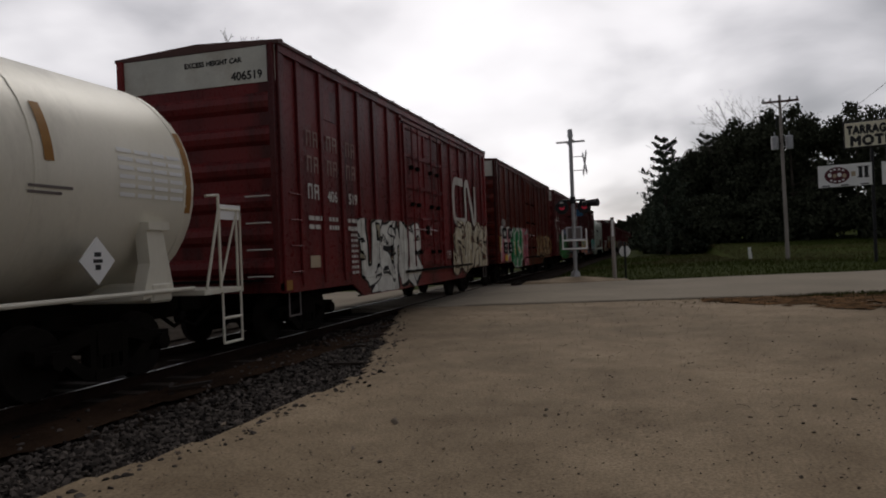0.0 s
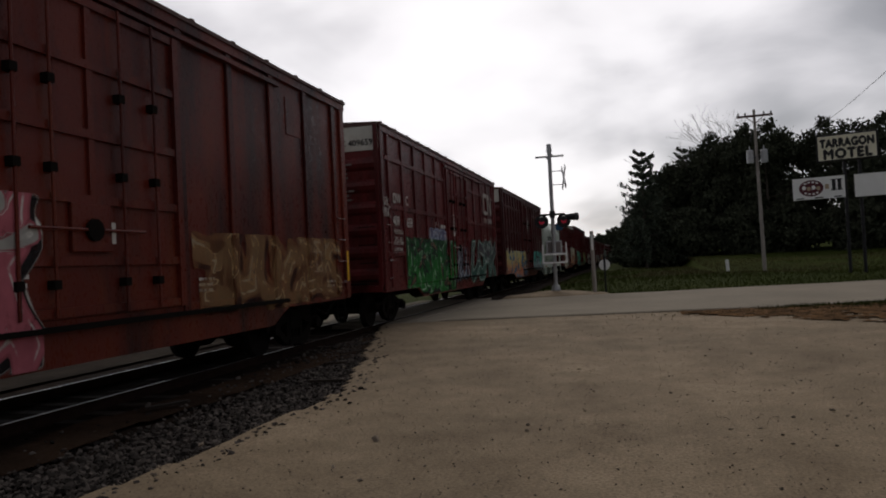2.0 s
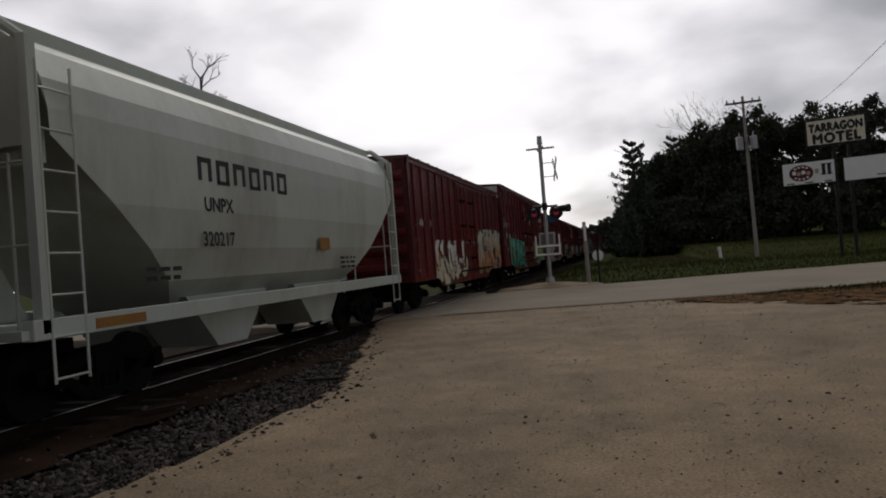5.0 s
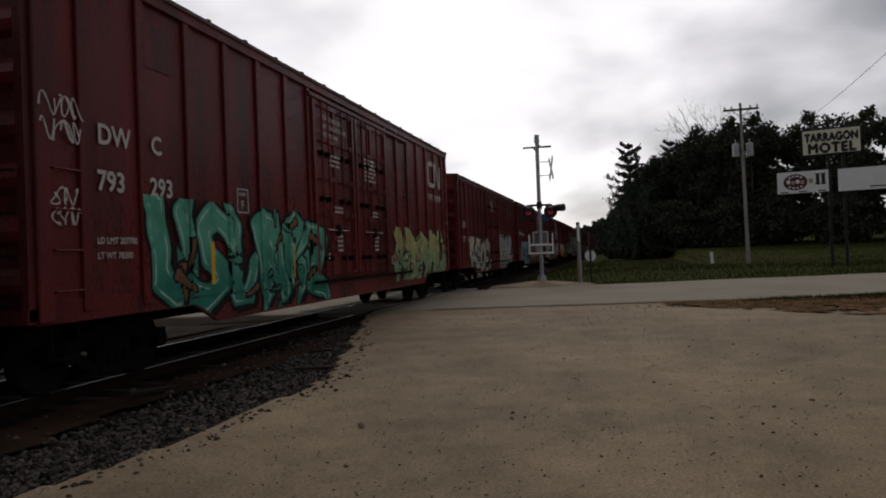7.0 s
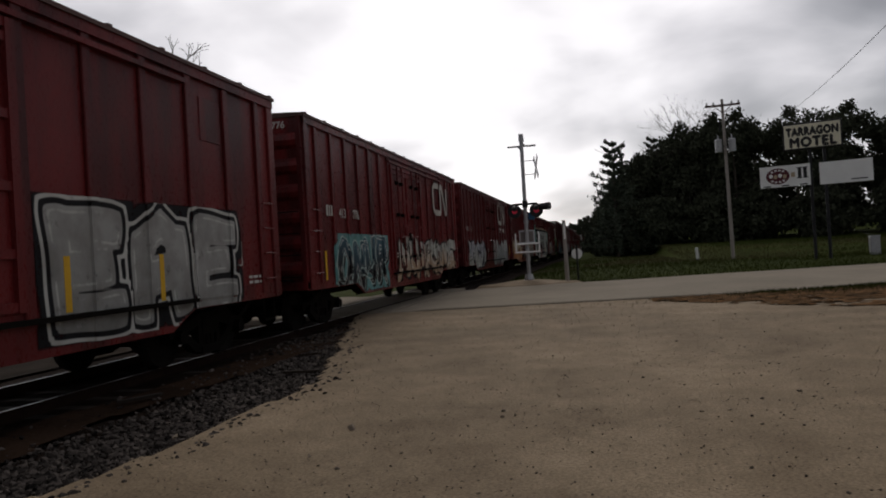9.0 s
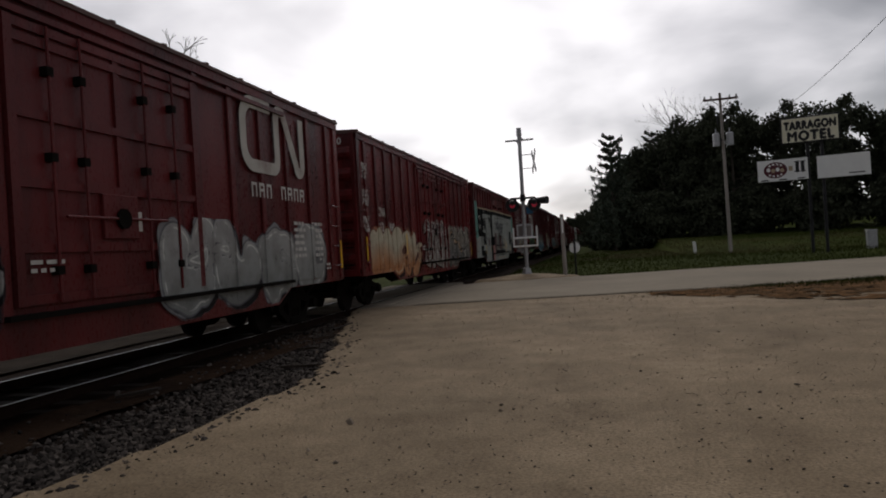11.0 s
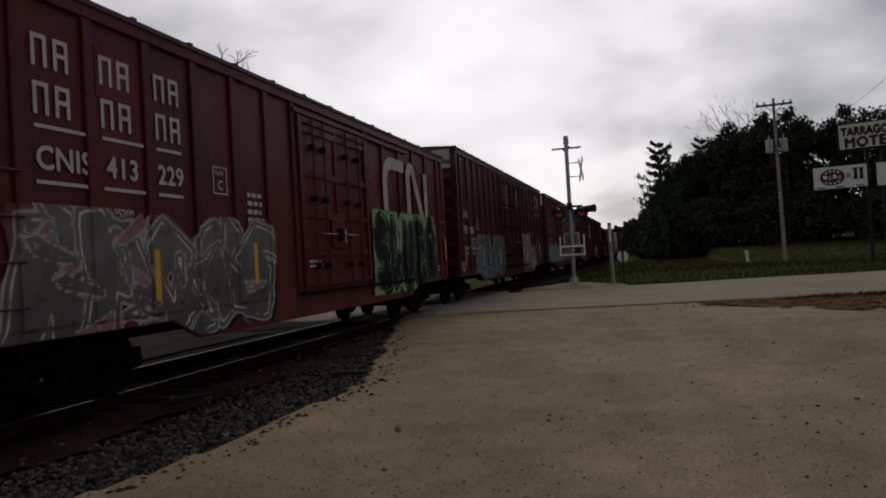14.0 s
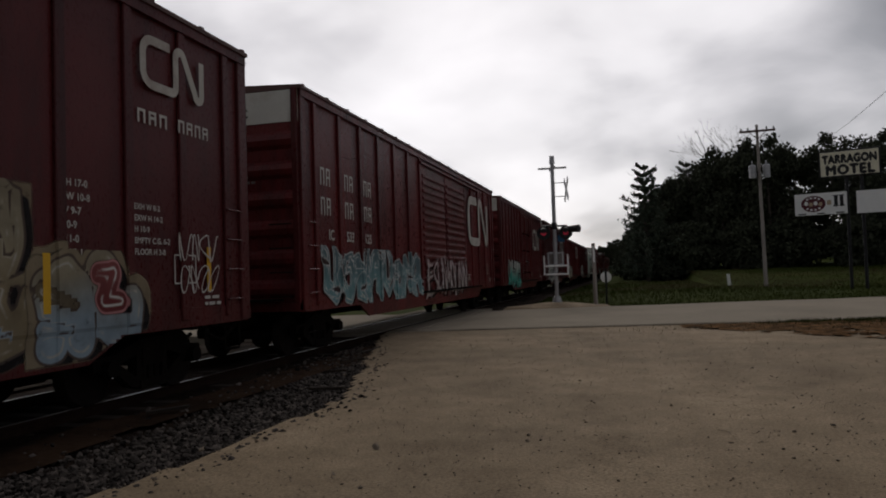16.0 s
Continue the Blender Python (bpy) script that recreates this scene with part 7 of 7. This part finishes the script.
def power_pole():
    p = tagged(new("power_pole"), "weathered wooden power pole with crossarm and transformers", "utility pole")
    p.matrix_basis = pose(8.9, 53.6, 0.0, 0, -0.6, 0)
    part("pole", tubes([((0, 0, -0.3), (0, 0, 11.25), 0.14, 0.09)], 14), M_POLE, p)
    arm = part("crossarm", boxes((-1.15, 1.15, -0.2, -0.1, 10.72, 10.86)), M_CREO, p)
    part("brace", tubes([((-0.55, -0.17, 10.72), (0, -0.17, 10.25), 0.025), ((0.55, -0.17, 10.72), (0, -0.17, 10.25), 0.025)], 6), M_CREO, arm)
    ins = cached("insulator", lambda: tubes([((0, 0, 0), (0, 0, 0.1), 0.05, 0.07), ((0, 0, 0.1), (0, 0, 0.2), 0.07, 0.035)], 8), "insulator", M_GALV)
    for x in (-1.05, -0.6, 0.6, 1.05):
        part("insulator", ins, parent=arm, at=pose(x, -0.15, 10.86))
    for x in (-0.45, 0.45):
        t = part("transformer", tubes([((x, -0.1, 7.55), (x, -0.1, 8.35), 0.24), ((x, -0.1, 8.35), (x, -0.1, 8.45), 0.26, 0.2)], 14), M_GALV, p)
        part("bushing", tubes([((x, -0.1, 8.45), (x, -0.1, 8.75), 0.05, 0.03)], 8), M_GALV, t)
        part("fuse", tubes([((x * 0.7, -0.1, 9.0), (x * 0.55, -0.2, 9.75), 0.05)], 6), M_DARKMETAL, p)
    part("bracket", boxes((-0.45, 0.45, -0.08, -0.02, 7.9, 8.0)), M_DARKMETAL, p)
    w = tagged(new("overhead_wire"), "thin dark overhead wire", "cable")
    bm = bmesh.new()
    a, b = Vector((16.9, 79, 12.6)), Vector((10.9, 29.5, 9.2))
    prev = a
    for i in range(1, 25):
        f = i / 20
        q = a.lerp(b, f)
        q.z -= 1.6 * 4 * f * (1 - f) * 0.3
        tube(bm, prev, q, 0.013, n=5)
        prev = q
    part("wire", bm, M_DARKMETAL, w)


power_pole()


def motel_sign():
    D = 46.0

    s = tagged(new("motel_sign"), "cream motel sign above two white boards on posts", "sign")
    cx, cy = 0.26 * D, 0.965 * D
    yaw = -15
    s.matrix_basis = pose(cx, cy, 0, 0, 0, yaw)
    z = lambda e: 1.55 + e * D
    k = D
    # extents across the sign, from its middle
    top = part("main_panel", boxes((-0.033 * k, 0.0325 * k, -0.12, 0.12, z(0.103), z(0.136)), bevel=0.03), M_DARKMETAL, s)
    part("face", boxes((-0.033 * k + 0.09, 0.0325 * k - 0.09, -0.135, -0.12, z(0.103) + 0.09, z(0.136) - 0.09)), M_SIGN, top, "cream sign face")
    for words, zz, size in (("TARRAGON", z(0.1205), 0.62), ("MOTEL", z(0.1065), 0.74)):
        me = text_mesh(words, size, M_INK, 0.05, 1.08 if words[0] == "T" else 1.14, "CENTER")
        part("lettering", me, parent=top, at=pose(0, -0.14, zz, 90, 0, 0) @ Matrix.Diagonal((0.74 if words[0] == "T" else 0.92, 1, 1, 1)))
    part("cap", boxes((0.012 * k - 0.06, 0.012 * k + 0.06, -0.06, 0.06, z(0.136), z(0.136) + 0.2)), M_DARKMETAL, top)
    b1 = part("bar_board", boxes((-0.0615 * k, -0.0045 * k, -0.08, 0.0, z(0.059), z(0.0855))), M_BOARD, s, "white board with a dark oval emblem")
    ox, oz = -0.041 * k, (z(0.059) + z(0.0855)) / 2 + 0.02
    bm = bmesh.new()
    prism(bm, [(0.62 * math.cos(a), 0.46 * math.sin(a)) for a in [2 * math.pi * i / 28 for i in range(28)]], "y", -0.095, -0.08)
    part("emblem", bm, M_MAROONINK, b1, "dark maroon oval emblem", at=pose(ox, 0, oz))
    for i in range(4):
        bm = bmesh.new()
        prism(bm, [(0.105 * math.cos(a), 0.12 * math.sin(a)) for a in [2 * math.pi * j / 14 for j in range(14)]], "y", -0.102, -0.095)
        part("emblem_spot", bm, M_BEIGE if i % 2 else M_BOARD, b1, at=pose(ox - 0.36 + 0.24 * i, 0, oz + 0.03 * (-1) ** i))
    for r in (-1, 1):
        for i in range(4):
            a = radians(90 * r + (i - 1.5) * 26)
            part("emblem_mark", cached("emark", lambda: boxes((-0.06, 0.06, -0.101, -0.095, -0.045, 0.045)), "emblem_mark", M_BOARD), parent=b1, at=pose(ox + 0.47 * math.cos(a), 0, oz + 0.34 * math.sin(a)))
    part("lettering", text_mesh("II", 0.80, M_INK, 0.05, 1.2), parent=b1, at=pose(-0.0185 * k, -0.085, oz - 0.18, 90, 0, 0))
    part("serif", boxes(*[(-0.0195 * k + 0.30 * i, -0.0195 * k + 0.30 * i + 0.27, -0.091, -0.086, oz + zz, oz + zz + 0.06) for i in range(2) for zz in (-0.20, 0.36)]), M_INK, b1)
    part("lettering_bar", boxes((-0.026 * k, -0.0215 * k, -0.09, -0.08, oz - 0.1, oz + 0.16)), M_BEIGE, b1)
    part("small_print", boxes(*[(-0.058 * k + 0.95 * i, -0.058 * k + 0.95 * i + 0.4, -0.09, -0.08, z(0.059) + 0.04, z(0.059) + 0.1) for i in range(3)]), M_INK, b1)
    part("blank_board", boxes((0.0055 * k, 0.062 * k, -0.08, 0.0, z(0.058), z(0.085))), M_BOARD, s, "blank white board")
    part("scuff", boxes((0.039 * k, 0.056 * k, -0.09, -0.08, z(0.061), z(0.061) + 0.06)), M_INK, s)
    for x in (-0.004 * k, 0.012 * k):
        part("post", tubes([((x, 0.12, -0.2), (x, 0.12, z(0.104)), 0.09)], 10), M_DARKMETAL, s)
    u = tagged(new("utility_box"), "grey metal utility box in the grass", "utility box")
    u.matrix_basis = pose(15.5, 46.5, 0)
    part("cabinet", boxes((-0.25, 0.25, -0.2, 0.2, -0.1, 1.1), bevel=0.03), M_GALV, u)
    part("lid", boxes((-0.28, 0.28, -0.23, 0.23, 1.1, 1.16), bevel=0.02), M_GALV, u)


motel_sign()


# ---- trees ----
def leaf_crown(rng, h, r, base, n, size, shape):
    """Leaf clumps on an uneven crown; shape 'round' or 'spire'."""
    verts, faces = [], []
    lobes = []
    for i in range(46):
        f = rng.random()
        z = base + (h - base) * f
        rad = r * (math.sin(math.pi * (0.12 + 0.80 * f)) ** 0.8) if shape == "round" else r * (1.05 - f)
        a = rng.uniform(0, 6.28)
        d = rad * rng.uniform(0.35, 1.0)
        lobes.append((d * math.cos(a), d * math.sin(a), z, r * rng.uniform(0.13, 0.34) * (1 if shape == "round" else max(0.18, 1.0 - f))))
    for _ in range(n):
        lx, ly, lz, lr = rng.choice(lobes)
        v = Vector((rng.gauss(0, 1), rng.gauss(0, 1), rng.gauss(0, 0.8))).normalized() * lr * rng.uniform(0.2, 1.35)
        c = Vector((lx, ly, lz)) + v
        s = size * rng.uniform(0.6, 1.4)
        q = Euler((rng.uniform(0, 6), rng.uniform(0, 6), rng.uniform(0, 6))).to_matrix()
        o = len(verts)
        for p in ((-1, -0.4, 0), (0, -0.75, 0.15), (1, -0.3, 0), (0.75, 0.6, 0.1), (-0.6, 0.7, -0.1)):
            verts.append(tuple(c + q @ Vector(p) * s))
        faces.append((o, o + 1, o + 2, o + 3, o + 4))
    return verts, faces


def limbs(rng, h, spreading, n, r0):
    bm = bmesh.new()
    tube(bm, (0, 0, -0.3), (0.1, 0, h * 0.5), r0, r0 * 0.65, 8)
    tube(bm, (0.1, 0, h * 0.5), (0, 0.1, h * 0.93), r0 * 0.65, r0 * 0.12, 7)
    for i in range(n):
        f = rng.uniform(0.3, 0.85)
        a = rng.uniform(0, 6.28)
        p = Vector((0.05, 0.03, h * f))
        l = spreading * rng.uniform(0.5, 1.0) * (1.1 - 0.5 * f)
        q = p + Vector((math.cos(a) * l, math.sin(a) * l, l * rng.uniform(0.3, 0.8)))
        tube(bm, p, q, r0 * 0.35 * (1.1 - f), r0 * 0.08, 6)
    return bm


def pine_crown(rng, h, r, n, size, wood):
    """Tiers of long upswept boughs with needle sprays along them, feathery and open towards the top."""
    verts, faces = [], []
    tiers = 15
    for t in range(tiers):
        f = t / (tiers - 1)
        z = h * (0.08 + 0.86 * f)
        reach = r * (1.04 - f) ** 0.62 + 0.3
        k = 8 if f < 0.6 else 6
        for j in range(k):
            a = 2 * math.pi * j / k + rng.uniform(-0.4, 0.4)
            l = reach * rng.uniform(0.45, 1.3)
            rise = 0.10 + 0.55 * f
            tip = Vector((math.cos(a) * l, math.sin(a) * l, z + l * rise))
            tube(wood, (0, 0, z), tip, 0.05 * (1.2 - f), 0.012, 4)
            for _ in range(int(n / tiers / k * (1.25 - 0.40 * f))):
                u = rng.random() ** 0.55
                w = 0.05 + 0.22 * (1 - f) * u
                c = Vector((tip.x * u + rng.gauss(0, w), tip.y * u + rng.gauss(0, w), z + l * u * rise + rng.gauss(0, 0.07 + 0.26 * (1 - f))))
                q = Euler((rng.uniform(0, 6), rng.uniform(0, 6), rng.uniform(0, 6))).to_matrix()
                o = len(verts)
                sz = size * rng.uniform(0.6, 1.4)
                for p in ((-1, -0.3, 0), (0, -0.5, 0.15), (1, -0.2, 0), (0.6, 0.4, 0.1), (-0.6, 0.4, -0.1)):
                    verts.append(tuple(c + q @ Vector(p) * sz))
                faces.append((o, o + 1, o + 2, o + 3, o + 4))
    return verts, faces


def make_tree(kind, h, r, seed, label):
    rng = random.Random(seed)
    t = tagged(new("tree"), label, "tree", "wood beyond the field")
    wood = limbs(rng, h, r, 9, 0.028 * h * 0.6)
    if kind == "pine":
        v, f = pine_crown(rng, h, r, 8000, 0.16, wood)
    else:
        v, f = leaf_crown(rng, h, r, h * 0.10, 9000, 0.17, "round")
    me = bpy.data.meshes.new("crown")
    me.from_pydata(v, [], f)
    me.materials.append(M_NEEDLE if kind == "pine" else M_LEAF)
    part("trunk", wood, M_BARK, t)
    part("crown", me, parent=t)
    return t


def bare_tree(h, seed, label, at, material, r0=0.2, depth=6, lean=0.0):
    rng = random.Random(seed)
    t = tagged(new("bare_tree"), label, "tree")
    bm = bmesh.new()

    def grow(p, d, l, r, k):
        q = p + d * l
        tube(bm, p, q, r, r * 0.68, 6 if k > 3 else 4)
        if k == 0:
            return
        for _ in range(2 if rng.random() < 0.7 else 3):
            nd = (d + Vector((rng.uniform(-1, 1), rng.uniform(-1, 1), rng.uniform(-0.25, 0.6))) * 0.62).normalized()
            grow(q, nd, l * rng.uniform(0.62, 0.86), r * 0.64, k - 1)
    grow(Vector((0, 0, -0.3)), Vector((lean, 0, 1)).normalized(), h * 0.30, r0, depth)
    part("trunk", bm, material, t)
    t.matrix_basis = at
    return t


def lone_tree():
    rng = random.Random(3)
    t = tagged(new("bare_tree"), "slender leafless tree standing beyond the railway", "tree")
    bm = bmesh.new()

    def grow(p, d, l, r, k):
        q = p + d * l
        tube(bm, p, q, r, r * 0.7, 5)
        if k:
            for _ in range(2):
                nd = (d + Vector((rng.uniform(-1, 1), rng.uniform(-1, 1), rng.uniform(-0.3, 0.4))) * 0.75).normalized()
                grow(q, nd, l * rng.uniform(0.6, 0.9), r * 0.66, k - 1)
    tube(bm, (0, 0, -0.3), (0.05, 0, 12.6), 0.15, 0.06, 8)
    for z in (10.4, 11.2, 12.0, 12.5):
        for _ in range(2):
            a = rng.uniform(0, 6.28)
            grow(Vector((0.05, 0, z)), Vector((math.cos(a), math.sin(a), 0.9)).normalized(), 0.75, 0.04, 3)
    part("trunk", bm, M_BARK, t)
    t.matrix_basis = pose(-21.6, 35.0, -0.1)


def plant_trees():
    rng = random.Random(77)
    kinds = [make_tree("leafy", 15.0, 4.0, 1, "dense dark green broadleaf tree at the field edge"), make_tree("leafy", 13.0, 3.8, 2, "dense dark green broadleaf tree at the field edge"),
             make_tree("pine", 14.4, 3.6, 11, "dark pointed conifer at the field edge"), make_tree("leafy", 11.5, 4.0, 4, "dense dark green broadleaf tree at the field edge"),
             make_tree("leafy", 5.0, 3.6, 5, "low dark bushy shrub before the wood")]
    used = set()

    def put(k, x, y, turn):
        z = field_height(x, y) - 0.1
        if k not in used:
            used.add(k)
            kinds[k].matrix_basis = pose(x, y, z, 0, 0, turn)
        else:
            copy_thing(kinds[k], pose(x, y, z, 0, 0, turn))
    # front row, from the conifer at its end to beyond the sign
    spots = [(2, 2.4, 89), (4, 4.6, 92), (4, 6.4, 95), (3, 9.2, 99), (2, 7.4, 101), (1, 11.6, 96), (0, 13.5, 95), (0, 16.5, 92), (1, 19.5, 96), (0, 23, 94), (1, 26.5, 92), (0, 29.5, 95), (1, 33, 91), (0, 36, 86), (0, 39.5, 84), (1, 43, 86), (0, 47, 82), (0, 34.5, 72), (1, 52, 84), (0, 57, 80), (1, 40, 74)]
    spots += [(k, x, 104 + 3 * math.sin(x)) for k, x in zip((1, 0, 3, 0, 1, 0, 1, 0, 3, 1), (5, 11, 16, 21, 26, 31, 37, 42, 48, 54))]
    spots += [(4, x, y) for x, y in ((0.8, 108), (1.6, 101), (0.2, 121), (2.6, 95), (-0.4, 136), (7.5, 91), (13, 89), (17.5, 91), (24, 88), (31, 87), (38, 80))]
    for i in range(26):
        y = 112 + i * 13
        spots.append(((3, 1, 3, 0)[i % 4], max(-2.2, 3.2 - 0.042 * (y - 112)) + 3.0 + rng.uniform(-0.8, 0.8), y))
        if i < 12:
            spots.append(((0, 1)[i % 2], 15 + rng.uniform(-2, 3), y))
    for i in range(30):
        x = -34 + 1.9 * i
        spots.append(((3, 1, 0)[i % 3], x, 520 + 14 * math.sin(i * 2.1)))
    for k, x, y in spots:
        put(k, x + rng.uniform(-0.6, 0.6), y + rng.uniform(-1, 1), rng.uniform(0, 360))
    bare_tree(18.4, 5, "pale leafless tree among the dark wood", pose(12.4, 101, 0.9), M_PALEBARK, 0.2, 7)
    bare_tree(15.5, 9, "pale leafless tree among the dark wood", pose(9.0, 99, 0.9), M_PALEBARK, 0.16, 6)
    bare_tree(17.6, 13, "pale leafless tree among the dark wood", pose(14.6, 102, 0.9), M_PALEBARK, 0.18, 7)
    lone_tree()


plant_trees()


# ---- motion ----
def run(t):
    """How far the train has come after t seconds, in metres."""
    return 14.8 * t + 0.035 * t * t


def motions():
    times = [0.0, 1.0, 2.0, 3.0, 4.0, 5.0, 6.0, 7.0, 8.0, 9.0, 10.0, 11.0, 12.0, 13.0, 14.0, 15.0, 16.0]
    for car, start in CARS:
        walk(car, [(t, pose(TRACK_X, start - run(t), RAIL_Z)) for t in times])
    # the wheels roll without slip; those at the same place of each truck share one set of keys
    for s in (-1, 1):
        alike = [ws for ws, side in WHEELSETS if side == s]
        walk(alike[0], [(k / FPS, pose(0, s * 0.89, 0.42, math.degrees(run(k / FPS) / 0.42))) for k in range(481)])
        keys = alike[0].animation_data
        for ws in alike[1:]:
            ws.rotation_mode = "QUATERNION"
            own = ws.animation_data_create()
            own.action = keys.action
            own.action_slot = keys.action_slot


motions()
